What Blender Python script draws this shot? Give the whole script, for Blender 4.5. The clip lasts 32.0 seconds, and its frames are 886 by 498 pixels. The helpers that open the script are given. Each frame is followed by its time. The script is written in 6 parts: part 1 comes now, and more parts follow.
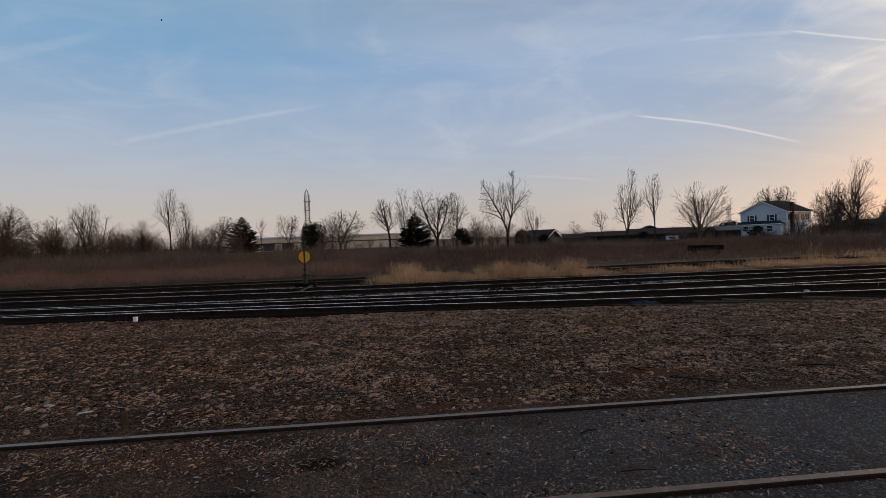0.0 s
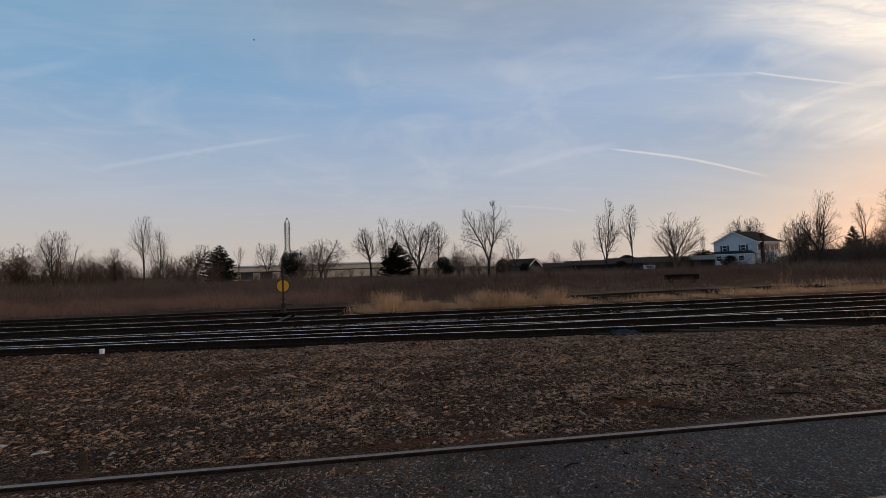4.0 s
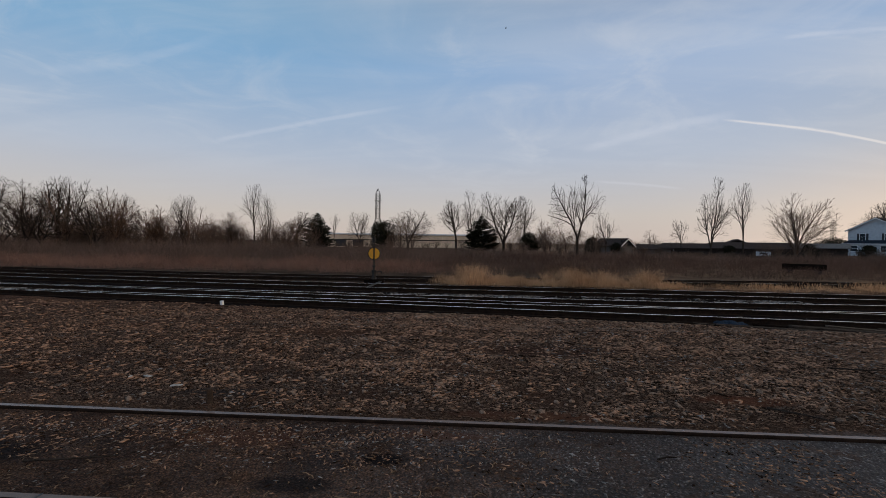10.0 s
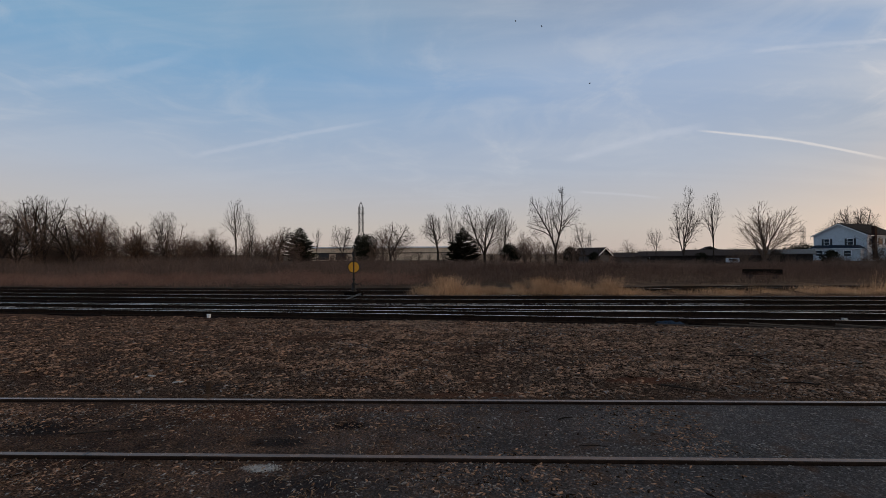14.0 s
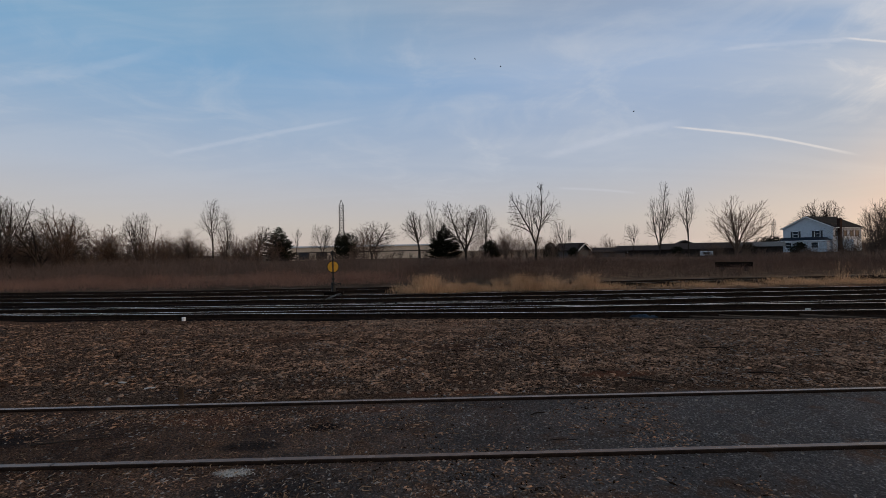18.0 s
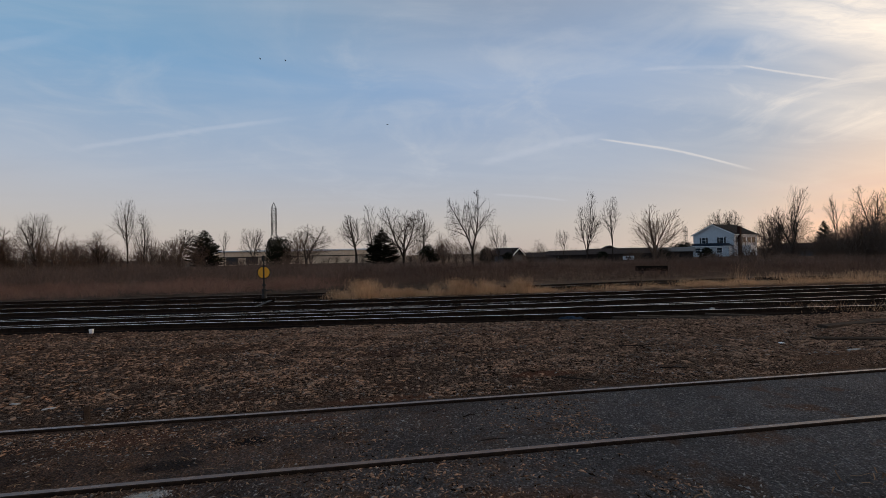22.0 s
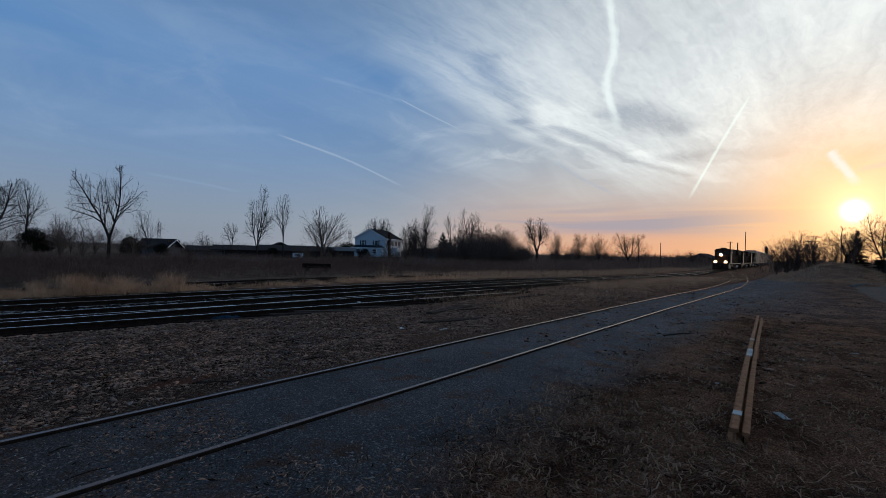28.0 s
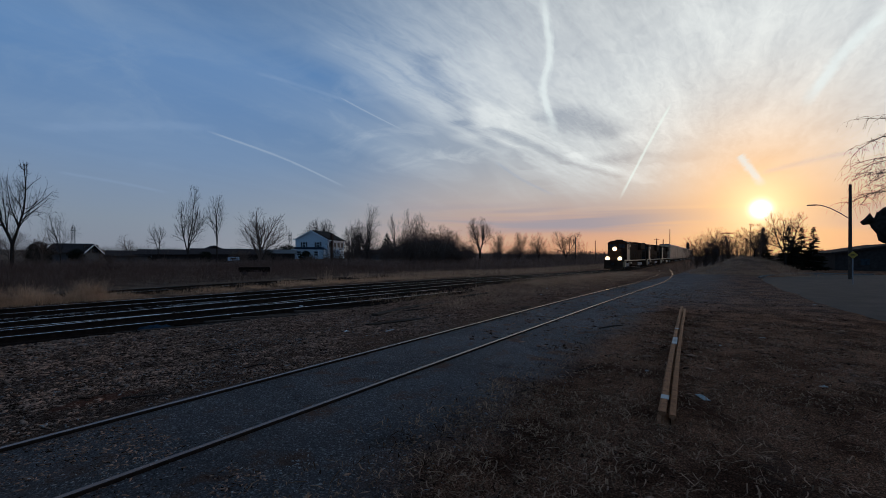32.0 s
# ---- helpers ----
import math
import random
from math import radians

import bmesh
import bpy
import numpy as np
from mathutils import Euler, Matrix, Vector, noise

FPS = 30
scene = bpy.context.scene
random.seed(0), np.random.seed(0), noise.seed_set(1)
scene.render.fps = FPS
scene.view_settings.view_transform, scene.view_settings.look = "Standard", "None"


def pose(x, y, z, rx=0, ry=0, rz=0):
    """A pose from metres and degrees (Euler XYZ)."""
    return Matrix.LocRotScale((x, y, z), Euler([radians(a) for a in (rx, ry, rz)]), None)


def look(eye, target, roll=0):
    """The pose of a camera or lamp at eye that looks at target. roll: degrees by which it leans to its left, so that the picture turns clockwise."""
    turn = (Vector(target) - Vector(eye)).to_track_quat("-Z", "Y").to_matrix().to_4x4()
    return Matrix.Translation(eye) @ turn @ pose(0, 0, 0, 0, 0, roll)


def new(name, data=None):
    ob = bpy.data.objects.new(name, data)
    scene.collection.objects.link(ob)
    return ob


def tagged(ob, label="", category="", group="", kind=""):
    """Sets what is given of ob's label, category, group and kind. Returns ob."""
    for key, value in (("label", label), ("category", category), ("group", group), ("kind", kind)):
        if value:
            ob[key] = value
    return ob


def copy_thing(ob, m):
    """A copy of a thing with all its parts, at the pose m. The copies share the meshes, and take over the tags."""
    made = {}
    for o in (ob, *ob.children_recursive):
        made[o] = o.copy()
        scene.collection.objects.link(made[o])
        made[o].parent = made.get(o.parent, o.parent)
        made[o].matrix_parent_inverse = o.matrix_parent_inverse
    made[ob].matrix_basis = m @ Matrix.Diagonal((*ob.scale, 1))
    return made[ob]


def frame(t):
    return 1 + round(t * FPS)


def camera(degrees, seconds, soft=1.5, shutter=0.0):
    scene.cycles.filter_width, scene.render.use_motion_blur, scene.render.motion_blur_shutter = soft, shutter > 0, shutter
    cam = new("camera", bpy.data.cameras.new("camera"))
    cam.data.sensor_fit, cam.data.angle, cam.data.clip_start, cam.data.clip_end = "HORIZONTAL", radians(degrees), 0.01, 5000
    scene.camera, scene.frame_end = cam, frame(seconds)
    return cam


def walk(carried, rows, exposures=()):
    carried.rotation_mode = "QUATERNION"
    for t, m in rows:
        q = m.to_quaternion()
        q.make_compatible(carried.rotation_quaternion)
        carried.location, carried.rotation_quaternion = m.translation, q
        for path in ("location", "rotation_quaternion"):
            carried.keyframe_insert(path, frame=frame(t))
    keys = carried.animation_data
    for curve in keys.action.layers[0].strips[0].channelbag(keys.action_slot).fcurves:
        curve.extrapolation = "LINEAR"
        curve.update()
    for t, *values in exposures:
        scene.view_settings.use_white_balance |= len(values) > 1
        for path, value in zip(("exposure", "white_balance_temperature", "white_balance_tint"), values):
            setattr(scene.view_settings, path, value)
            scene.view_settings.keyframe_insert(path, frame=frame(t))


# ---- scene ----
cam = camera(90.2, 32.0, 0.7)
PATH = [
    (0, (-0.025, 1.067, 1.751), (0.137, 3.06, 1.705), -2.1),
    (1, (-0.025, 1.07, 1.747), (0.17, 3.06, 1.742), -2.2),
    (2, (-0.018, 1.069, 1.756), (0.201, 3.057, 1.791), -2.1),
    (3, (-0.015, 1.071, 1.755), (0.227, 3.056, 1.824), -2.1),
    (3.5, (-0.02, 1.08, 1.753), (0.23, 3.063, 1.833), -2.0),
    (5.5, (0.019, 1.092, 1.755), (0.244, 3.078, 1.838), -2.2),
    (6, (0.035, 1.09, 1.767), (0.203, 3.081, 1.846), -2.5),
    (6.5, (0.012, 1.096, 1.778), (0.169, 3.088, 1.862), -2.5),
    (7, (-0.022, 1.104, 1.766), (0.049, 3.101, 1.854), -2.1),
    (7.5, (-0.068, 1.113, 1.744), (-0.069, 3.111, 1.821), -2.0),
    (8, (-0.146, 1.149, 1.75), (-0.246, 3.146, 1.772), -1.7),
    (8.5, (-0.16, 1.151, 1.746), (-0.338, 3.143, 1.734), -1.3),
    (9, (-0.175, 1.139, 1.736), (-0.34, 3.132, 1.709), 0.3),
    (9.5, (-0.142, 1.158, 1.749), (-0.29, 3.152, 1.715), 0.8),
    (10, (-0.097, 1.127, 1.75), (-0.229, 3.122, 1.718), 0.7),
    (11, (0.012, 0.96, 1.745), (-0.087, 2.957, 1.725), 0.4),
    (12, (0.089, 0.59, 1.76), (0.023, 2.589, 1.76), -0.0),
    (13, (0.289, 0.195, 1.772), (0.242, 2.194, 1.793), -0.1),
    (13.5, (0.321, 0.065, 1.779), (0.259, 2.064, 1.801), -0.3),
    (15.5, (0.456, -0.082, 1.827), (0.414, 1.917, 1.855), -0.8),
    (16, (0.435, -0.076, 1.834), (0.405, 1.923, 1.87), -1.0),
    (17, (0.423, -0.042, 1.821), (0.42, 1.958, 1.845), -0.7),
    (18, (0.462, -0.06, 1.819), (0.483, 1.94, 1.828), -1.2),
    (19, (0.434, -0.064, 1.81), (0.483, 1.936, 1.821), -1.1),
    (20, (0.427, -0.068, 1.829), (0.502, 1.931, 1.848), -1.0),
    (21, (0.424, -0.084, 1.826), (0.525, 1.913, 1.851), -0.9),
    (21.5, (0.454, -0.099, 1.834), (0.575, 1.897, 1.862), -1.0),
    (22, (0.504, -0.114, 1.833), (0.804, 1.863, 1.857), -1.2),
    (22.5, (0.616, -0.156, 1.844), (1.35, 1.704, 1.854), -0.9),
    (23, (0.65, -0.192, 1.85), (1.647, 1.542, 1.857), -0.9),
    (23.5, (0.691, -0.214, 1.844), (1.901, 1.379, 1.852), -0.4),
    (24, (0.705, -0.279, 1.844), (2.043, 1.207, 1.859), -0.2),
    (24.5, (0.715, -0.302, 1.844), (2.076, 1.164, 1.864), 0.0),
    (25, (0.715, -0.32, 1.845), (2.1, 1.123, 1.865), 0.2),
    (25.5, (0.705, -0.311, 1.844), (2.109, 1.113, 1.865), 0.6),
    (27.5, (0.683, -0.329, 1.844), (2.152, 1.028, 1.862), 1.7),
    (28, (0.716, -0.341, 1.863), (2.234, 0.962, 1.875), 1.5),
    (28.5, (0.745, -0.357, 1.841), (2.335, 0.855, 1.841), 1.7),
    (29, (0.759, -0.371, 1.837), (2.377, 0.805, 1.829), 1.7),
    (29.5, (0.754, -0.363, 1.833), (2.385, 0.795, 1.83), 1.5),
    (30, (0.736, -0.364, 1.838), (2.375, 0.781, 1.845), 1.1),
    (31, (0.713, -0.344, 1.838), (2.369, 0.777, 1.851), 1.0),
    (32, (0.684, -0.351, 1.866), (2.353, 0.751, 1.884), 0.5),
]
EXPOSURES = [(0, 0.05, 6650, 12), (6, 0.04, 6650, 12), (8, 0.01, 6650, 12), (10, 0.12, 6650, 12), (12, 0.05, 6650, 12), (16, 0.01, 6650, 12), (19, 0.06, 6650, 12), (21.5, 0.02, 6650, 12), (22.5, -0.02, 6500, 11), (23, -0.07, 6250, 10), (24, -0.34, 5650, 8), (25.5, -0.54, 5100, 6), (28, -0.70, 4800, 3), (32, -0.88, 4800, 4)]
walk(cam, [(t, look(eye, target, roll)) for t, eye, target, roll in PATH], EXPOSURES)
# ---- world, sun, exposure ----
SUN_AZ, SUN_EL = -2.3, 4.9
SUN = Vector((math.cos(radians(SUN_EL)) * math.cos(radians(SUN_AZ)), math.cos(radians(SUN_EL)) * math.sin(radians(SUN_AZ)), math.sin(radians(SUN_EL))))


class Nodes:
    """A short hand for node trees."""

    def __init__(self, tree):
        self.tree = tree
        tree.nodes.clear()

    def add(self, kind):
        return self.tree.nodes.new(kind)

    def link(self, a, b):
        self.tree.links.new(a, b)

    def feed(self, socket, value):
        if isinstance(value, bpy.types.NodeSocket):
            self.link(value, socket)
        elif value is not None:
            socket.default_value = value

    def math(self, op, a, b=None, c=None, clamp=False):
        n = self.add("ShaderNodeMath")
        n.operation, n.use_clamp = op, clamp
        for s, v in zip(n.inputs, (a, b, c)):
            self.feed(s, v)
        return n.outputs[0]

    def span(self, value, lo, hi, to0=0.0, to1=1.0, smooth=True):
        n = self.add("ShaderNodeMapRange")
        n.interpolation_type, n.clamp = "SMOOTHSTEP" if smooth else "LINEAR", True
        for s, v in zip(n.inputs, (value, lo, hi, to0, to1)):
            self.feed(s, v)
        return n.outputs[0]

    def mix(self, fac, a, b, blend="MIX"):
        n = self.add("ShaderNodeMix")
        n.data_type, n.blend_type = "RGBA", blend
        self.feed(n.inputs[0], fac)
        for s, v in ((n.inputs[6], a), (n.inputs[7], b)):
            self.feed(s, (*v, 1) if isinstance(v, tuple) and len(v) == 3 else v)
        return n.outputs[2]

    def noise(self, vector, scale, detail=4, rough=0.5, warp=0.0):
        n = self.add("ShaderNodeTexNoise")
        self.feed(n.inputs["Vector"], vector)
        n.inputs["Scale"].default_value, n.inputs["Detail"].default_value = scale, detail
        n.inputs["Roughness"].default_value, n.inputs["Distortion"].default_value = rough, warp
        return n.outputs[0]

    def ramp(self, value, stops, ease="LINEAR"):
        n = self.add("ShaderNodeValToRGB")
        self.feed(n.inputs[0], value)
        n.color_ramp.interpolation = ease
        e = n.color_ramp.elements
        while len(e) < len(stops):
            e.new(0.5)
        for el, (p, c) in zip(e, stops):
            el.position, el.color = p, (*c, 1)
        return n.outputs[0]

    def vec(self, op, a, b):
        n = self.add("ShaderNodeVectorMath")
        n.operation = op
        self.feed(n.inputs[0], a)
        self.feed(n.inputs[1], b)
        return n.outputs[1 if op == "DOT_PRODUCT" else 0]


def make_sky():
    world = bpy.data.worlds.new("evening_sky")
    scene.world = world
    world.use_nodes = True
    n = Nodes(world.node_tree)
    way = n.add("ShaderNodeTexCoord").outputs["Generated"]
    split = n.add("ShaderNodeSeparateXYZ")
    n.link(way, split.inputs[0])
    x, y, z = split.outputs
    up = n.math("MAXIMUM", z, 0.0)
    sdot = n.vec("DOT_PRODUCT", way, tuple(SUN))
    sky = n.add("ShaderNodeTexSky")
    sky.sky_type, sky.sun_disc = "NISHITA", False
    sky.sun_elevation, sky.sun_rotation = radians(SUN_EL), radians(90 - SUN_AZ)
    sky.altitude, sky.air_density, sky.dust_density, sky.ozone_density = 200, 1.2, 2.5, 2.0
    base = n.ramp(n.math("DIVIDE", up, 0.6), [(0.0, (0.57, 0.49, 0.44)), (0.10, (0.55, 0.515, 0.485)), (0.3, (0.42, 0.485, 0.59)), (0.6, (0.29, 0.42, 0.63)), (1.0, (0.30, 0.34, 0.40))])
    nish = n.mix(1.0, sky.outputs[0], (0.10, 0.10, 0.10), "MULTIPLY")
    air = n.mix(0.08, base, nish)
    # deeper blue away from the sun
    side = n.span(sdot, -0.75, 0.40)
    air = n.mix(n.math("MULTIPLY", n.math("SUBTRACT", 1.0, side), n.span(up, 0.12, 0.45, 0, 0.75)), air, (0.115, 0.33, 0.535))
    # warm band low over the sunset
    low = n.math("SUBTRACT", 1.0, n.span(up, 0.0, 0.24, 0, 1, False))
    warm = n.math("MULTIPLY", n.span(sdot, 0.62, 0.98), n.math("POWER", low, 1.6))
    air = n.mix(n.math("MULTIPLY", n.span(sdot, 0.25, 0.92, 0, 0.70), n.math("POWER", low, 1.9)), air, (1.08, 0.85, 0.67))
    air = n.mix(warm, air, (1.58, 0.69, 0.29))
    # milky haze in the whole sunward sky
    air = n.mix(n.math("MULTIPLY", n.span(sdot, 0.62, 1.0, 0, 0.62), n.span(up, 0.05, 0.16)), air, (1.20, 0.99, 0.76))
    # thin high cloud, in a plane overhead
    flat = n.add("ShaderNodeCombineXYZ")
    far = n.math("MAXIMUM", z, 0.06)
    n.link(n.math("DIVIDE", x, far), flat.inputs[0])
    n.link(n.math("DIVIDE", y, far), flat.inputs[1])
    plane = flat.outputs[0]
    # drifts: the plane pulled about at two scales, so that no edge of cloud runs straight
    drift = n.add("ShaderNodeTexNoise")
    drift.inputs["Scale"].default_value, drift.inputs["Detail"].default_value, drift.inputs["Roughness"].default_value = 1.1, 5, 0.5
    n.link(plane, drift.inputs["Vector"])
    pull = n.add("ShaderNodeVectorMath")
    pull.operation = "MULTIPLY_ADD"
    n.link(drift.outputs["Color"], pull.inputs[0])
    pull.inputs[1].default_value, pull.inputs[2].default_value = (0.44, 0.26, 0), (-0.22, -0.13, 0)
    drawn = n.vec("ADD", plane, pull.outputs[0])
    parts = n.add("ShaderNodeSeparateXYZ")
    n.link(drawn, parts.inputs[0])
    px, py, _ = parts.outputs

    def stretched(vector, sx, sy, turn):
        m = n.add("ShaderNodeMapping")
        m.inputs["Rotation"].default_value, m.inputs["Scale"].default_value = (0, 0, radians(turn)), (sx, sy, 1)
        n.link(vector, m.inputs[0])
        return m.outputs[0]

    def band(a, b, width):
        """How near a place lies to the line from a to b in the plane of the cloud: 1 on it, 0 past its width."""
        (ax, ay), (bx, by) = a, b
        dx, dy = bx - ax, by - ay
        along = n.math("MULTIPLY", n.math("ADD", n.math("MULTIPLY", n.math("SUBTRACT", px, ax), dx), n.math("MULTIPLY", n.math("SUBTRACT", py, ay), dy)), 1 / (dx * dx + dy * dy), clamp=True)
        ox = n.math("SUBTRACT", n.math("SUBTRACT", px, ax), n.math("MULTIPLY", along, dx))
        oy = n.math("SUBTRACT", n.math("SUBTRACT", py, ay), n.math("MULTIPLY", along, dy))
        off = n.math("SQRT", n.math("ADD", n.math("MULTIPLY", ox, ox), n.math("MULTIPLY", oy, oy)))
        return n.span(off, 0.0, width, 1.0, 0.0)

    # veils elsewhere, in a plane that bends down to the horizon
    bent = n.add("ShaderNodeCombineXYZ")
    lower = n.math("ADD", up, 0.16)
    n.link(n.math("DIVIDE", x, lower), bent.inputs[0])
    n.link(n.math("DIVIDE", y, lower), bent.inputs[1])
    bent = bent.outputs[0]
    streak = n.noise(stretched(bent, 0.35, 1.3, -16), 1.6, 6, 0.55, 0.9)
    wisp = n.noise(bent, 2.1, 8, 0.62, 1.3)
    patchy = n.noise(bent, 0.55, 3, 0.5)
    veil = n.math("ADD", n.span(streak, 0.36, 0.78, 0, 0.24), n.math("MULTIPLY", n.span(wisp, 0.42, 0.74, 0, 0.34), n.span(patchy, 0.36, 0.6)))
    high = n.span(up, 0.05, 0.2)
    # the sheet of cirrus over the sunset, combed into streets that run away to the horizon
    comb = n.noise(stretched(drawn, 0.42, 2.6, 8), 1.5, 7, 0.62, 0.5)
    ripple = n.noise(stretched(plane, 3.2, 8.5, 24), 2.1, 4, 0.6, 1.2)
    fibre = n.noise(stretched(drawn, 0.55, 6.5, 9), 1.9, 5, 0.6, 0.35)
    sheet = n.math("MULTIPLY", n.span(n.math("SUBTRACT", py, n.math("MULTIPLY", px, 0.09)), 1.38, 1.78, 1.0, 0.0), n.span(px, 0.3, 2.0))
    body = n.math("ADD", n.span(comb, 0.28, 0.72, 0.40, 0.66), n.math("ADD", n.math("MULTIPLY", n.math("SUBTRACT", ripple, 0.5), 0.50), n.math("MULTIPLY", n.math("SUBTRACT", fibre, 0.5), 0.55)))
    bank = n.math("MULTIPLY", sheet, body)
    for a, b, width, much in (((1.5, 1.72), (3.3, 1.90), 0.26, 0.34), ((3.3, 1.90), (5.6, 2.30), 0.22, 0.38), ((2.7, 1.55), (4.4, 1.95), 0.16, 0.24), ((2.5, 1.55), (4.4, 1.38), 0.22, 0.36), ((4.4, 1.38), (6.6, 1.06), 0.20, 0.55),
                              ((2.0, 1.15), (3.2, 1.35), 0.38, 0.35), ((4.0, 0.60), (2.2, 0.10), 0.55, 0.42), ((4.3, -0.1), (2.4, -0.5), 0.5, 0.30), ((4.4, 0.55), (6.0, 0.95), 0.2, 0.3)):
        bank = n.math("ADD", bank, n.math("MULTIPLY", band(a, b, width), n.math("MULTIPLY", n.span(comb, 0.25, 0.65, 0.35, 0.75), much)))
    for a, b, width, much in (((1.9, 1.32), (2.9, 1.70), 0.17, 0.45), ((2.9, 1.70), (4.9, 2.08), 0.14, 0.45), ((3.2, 1.60), (4.8, 1.56), 0.13, 0.45), ((4.8, 1.54), (6.0, 1.24), 0.13, 0.40),
                              ((3.15, 1.02), (3.75, 0.82), 0.34, 0.62), ((4.9, 1.02), (5.1, 0.52), 0.48, 0.50), ((5.4, -0.2), (6.6, -0.3), 0.5, 0.3)):
        bank = n.math("SUBTRACT", bank, n.math("MULTIPLY", band(a, b, width), much * 0.85))
    bank = n.math("MULTIPLY", bank, n.span(z, 0.085, 0.20), clamp=True)
    cover = n.math("MAXIMUM", n.math("MULTIPLY", veil, high), n.math("MULTIPLY", bank, 0.92))
    cloud = n.mix(n.span(sdot, 0.45, 0.99), (0.56, 0.60, 0.65), (1.80, 1.56, 1.25))
    air = n.mix(cover, air, cloud)
    # a long grey-violet bar of cloud low down
    bar = n.math("MULTIPLY", n.span(up, 0.035, 0.062), n.math("SUBTRACT", 1.0, n.span(up, 0.075, 0.125)))
    long = n.add("ShaderNodeMapping")
    long.inputs["Scale"].default_value = (1.2, 1.2, 22)
    n.link(way, long.inputs[0])
    bar = n.math("MULTIPLY", n.math("MULTIPLY", bar, n.span(n.noise(long.outputs[0], 1.6, 4, 0.5, 0.4), 0.34, 0.54)), n.span(sdot, 0.55, 0.95, 0, 0.92))
    air = n.mix(bar, air, (0.74, 0.57, 0.53))
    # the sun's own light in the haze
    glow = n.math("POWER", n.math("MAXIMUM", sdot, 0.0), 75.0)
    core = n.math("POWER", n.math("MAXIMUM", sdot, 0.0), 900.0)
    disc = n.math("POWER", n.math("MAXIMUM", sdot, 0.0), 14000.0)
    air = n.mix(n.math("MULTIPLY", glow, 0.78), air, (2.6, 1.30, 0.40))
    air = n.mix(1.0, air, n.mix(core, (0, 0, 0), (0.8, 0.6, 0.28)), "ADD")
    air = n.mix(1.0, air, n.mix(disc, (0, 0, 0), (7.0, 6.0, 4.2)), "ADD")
    # the whole sunward sky is warmer
    air = n.mix(n.span(sdot, 0.42, 0.92), air, n.mix(1.0, air, (1.07, 1.0, 0.90), "MULTIPLY"))
    ground = n.span(z, -0.02, 0.0)
    air = n.mix(ground, (0.05, 0.045, 0.04), air)
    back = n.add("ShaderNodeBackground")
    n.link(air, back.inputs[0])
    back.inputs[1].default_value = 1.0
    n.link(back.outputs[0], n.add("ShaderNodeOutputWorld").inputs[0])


make_sky()
sun = new("sun", bpy.data.lights.new("sun", "SUN"))
sun.data.energy, sun.data.angle, sun.data.color = 0.24, radians(5.0), (1.0, 0.64, 0.38)
sun.matrix_world = look(tuple(SUN * 50), (0, 0, 0))

# ---- materials ----


def surface(name, dark, light, scale=6.0, rough=0.8, bump=0.2, metal=0.0, fine=60.0, each=0.0, island=0.0, spec=None, thin=0.0):
    """Paint or stuff of two tones at two scales, with fine relief; each / island: how much single pieces differ."""
    m = bpy.data.materials.new(name)
    m.use_nodes = True
    n = Nodes(m.node_tree)
    at = n.add("ShaderNodeTexCoord").outputs["Object"]
    broad, grain = n.noise(at, scale, 5, 0.6), n.noise(at, fine, 3, 0.6)
    f = n.span(n.math("ADD", n.math("MULTIPLY", broad, 0.65), n.math("MULTIPLY", grain, 0.35)), 0.36, 0.64, smooth=False)
    if each:
        f = n.math("ADD", f, n.math("MULTIPLY", n.math("SUBTRACT", n.add("ShaderNodeObjectInfo").outputs["Random"], 0.5), each), clamp=True)
    if island:
        f = n.math("ADD", f, n.math("MULTIPLY", n.math("SUBTRACT", n.add("ShaderNodeNewGeometry").outputs["Random Per Island"], 0.5), island), clamp=True)
    p = n.add("ShaderNodeBsdfPrincipled")
    n.link(n.mix(f, dark, light), p.inputs["Base Color"])
    n.link(n.span(broad, 0.3, 0.7, max(rough - 0.12, 0.05), min(rough + 0.1, 1)), p.inputs["Roughness"])
    p.inputs["Metallic"].default_value, p.inputs["Specular IOR Level"].default_value = metal, (spec if spec is not None else (0.3 if rough < 0.7 else 0.03))
    if bump:
        b = n.add("ShaderNodeBump")
        b.inputs["Strength"].default_value, b.inputs["Distance"].default_value = bump, 0.02
        n.link(grain, b.inputs["Height"])
        n.link(b.outputs[0], p.inputs["Normal"])
    out = p.outputs[0]
    if thin:
        through_leaf, both = n.add("ShaderNodeBsdfTranslucent"), n.add("ShaderNodeMixShader")
        n.link(n.mix(f, dark, light), through_leaf.inputs[0])
        both.inputs[0].default_value = thin
        n.link(out, both.inputs[1])
        n.link(through_leaf.outputs[0], both.inputs[2])
        out = both.outputs[0]
    n.link(out, n.add("ShaderNodeOutputMaterial").inputs[0])
    return m


def glowing(name, colour, strength):
    m = bpy.data.materials.new(name)
    m.use_nodes = True
    n = Nodes(m.node_tree)
    e = n.add("ShaderNodeEmission")
    e.inputs[0].default_value, e.inputs[1].default_value = (*colour, 1), strength
    n.link(e.outputs[0], n.add("ShaderNodeOutputMaterial").inputs[0])
    return m


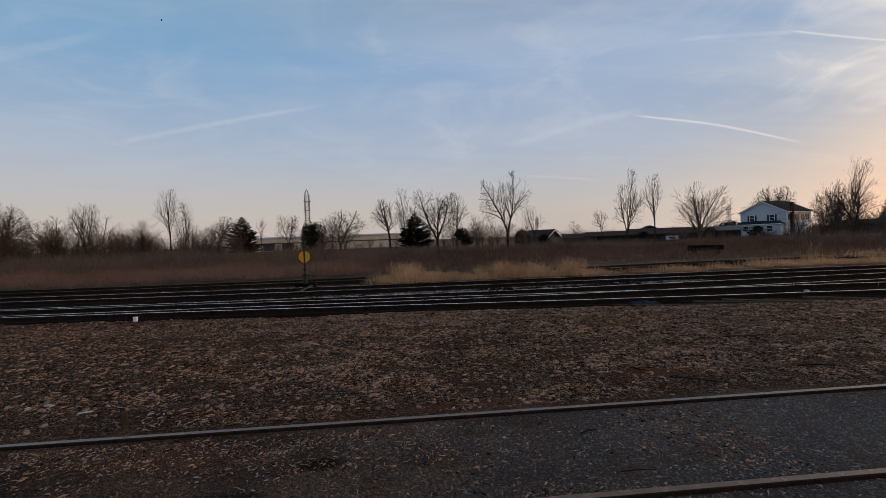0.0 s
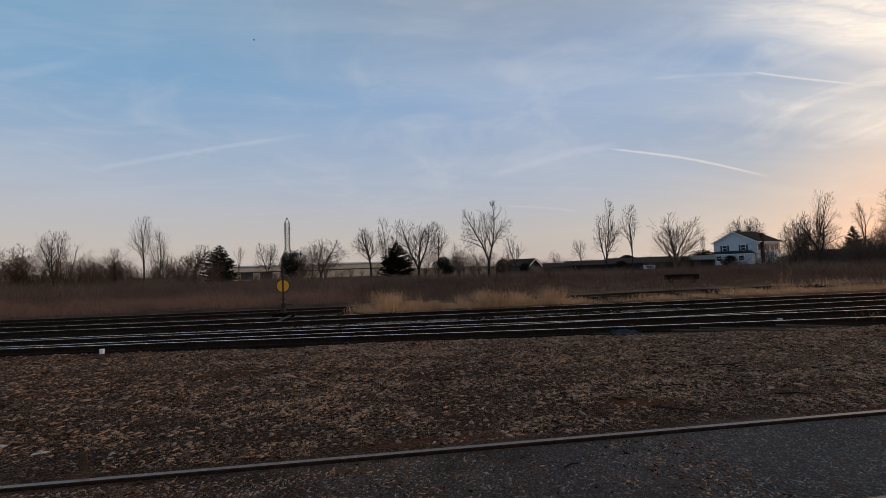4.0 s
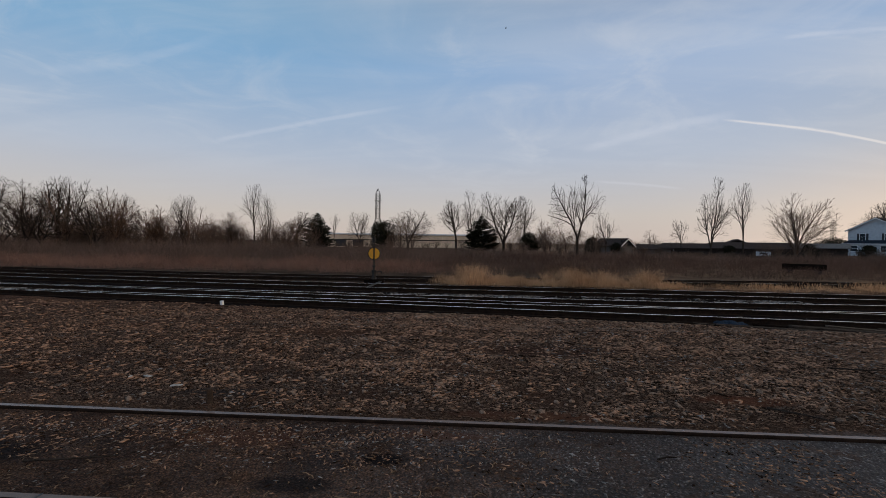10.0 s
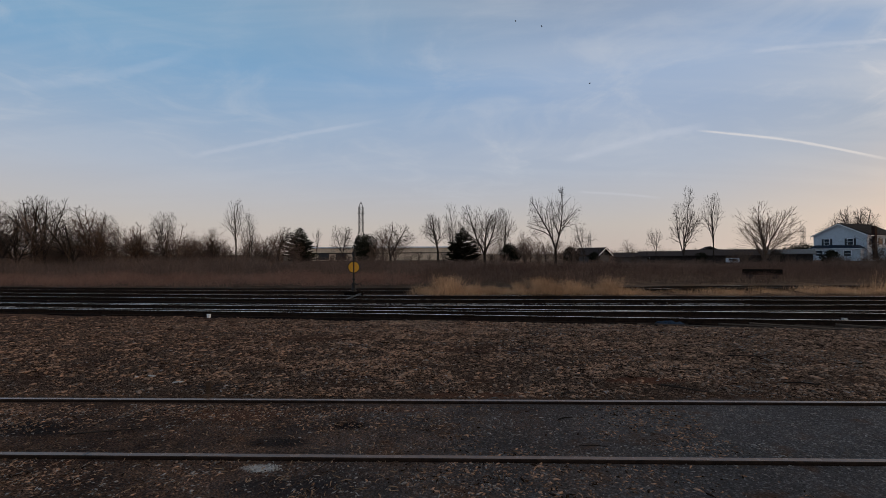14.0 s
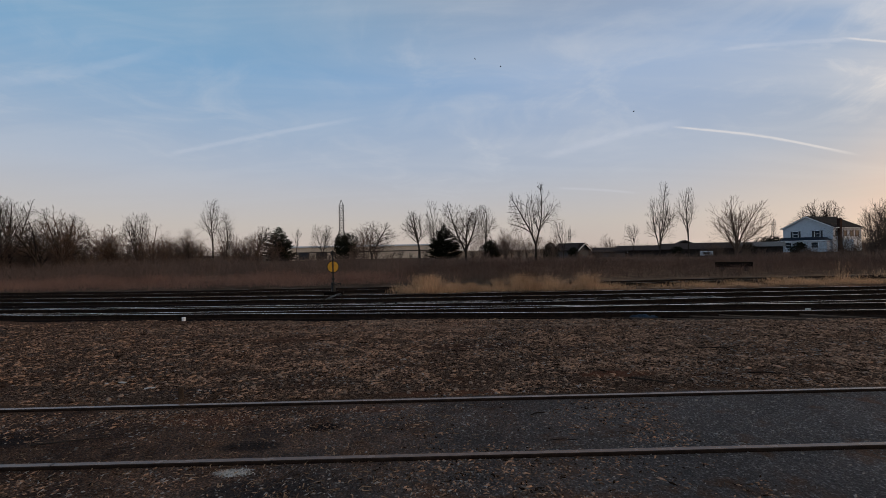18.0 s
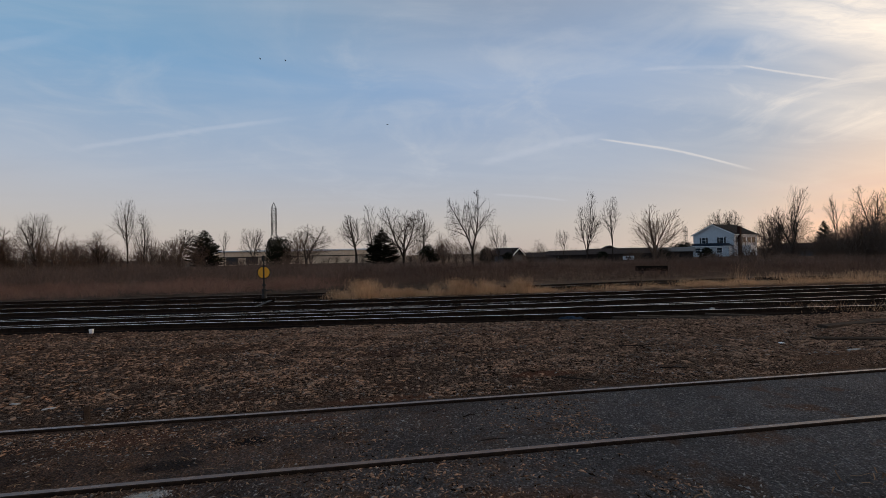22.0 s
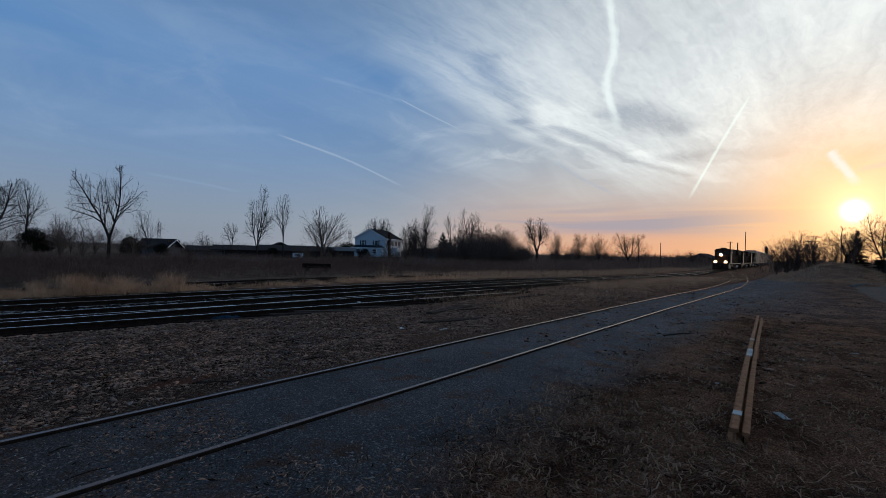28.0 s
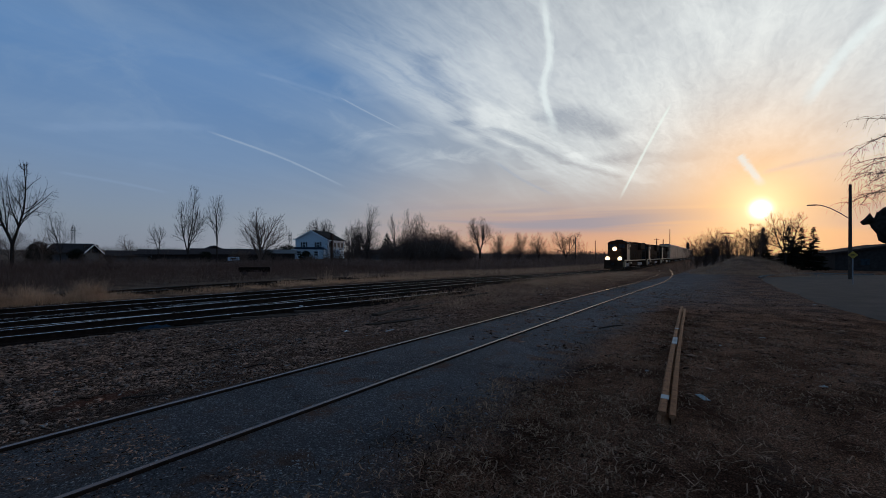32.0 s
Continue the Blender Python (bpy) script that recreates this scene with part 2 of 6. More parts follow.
def make_ground_material():
    """Dirt, coarse brown stone, blue-grey fine gravel and sooty patches, laid out over the yard."""
    m = bpy.data.materials.new("yard_ground")
    m.use_nodes = True
    n = Nodes(m.node_tree)
    at = n.add("ShaderNodeTexCoord").outputs["Object"]
    split = n.add("ShaderNodeSeparateXYZ")
    n.link(at, split.inputs[0])
    x, y, _ = split.outputs
    wob = n.math("MULTIPLY", n.math("SUBTRACT", n.noise(at, 0.7, 5, 0.6), 0.5), 2.6)
    yy, xx = n.math("ADD", y, n.math("MULTIPLY", wob, 0.5)), n.math("ADD", x, n.math("MULTIPLY", wob, 1.6))
    patch = n.noise(at, 0.9, 6, 0.65)
    fine = n.noise(at, 34.0, 5, 0.75)
    chip = n.add("ShaderNodeTexVoronoi")
    chip.inputs["Scale"].default_value = 27.0
    long = n.add("ShaderNodeMapping")
    long.inputs["Scale"].default_value = (0.85, 1.7, 1.0)
    n.link(at, long.inputs[0])
    shard = long.outputs[0]
    n.link(shard, chip.inputs["Vector"])
    stone_tone = n.math("MULTIPLY", chip.outputs["Color"], 1.0)
    dirt = n.mix(n.span(patch, 0.38, 0.62), (0.070, 0.036, 0.023), (0.235, 0.132, 0.084))
    crumb = n.add("ShaderNodeTexVoronoi")
    crumb.inputs["Scale"].default_value = 58.0
    n.link(at, crumb.inputs["Vector"])
    # the shade between crumbs is painted in: their edges drop to a quarter
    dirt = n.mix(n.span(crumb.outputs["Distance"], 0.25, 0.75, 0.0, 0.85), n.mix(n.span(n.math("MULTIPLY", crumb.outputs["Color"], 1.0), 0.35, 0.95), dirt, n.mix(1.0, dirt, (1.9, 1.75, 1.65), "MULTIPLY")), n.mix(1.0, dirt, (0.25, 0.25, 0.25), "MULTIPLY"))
    gaps = n.add("ShaderNodeTexVoronoi")
    gaps.feature = "DISTANCE_TO_EDGE"
    gaps.inputs["Scale"].default_value = 27.0
    n.link(shard, gaps.inputs["Vector"])
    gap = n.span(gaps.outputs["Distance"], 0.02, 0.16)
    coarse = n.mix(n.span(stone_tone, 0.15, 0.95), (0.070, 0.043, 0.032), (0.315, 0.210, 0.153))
    # near-black gaps: crevice shade between the stones, held in the colour
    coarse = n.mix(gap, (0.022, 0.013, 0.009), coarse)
    coarse = n.mix(n.span(patch, 0.5, 0.68, 0, 0.75), coarse, (0.082, 0.042, 0.028))
    grit = n.add("ShaderNodeTexVoronoi")
    grit.inputs["Scale"].default_value = 48.0
    n.link(at, grit.inputs["Vector"])
    pebble = n.span(n.math("ADD", n.math("MULTIPLY", grit.outputs["Color"], 0.6), n.math("MULTIPLY", grit.outputs["Distance"], -0.5)), 0.0, 0.5)
    gravel = n.mix(n.math("MULTIPLY", pebble, n.span(fine, 0.3, 0.66, 0.35, 1.0)), (0.132, 0.127, 0.132), (0.400, 0.388, 0.400))
    gravel = n.mix(n.span(n.noise(at, 1.7, 4, 0.6), 0.53, 0.68, 0, 0.75), gravel, (0.170, 0.098, 0.066))
    gravel = n.mix(n.span(n.noise(at, 0.42, 4, 0.65, 0.6), 0.40, 0.62, 0.40, 0.0), gravel, n.mix(1.0, gravel, (0.50, 0.47, 0.46), "MULTIPLY"))
    # coarse stone between the near track and the yard tracks
    fac = n.math("MULTIPLY", n.span(yy, 5.2, 5.9), n.math("SUBTRACT", 1.0, n.span(yy, 11.5, 14.0)))
    col = n.mix(n.math("MULTIPLY", fac, n.math("SUBTRACT", 1.0, n.span(xx, 9.0, 20.0, 0, 0.55))), dirt, coarse)
    # fine gravel in and beside the near track
    band = n.math("MULTIPLY", n.span(yy, 1.6, 2.7), n.math("SUBTRACT", 1.0, n.span(yy, 5.3, 5.6)))
    col = n.mix(n.math("MULTIPLY", band, n.span(xx, -2.8, 3.6, 0.20, 0.94)), col, gravel)
    apron = n.math("MULTIPLY", n.span(x, 17.0, 24.0), n.math("MULTIPLY", n.span(yy, -4.5, -3.0), n.math("SUBTRACT", 1.0, n.span(yy, 4.9, 5.8))))
    col = n.mix(n.math("MULTIPLY", apron, n.span(yy, -1.5, 2.5, 0.25, 0.85)), col, gravel)
    # dead grass and leaf mould further off
    field = n.span(yy, 19.0, 23.0)
    col = n.mix(field, col, n.mix(n.span(patch, 0.4, 0.6), (0.085, 0.060, 0.045), (0.150, 0.108, 0.076)))
    # soot and oil
    oil = n.math("MULTIPLY", n.span(n.noise(at, 0.55, 5, 0.7), 0.58, 0.72), 0.6)
    col = n.mix(n.math("MULTIPLY", oil, n.math("SUBTRACT", 1.0, field)), col, (0.040, 0.034, 0.032))
    # paler towards the road: the sunset side's brightness put into the ground colour
    col = n.mix(n.span(xx, 2.0, 13.0, 0, 1), col, n.mix(1.0, col, (1.78, 1.68, 1.58), "MULTIPLY"))
    # spills with places of their own: red dirt, oil, ash
    for cx, cy, rx, ry, tone, much in ((3.05, 6.38, 0.55, 0.17, (0.15, 0.062, 0.038), 0.85), (0.6, 5.72, 0.9, 0.14, (0.16, 0.072, 0.045), 0.7), (-0.82, 4.65, 0.20, 0.11, (0.012, 0.012, 0.014), 0.9),
                                       (-1.4, 4.25, 0.32, 0.12, (0.020, 0.021, 0.024), 0.75), (-4.3, 4.5, 0.8, 0.2, (0.022, 0.023, 0.027), 0.7), (-1.0, 3.45, 0.5, 0.16, (0.03, 0.032, 0.038), 0.6), (-2.9, 6.1, 0.7, 0.16, (0.03, 0.031, 0.034), 0.6),
                                       (8.0, 6.5, 1.0, 0.3, (0.15, 0.085, 0.055), 0.6), (-1.33, 3.74, 0.16, 0.06, (0.42, 0.41, 0.40), 0.8), (1.3, 3.0, 1.0, 0.3, (0.16, 0.075, 0.045), 0.7), (10.5, -1.2, 1.6, 0.4, (0.15, 0.070, 0.040), 0.6), (-2.2, 4.95, 0.7, 0.22, (0.15, 0.070, 0.045), 0.65),
                                       (0.4, 3.1, 0.8, 0.2, (0.15, 0.066, 0.041), 0.65), (1.5, 8.6, 1.6, 0.35, (0.070, 0.036, 0.026), 0.75), (-2.4, 9.7, 1.9, 0.3, (0.10, 0.050, 0.031), 0.6), (-0.4, 5.15, 0.5, 0.1, (0.16, 0.072, 0.045), 0.6)):
        dx = n.math("DIVIDE", n.math("SUBTRACT", n.math("ADD", x, n.math("MULTIPLY", wob, 0.12)), cx), rx)
        dy = n.math("DIVIDE", n.math("SUBTRACT", n.math("ADD", y, n.math("MULTIPLY", n.math("SUBTRACT", fine, 0.5), 0.25)), cy), ry)
        spot = n.math("ADD", n.math("MULTIPLY", dx, dx), n.math("MULTIPLY", dy, dy))
        col = n.mix(n.span(spot, 0.3, 1.5, much, 0.0), col, tone)
    p = n.add("ShaderNodeBsdfPrincipled")
    # hollows of the fine grain are shaded by colour as well as bump
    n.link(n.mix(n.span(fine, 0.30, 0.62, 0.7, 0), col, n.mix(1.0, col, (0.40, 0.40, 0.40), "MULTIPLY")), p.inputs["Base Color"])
    p.inputs["Roughness"].default_value, p.inputs["Specular IOR Level"].default_value = 0.9, 0.02
    b = n.add("ShaderNodeBump")
    b.inputs["Strength"].default_value, b.inputs["Distance"].default_value = 1.0, 0.05
    n.link(n.math("ADD", fine, n.math("MULTIPLY", gap, 0.9)), b.inputs["Height"])
    n.link(b.outputs[0], p.inputs["Normal"])
    n.link(p.outputs[0], n.add("ShaderNodeOutputMaterial").inputs[0])
    return m


GROUND = make_ground_material()
STONE = surface("brown_ballast_stone", (0.020, 0.012, 0.008), (0.365, 0.223, 0.153), 3, 0.9, 0.3, island=1.2)
SINGLE_STONE = surface("single_ballast_stone", (0.045, 0.028, 0.021), (0.26, 0.180, 0.135), 2, 0.9, 0.3, fine=6, each=1.2)
GREY_STONE = surface("grey_ballast_stone", (0.075, 0.067, 0.063), (0.30, 0.275, 0.26), 3, 0.9, 0.3, island=1.0)
DIM_STONE = surface("dull_ballast_stone", (0.010, 0.009, 0.009), (0.090, 0.079, 0.073), 3, 0.9, 0.3, island=1.0)
# Oily ballast, its colour taken near black to hold the rails' shade.
BED = surface("shaded_oily_ballast", (0.004, 0.0035, 0.0035), (0.020, 0.016, 0.015), 1.5, 0.95, 0.9, fine=30, spec=0.0)
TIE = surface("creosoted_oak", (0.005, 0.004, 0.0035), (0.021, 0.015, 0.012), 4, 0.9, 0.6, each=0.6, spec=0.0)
OLD_TIE = surface("weathered_oak_tie", (0.025, 0.018, 0.014), (0.085, 0.062, 0.048), 4, 0.92, 0.6, each=0.7)
# Rusty rail sides, with the shade under the head put into the colour.
RAIL_SIDE = surface("shaded_rusty_rail_steel", (0.010, 0.007, 0.006), (0.034, 0.022, 0.016), 8, 0.85, 0.4, metal=0.0, fine=90, spec=0.03)
RAIL_TOP = surface("worn_rail_head", (0.60, 0.57, 0.54), (0.80, 0.77, 0.73), 10, 0.22, 0.02, metal=0.85, fine=120)
RUST_TOP = surface("dull_brown_rail_head", (0.098, 0.056, 0.037), (0.170, 0.104, 0.072), 7, 0.20, 0.02, metal=0.0, fine=110, spec=0.16)
SPARE_RAIL = surface("brown_rust_rail", (0.095, 0.042, 0.021), (0.30, 0.155, 0.082), 9, 0.7, 0.4, metal=0.15, fine=80)
BARK = surface("grey_brown_bark", (0.018, 0.014, 0.012), (0.055, 0.043, 0.036), 5, 0.95, 0.5, each=0.5)
TWIG = surface("brown_twigs", (0.055, 0.037, 0.029), (0.150, 0.105, 0.082), 5, 0.95, 0.3, each=0.6)
NEEDLE = surface("dark_conifer_needles", (0.009, 0.009, 0.006), (0.030, 0.030, 0.019), 5, 0.9, 0.0, island=0.8)
BRUSH = surface("red_brown_brush", (0.140, 0.077, 0.059), (0.345, 0.200, 0.150), 0.25, 0.95, 0.0, fine=2.0, island=0.9, thin=0.45)
DARK_BRUSH = surface("dark_brown_thicket", (0.070, 0.048, 0.040), (0.220, 0.152, 0.120), 0.25, 0.95, 0.0, fine=2.0, island=0.9, thin=0.45)
DIM_BRUSH = surface("dim_brown_brush", (0.052, 0.033, 0.027), (0.165, 0.106, 0.084), 0.25, 0.95, 0.0, fine=2.0, island=0.9, thin=0.45)
DRY_BROWN = surface("dry_brown_grass", (0.205, 0.127, 0.080), (0.60, 0.40, 0.255), 0.8, 0.9, 0.0, fine=4.0, island=0.9, thin=0.45)
STRAW = surface("straw_grass", (0.26, 0.152, 0.086), (0.74, 0.475, 0.285), 0.8, 0.9, 0.0, fine=4.0, island=0.8, thin=0.45)
LITTER = surface("dead_straw", (0.034, 0.020, 0.013), (0.40, 0.262, 0.168), 1.0, 0.9, 0.0, fine=5.0, island=1.0, thin=0.45)
ASPHALT = surface("old_asphalt", (0.052, 0.042, 0.037), (0.108, 0.090, 0.079), 0.8, 0.85, 0.5, fine=45)
OLD_KERB = surface("grey_kerb_concrete", (0.11, 0.105, 0.10), (0.20, 0.19, 0.18), 3, 0.9, 0.3)
CONCRETE = surface("pale_concrete", (0.28, 0.27, 0.26), (0.46, 0.45, 0.43), 3, 0.9, 0.3)
BLACK_IRON = surface("black_iron", (0.010, 0.010, 0.010), (0.030, 0.028, 0.027), 12, 0.6, 0.2, metal=0.3)
YELLOW = surface("amber_enamel", (0.60, 0.27, 0.02), (0.85, 0.42, 0.035), 9, 0.5, 0.1)
WHITE = surface("white_siding", (0.40, 0.43, 0.48), (0.53, 0.56, 0.61), 2, 0.75, 0.1)
BROWN_ROOF = surface("brown_shingles", (0.026, 0.020, 0.019), (0.058, 0.045, 0.042), 3, 0.95, 0.4, spec=0.03)
SHINGLE = surface("dark_shingles", (0.012, 0.011, 0.012), (0.030, 0.028, 0.028), 3, 0.95, 0.4, spec=0.03)
GREY_ROOF = surface("grey_shingles", (0.085, 0.085, 0.088), (0.16, 0.158, 0.16), 3, 0.92, 0.3)
SLATE = surface("slate_blue_roof", (0.016, 0.022, 0.034), (0.04, 0.05, 0.07), 3, 0.9, 0.3)
TRIM = surface("white_trim", (0.70, 0.71, 0.74), (0.84, 0.85, 0.88), 4, 0.6, 0.05)
SHUTTER = surface("dark_shutters", (0.015, 0.017, 0.022), (0.035, 0.038, 0.045), 4, 0.6, 0.1)
PANE = surface("dark_window_glass", (0.015, 0.020, 0.028), (0.04, 0.05, 0.06), 2, 0.3, 0.0, spec=0.06)
TAN = surface("tan_metal_cladding", (0.60, 0.46, 0.34), (0.78, 0.62, 0.47), 1.0, 0.7, 0.15)
BROWN_WALL = surface("brown_siding", (0.025, 0.020, 0.018), (0.055, 0.045, 0.040), 2, 0.85, 0.2)
GREY_WALL = surface("grey_siding", (0.07, 0.066, 0.066), (0.13, 0.124, 0.124), 2, 0.85, 0.2)
CHIMNEY = surface("dark_red_brick", (0.022, 0.013, 0.011), (0.06, 0.034, 0.028), 8, 0.9, 0.4)
STEEL = surface("galvanised_steel", (0.16, 0.16, 0.17), (0.30, 0.30, 0.32), 4, 0.55, 0.1, metal=0.6)
POLE_WOOD = surface("utility_pole_wood", (0.035, 0.027, 0.022), (0.085, 0.066, 0.053), 6, 0.9, 0.4)
TARP = surface("blue_tarpaulin", (0.010, 0.017, 0.028), (0.032, 0.050, 0.078), 9, 0.8, 0.3)
FADED_YELLOW = surface("faded_yellow_sheet", (0.30, 0.19, 0.02), (0.46, 0.30, 0.04), 9, 0.6, 0.1)
LOCO_DARK = surface("dark_locomotive_paint", (0.020, 0.012, 0.008), (0.056, 0.032, 0.020), 1.5, 0.8, 0.1, spec=0.02)
LOCO_CREAM = surface("cream_locomotive_paint", (0.46, 0.32, 0.19), (0.66, 0.48, 0.30), 2, 0.5, 0.1)
CAR_SIDE = surface("pale_freight_panels", (0.40, 0.26, 0.16), (0.66, 0.45, 0.29), 1.2, 0.65, 0.15, metal=0.2)
LAMP_GLOW = glowing("lit_headlight", (1.0, 0.55, 0.22), 9.0)

# ---- helpers for building ----


def part(name, bm, material, parent=None, label=""):
    """Links a bmesh (or a mesh) as one mesh object under its thing."""
    if isinstance(bm, bmesh.types.BMesh):
        me = bpy.data.meshes.new(name)
        bm.to_mesh(me)
        bm.free()
    else:
        me = bm
    if not me.materials:
        me.materials.append(material)
    ob = new(name, me)
    ob.parent = parent
    return tagged(ob, label)


def thing(name, place, label, category, group="", kind="", turn=0.0):
    ob = tagged(new(name), label, category, group, kind)
    ob.empty_display_size = 0.1
    ob.matrix_world = Matrix.Translation(place) @ Matrix.Rotation(turn, 4, "Z")
    return ob


def raw(name, verts, faces):
    me = bpy.data.meshes.new(name)
    me.from_pydata([tuple(map(float, v)) for v in verts], [], faces)
    me.update()
    return me


def arrays(name, verts, faces):
    """A mesh from numpy arrays of corners and of triangles or quads."""
    me = bpy.data.meshes.new(name)
    verts, faces = np.asarray(verts, np.float32), np.asarray(faces, np.int32)
    k = faces.shape[1]
    me.vertices.add(len(verts))
    me.vertices.foreach_set("co", verts.ravel())
    me.loops.add(faces.size)
    me.loops.foreach_set("vertex_index", faces.ravel())
    me.polygons.add(len(faces))
    me.polygons.foreach_set("loop_start", np.arange(len(faces), dtype=np.int32) * k)
    me.polygons.foreach_set("loop_total", np.full(len(faces), k, np.int32))
    me.update(calc_edges=True)
    return me


def box(bm, lo, hi, bevel=0.0, m=None):
    """A block from corner lo to corner hi, its edges broken by bevel."""
    size = [b - a for a, b in zip(lo, hi)]
    mid = [(a + b) / 2 for a, b in zip(lo, hi)]
    made = bmesh.ops.create_cube(bm, size=1.0, matrix=(m or Matrix()) @ Matrix.Translation(mid) @ Matrix.Diagonal((*size, 1)))
    if bevel:
        edges = list({e for v in made["verts"] for e in v.link_edges})
        bmesh.ops.bevel(bm, geom=edges, offset=bevel, segments=1, affect="EDGES")
    return bm


def rod(bm, a, b, r0, r1=None, sides=8):
    """A tapered rod from a to b."""
    a, b = Vector(a), Vector(b)
    d = b - a
    m = Matrix.Translation((a + b) / 2) @ d.to_track_quat("Z", "Y").to_matrix().to_4x4()
    bmesh.ops.create_cone(bm, cap_ends=True, segments=sides, radius1=r0, radius2=r0 if r1 is None else r1, depth=d.length, matrix=m)
    return bm


def prism(bm, outline, y0, y1):
    """An outline in x and z, drawn out from y0 to y1."""
    a = [bm.verts.new((x, y0, z)) for x, z in outline]
    b = [bm.verts.new((x, y1, z)) for x, z in outline]
    bm.faces.new(a)
    bm.faces.new(b[::-1])
    for i in range(len(a)):
        j = (i + 1) % len(a)
        bm.faces.new((a[j], a[i], b[i], b[j]))
    bmesh.ops.recalc_face_normals(bm, faces=bm.faces)
    return bm


def smooth(x, lo, hi):
    t = min(max((x - lo) / (hi - lo), 0.0), 1.0)
    return t * t * (3 - 2 * t)


def lie(x, y):
    """The lie of the land."""
    z = -0.5 * smooth(x, 15, 75)
    z += 2.1 * math.exp(-(((x - 82) / 11) ** 2) - ((y + 1.5) / (3.6 if y > -1.5 else 5.5)) ** 2)
    return z


def ease(knots, x):
    """A smooth line through knots (x, y)."""
    xs = [k[0] for k in knots]
    i = min(max(sum(1 for v in xs if v <= x) - 1, 0), len(xs) - 2)

    def slope(j):
        a, b = knots[max(j - 1, 0)], knots[min(j + 1, len(knots) - 1)]
        return (b[1] - a[1]) / (b[0] - a[0])

    (x0, y0), (x1, y1) = knots[i], knots[i + 1]
    h = x1 - x0
    t = (x - x0) / h
    if t < 0 or t > 1:
        return (y0 + (x - x0) * slope(i)) if t < 0 else (y1 + (x - x1) * slope(i + 1))
    return (2 * t**3 - 3 * t**2 + 1) * y0 + (t**3 - 2 * t**2 + t) * h * slope(i) + (3 * t**2 - 2 * t**3) * y1 + (t**3 - t**2) * h * slope(i + 1)

# ---- the ground and the tracks' lines ----
NEAR_LINE = [(-300, 4.65), (-20, 4.65), (10, 4.65), (30, 4.68), (38, 4.85), (48, 5.5), (60, 6.6), (72, 8.0), (85, 9.9), (100, 12.4), (115, 14.6), (130, 16.1), (150, 16.7)]
MAIN_LINE = [(-400, 90), (-80, 28.5), (-40, 22.6), (-20, 20.0), (-12, 19.1), (-6, 18.55), (0, 18.15), (6, 17.9), (18, 17.3), (30, 16.85), (45, 16.3), (60, 15.85), (73, 15.5), (91, 15.6),
             (109, 15.9), (130, 16.2), (146, 16.5), (200, 18.3), (300, 22.5), (400, 28), (700, 48)]
PASS_LINE = [(-300, 60), (-60, 20.4), (-30, 17.0), (-15, 15.7), (-10, 15.3), (-5, 14.95), (0, 14.6), (5, 14.42), (15, 14.45), (26, 14.3), (38, 13.9), (52, 13.7), (70, 14.1), (90, 15.1), (108, 15.85)]
STUB_LINE = [(-30, 17.0), (-22, 16.2), (-13.5, 15.3), (-4, 14.3), (0, 13.78), (4.2, 13.25), (8, 12.85), (12, 12.45), (16, 12.0), (20.5, 11.6)]
OLD_LINE = [(-60, 26.5), (-30, 24.6), (-14, 22.9), (-7, 22.6), (0, 22.5), (8, 22.9), (14, 23.4), (20, 23.5), (40, 24.4)]

EDGE_LINE = [(-300, 54), (-60, 20.5), (-30, 16.6), (-14, 14.0), (-8, 13.1), (-4.8, 12.7), (-1, 12.25), (1.5, 12.0), (4, 11.75), (5.5, 11.45), (8.6, 11.0), (12, 10.75), (16, 10.6), (21, 10.9), (24, 12.4), (40, 12.4), (70, 12.8), (100, 14.2)]


def steps(centre, count, reach, fine):
    """Grid lines: close together near the centre, far apart at the horizon."""
    near = [centre + fine * i for i in range(-count, count + 1)]
    step, lo, hi = fine, near[0], near[-1]
    while hi < reach:
        step *= 1.16
        lo, hi = lo - step, hi + step
        near = [lo, *near, hi]
    return near


def soil(x, y):
    """The height of the bare ground, with its hollows and the drop at the yard tracks' edge."""
    sunk = smooth(y - ease(EDGE_LINE, x), -0.25, 0.35) if x < 110 else 0.0
    z = lie(x, y) - 0.05 + 0.018 * math.exp(-(min(abs(y - 4.65), 9.0) / 1.4) ** 4) - 0.15 * sunk
    if abs(x) < 60 and -20 < y < 60:
        near_rail = min(abs(y - 3.9), abs(y - 5.405))
        calm = min(1.0, max(0.0, (near_rail - 0.08) / 0.5)) * (1.0 - 0.9 * smooth(-y, 2.0, 3.5))
        z += 0.045 * calm * noise.noise((x * 0.55, y * 0.55, 1.0)) + 0.018 * calm * noise.noise((x * 2.3, y * 2.3, 4.0))
    return z


def make_ground():
    xs, ys = steps(4, 90, 3500, 0.2), steps(6, 40, 3500, 0.2)
    verts = [(x, y, soil(x, y)) for y in ys for x in xs]
    w = len(xs)
    faces = [(j * w + i, j * w + i + 1, (j + 1) * w + i + 1, (j + 1) * w + i) for j in range(len(ys) - 1) for i in range(w - 1)]
    me = raw("ground", verts, faces)
    me.shade_smooth()
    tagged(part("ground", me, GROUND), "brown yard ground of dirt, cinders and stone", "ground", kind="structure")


make_ground()


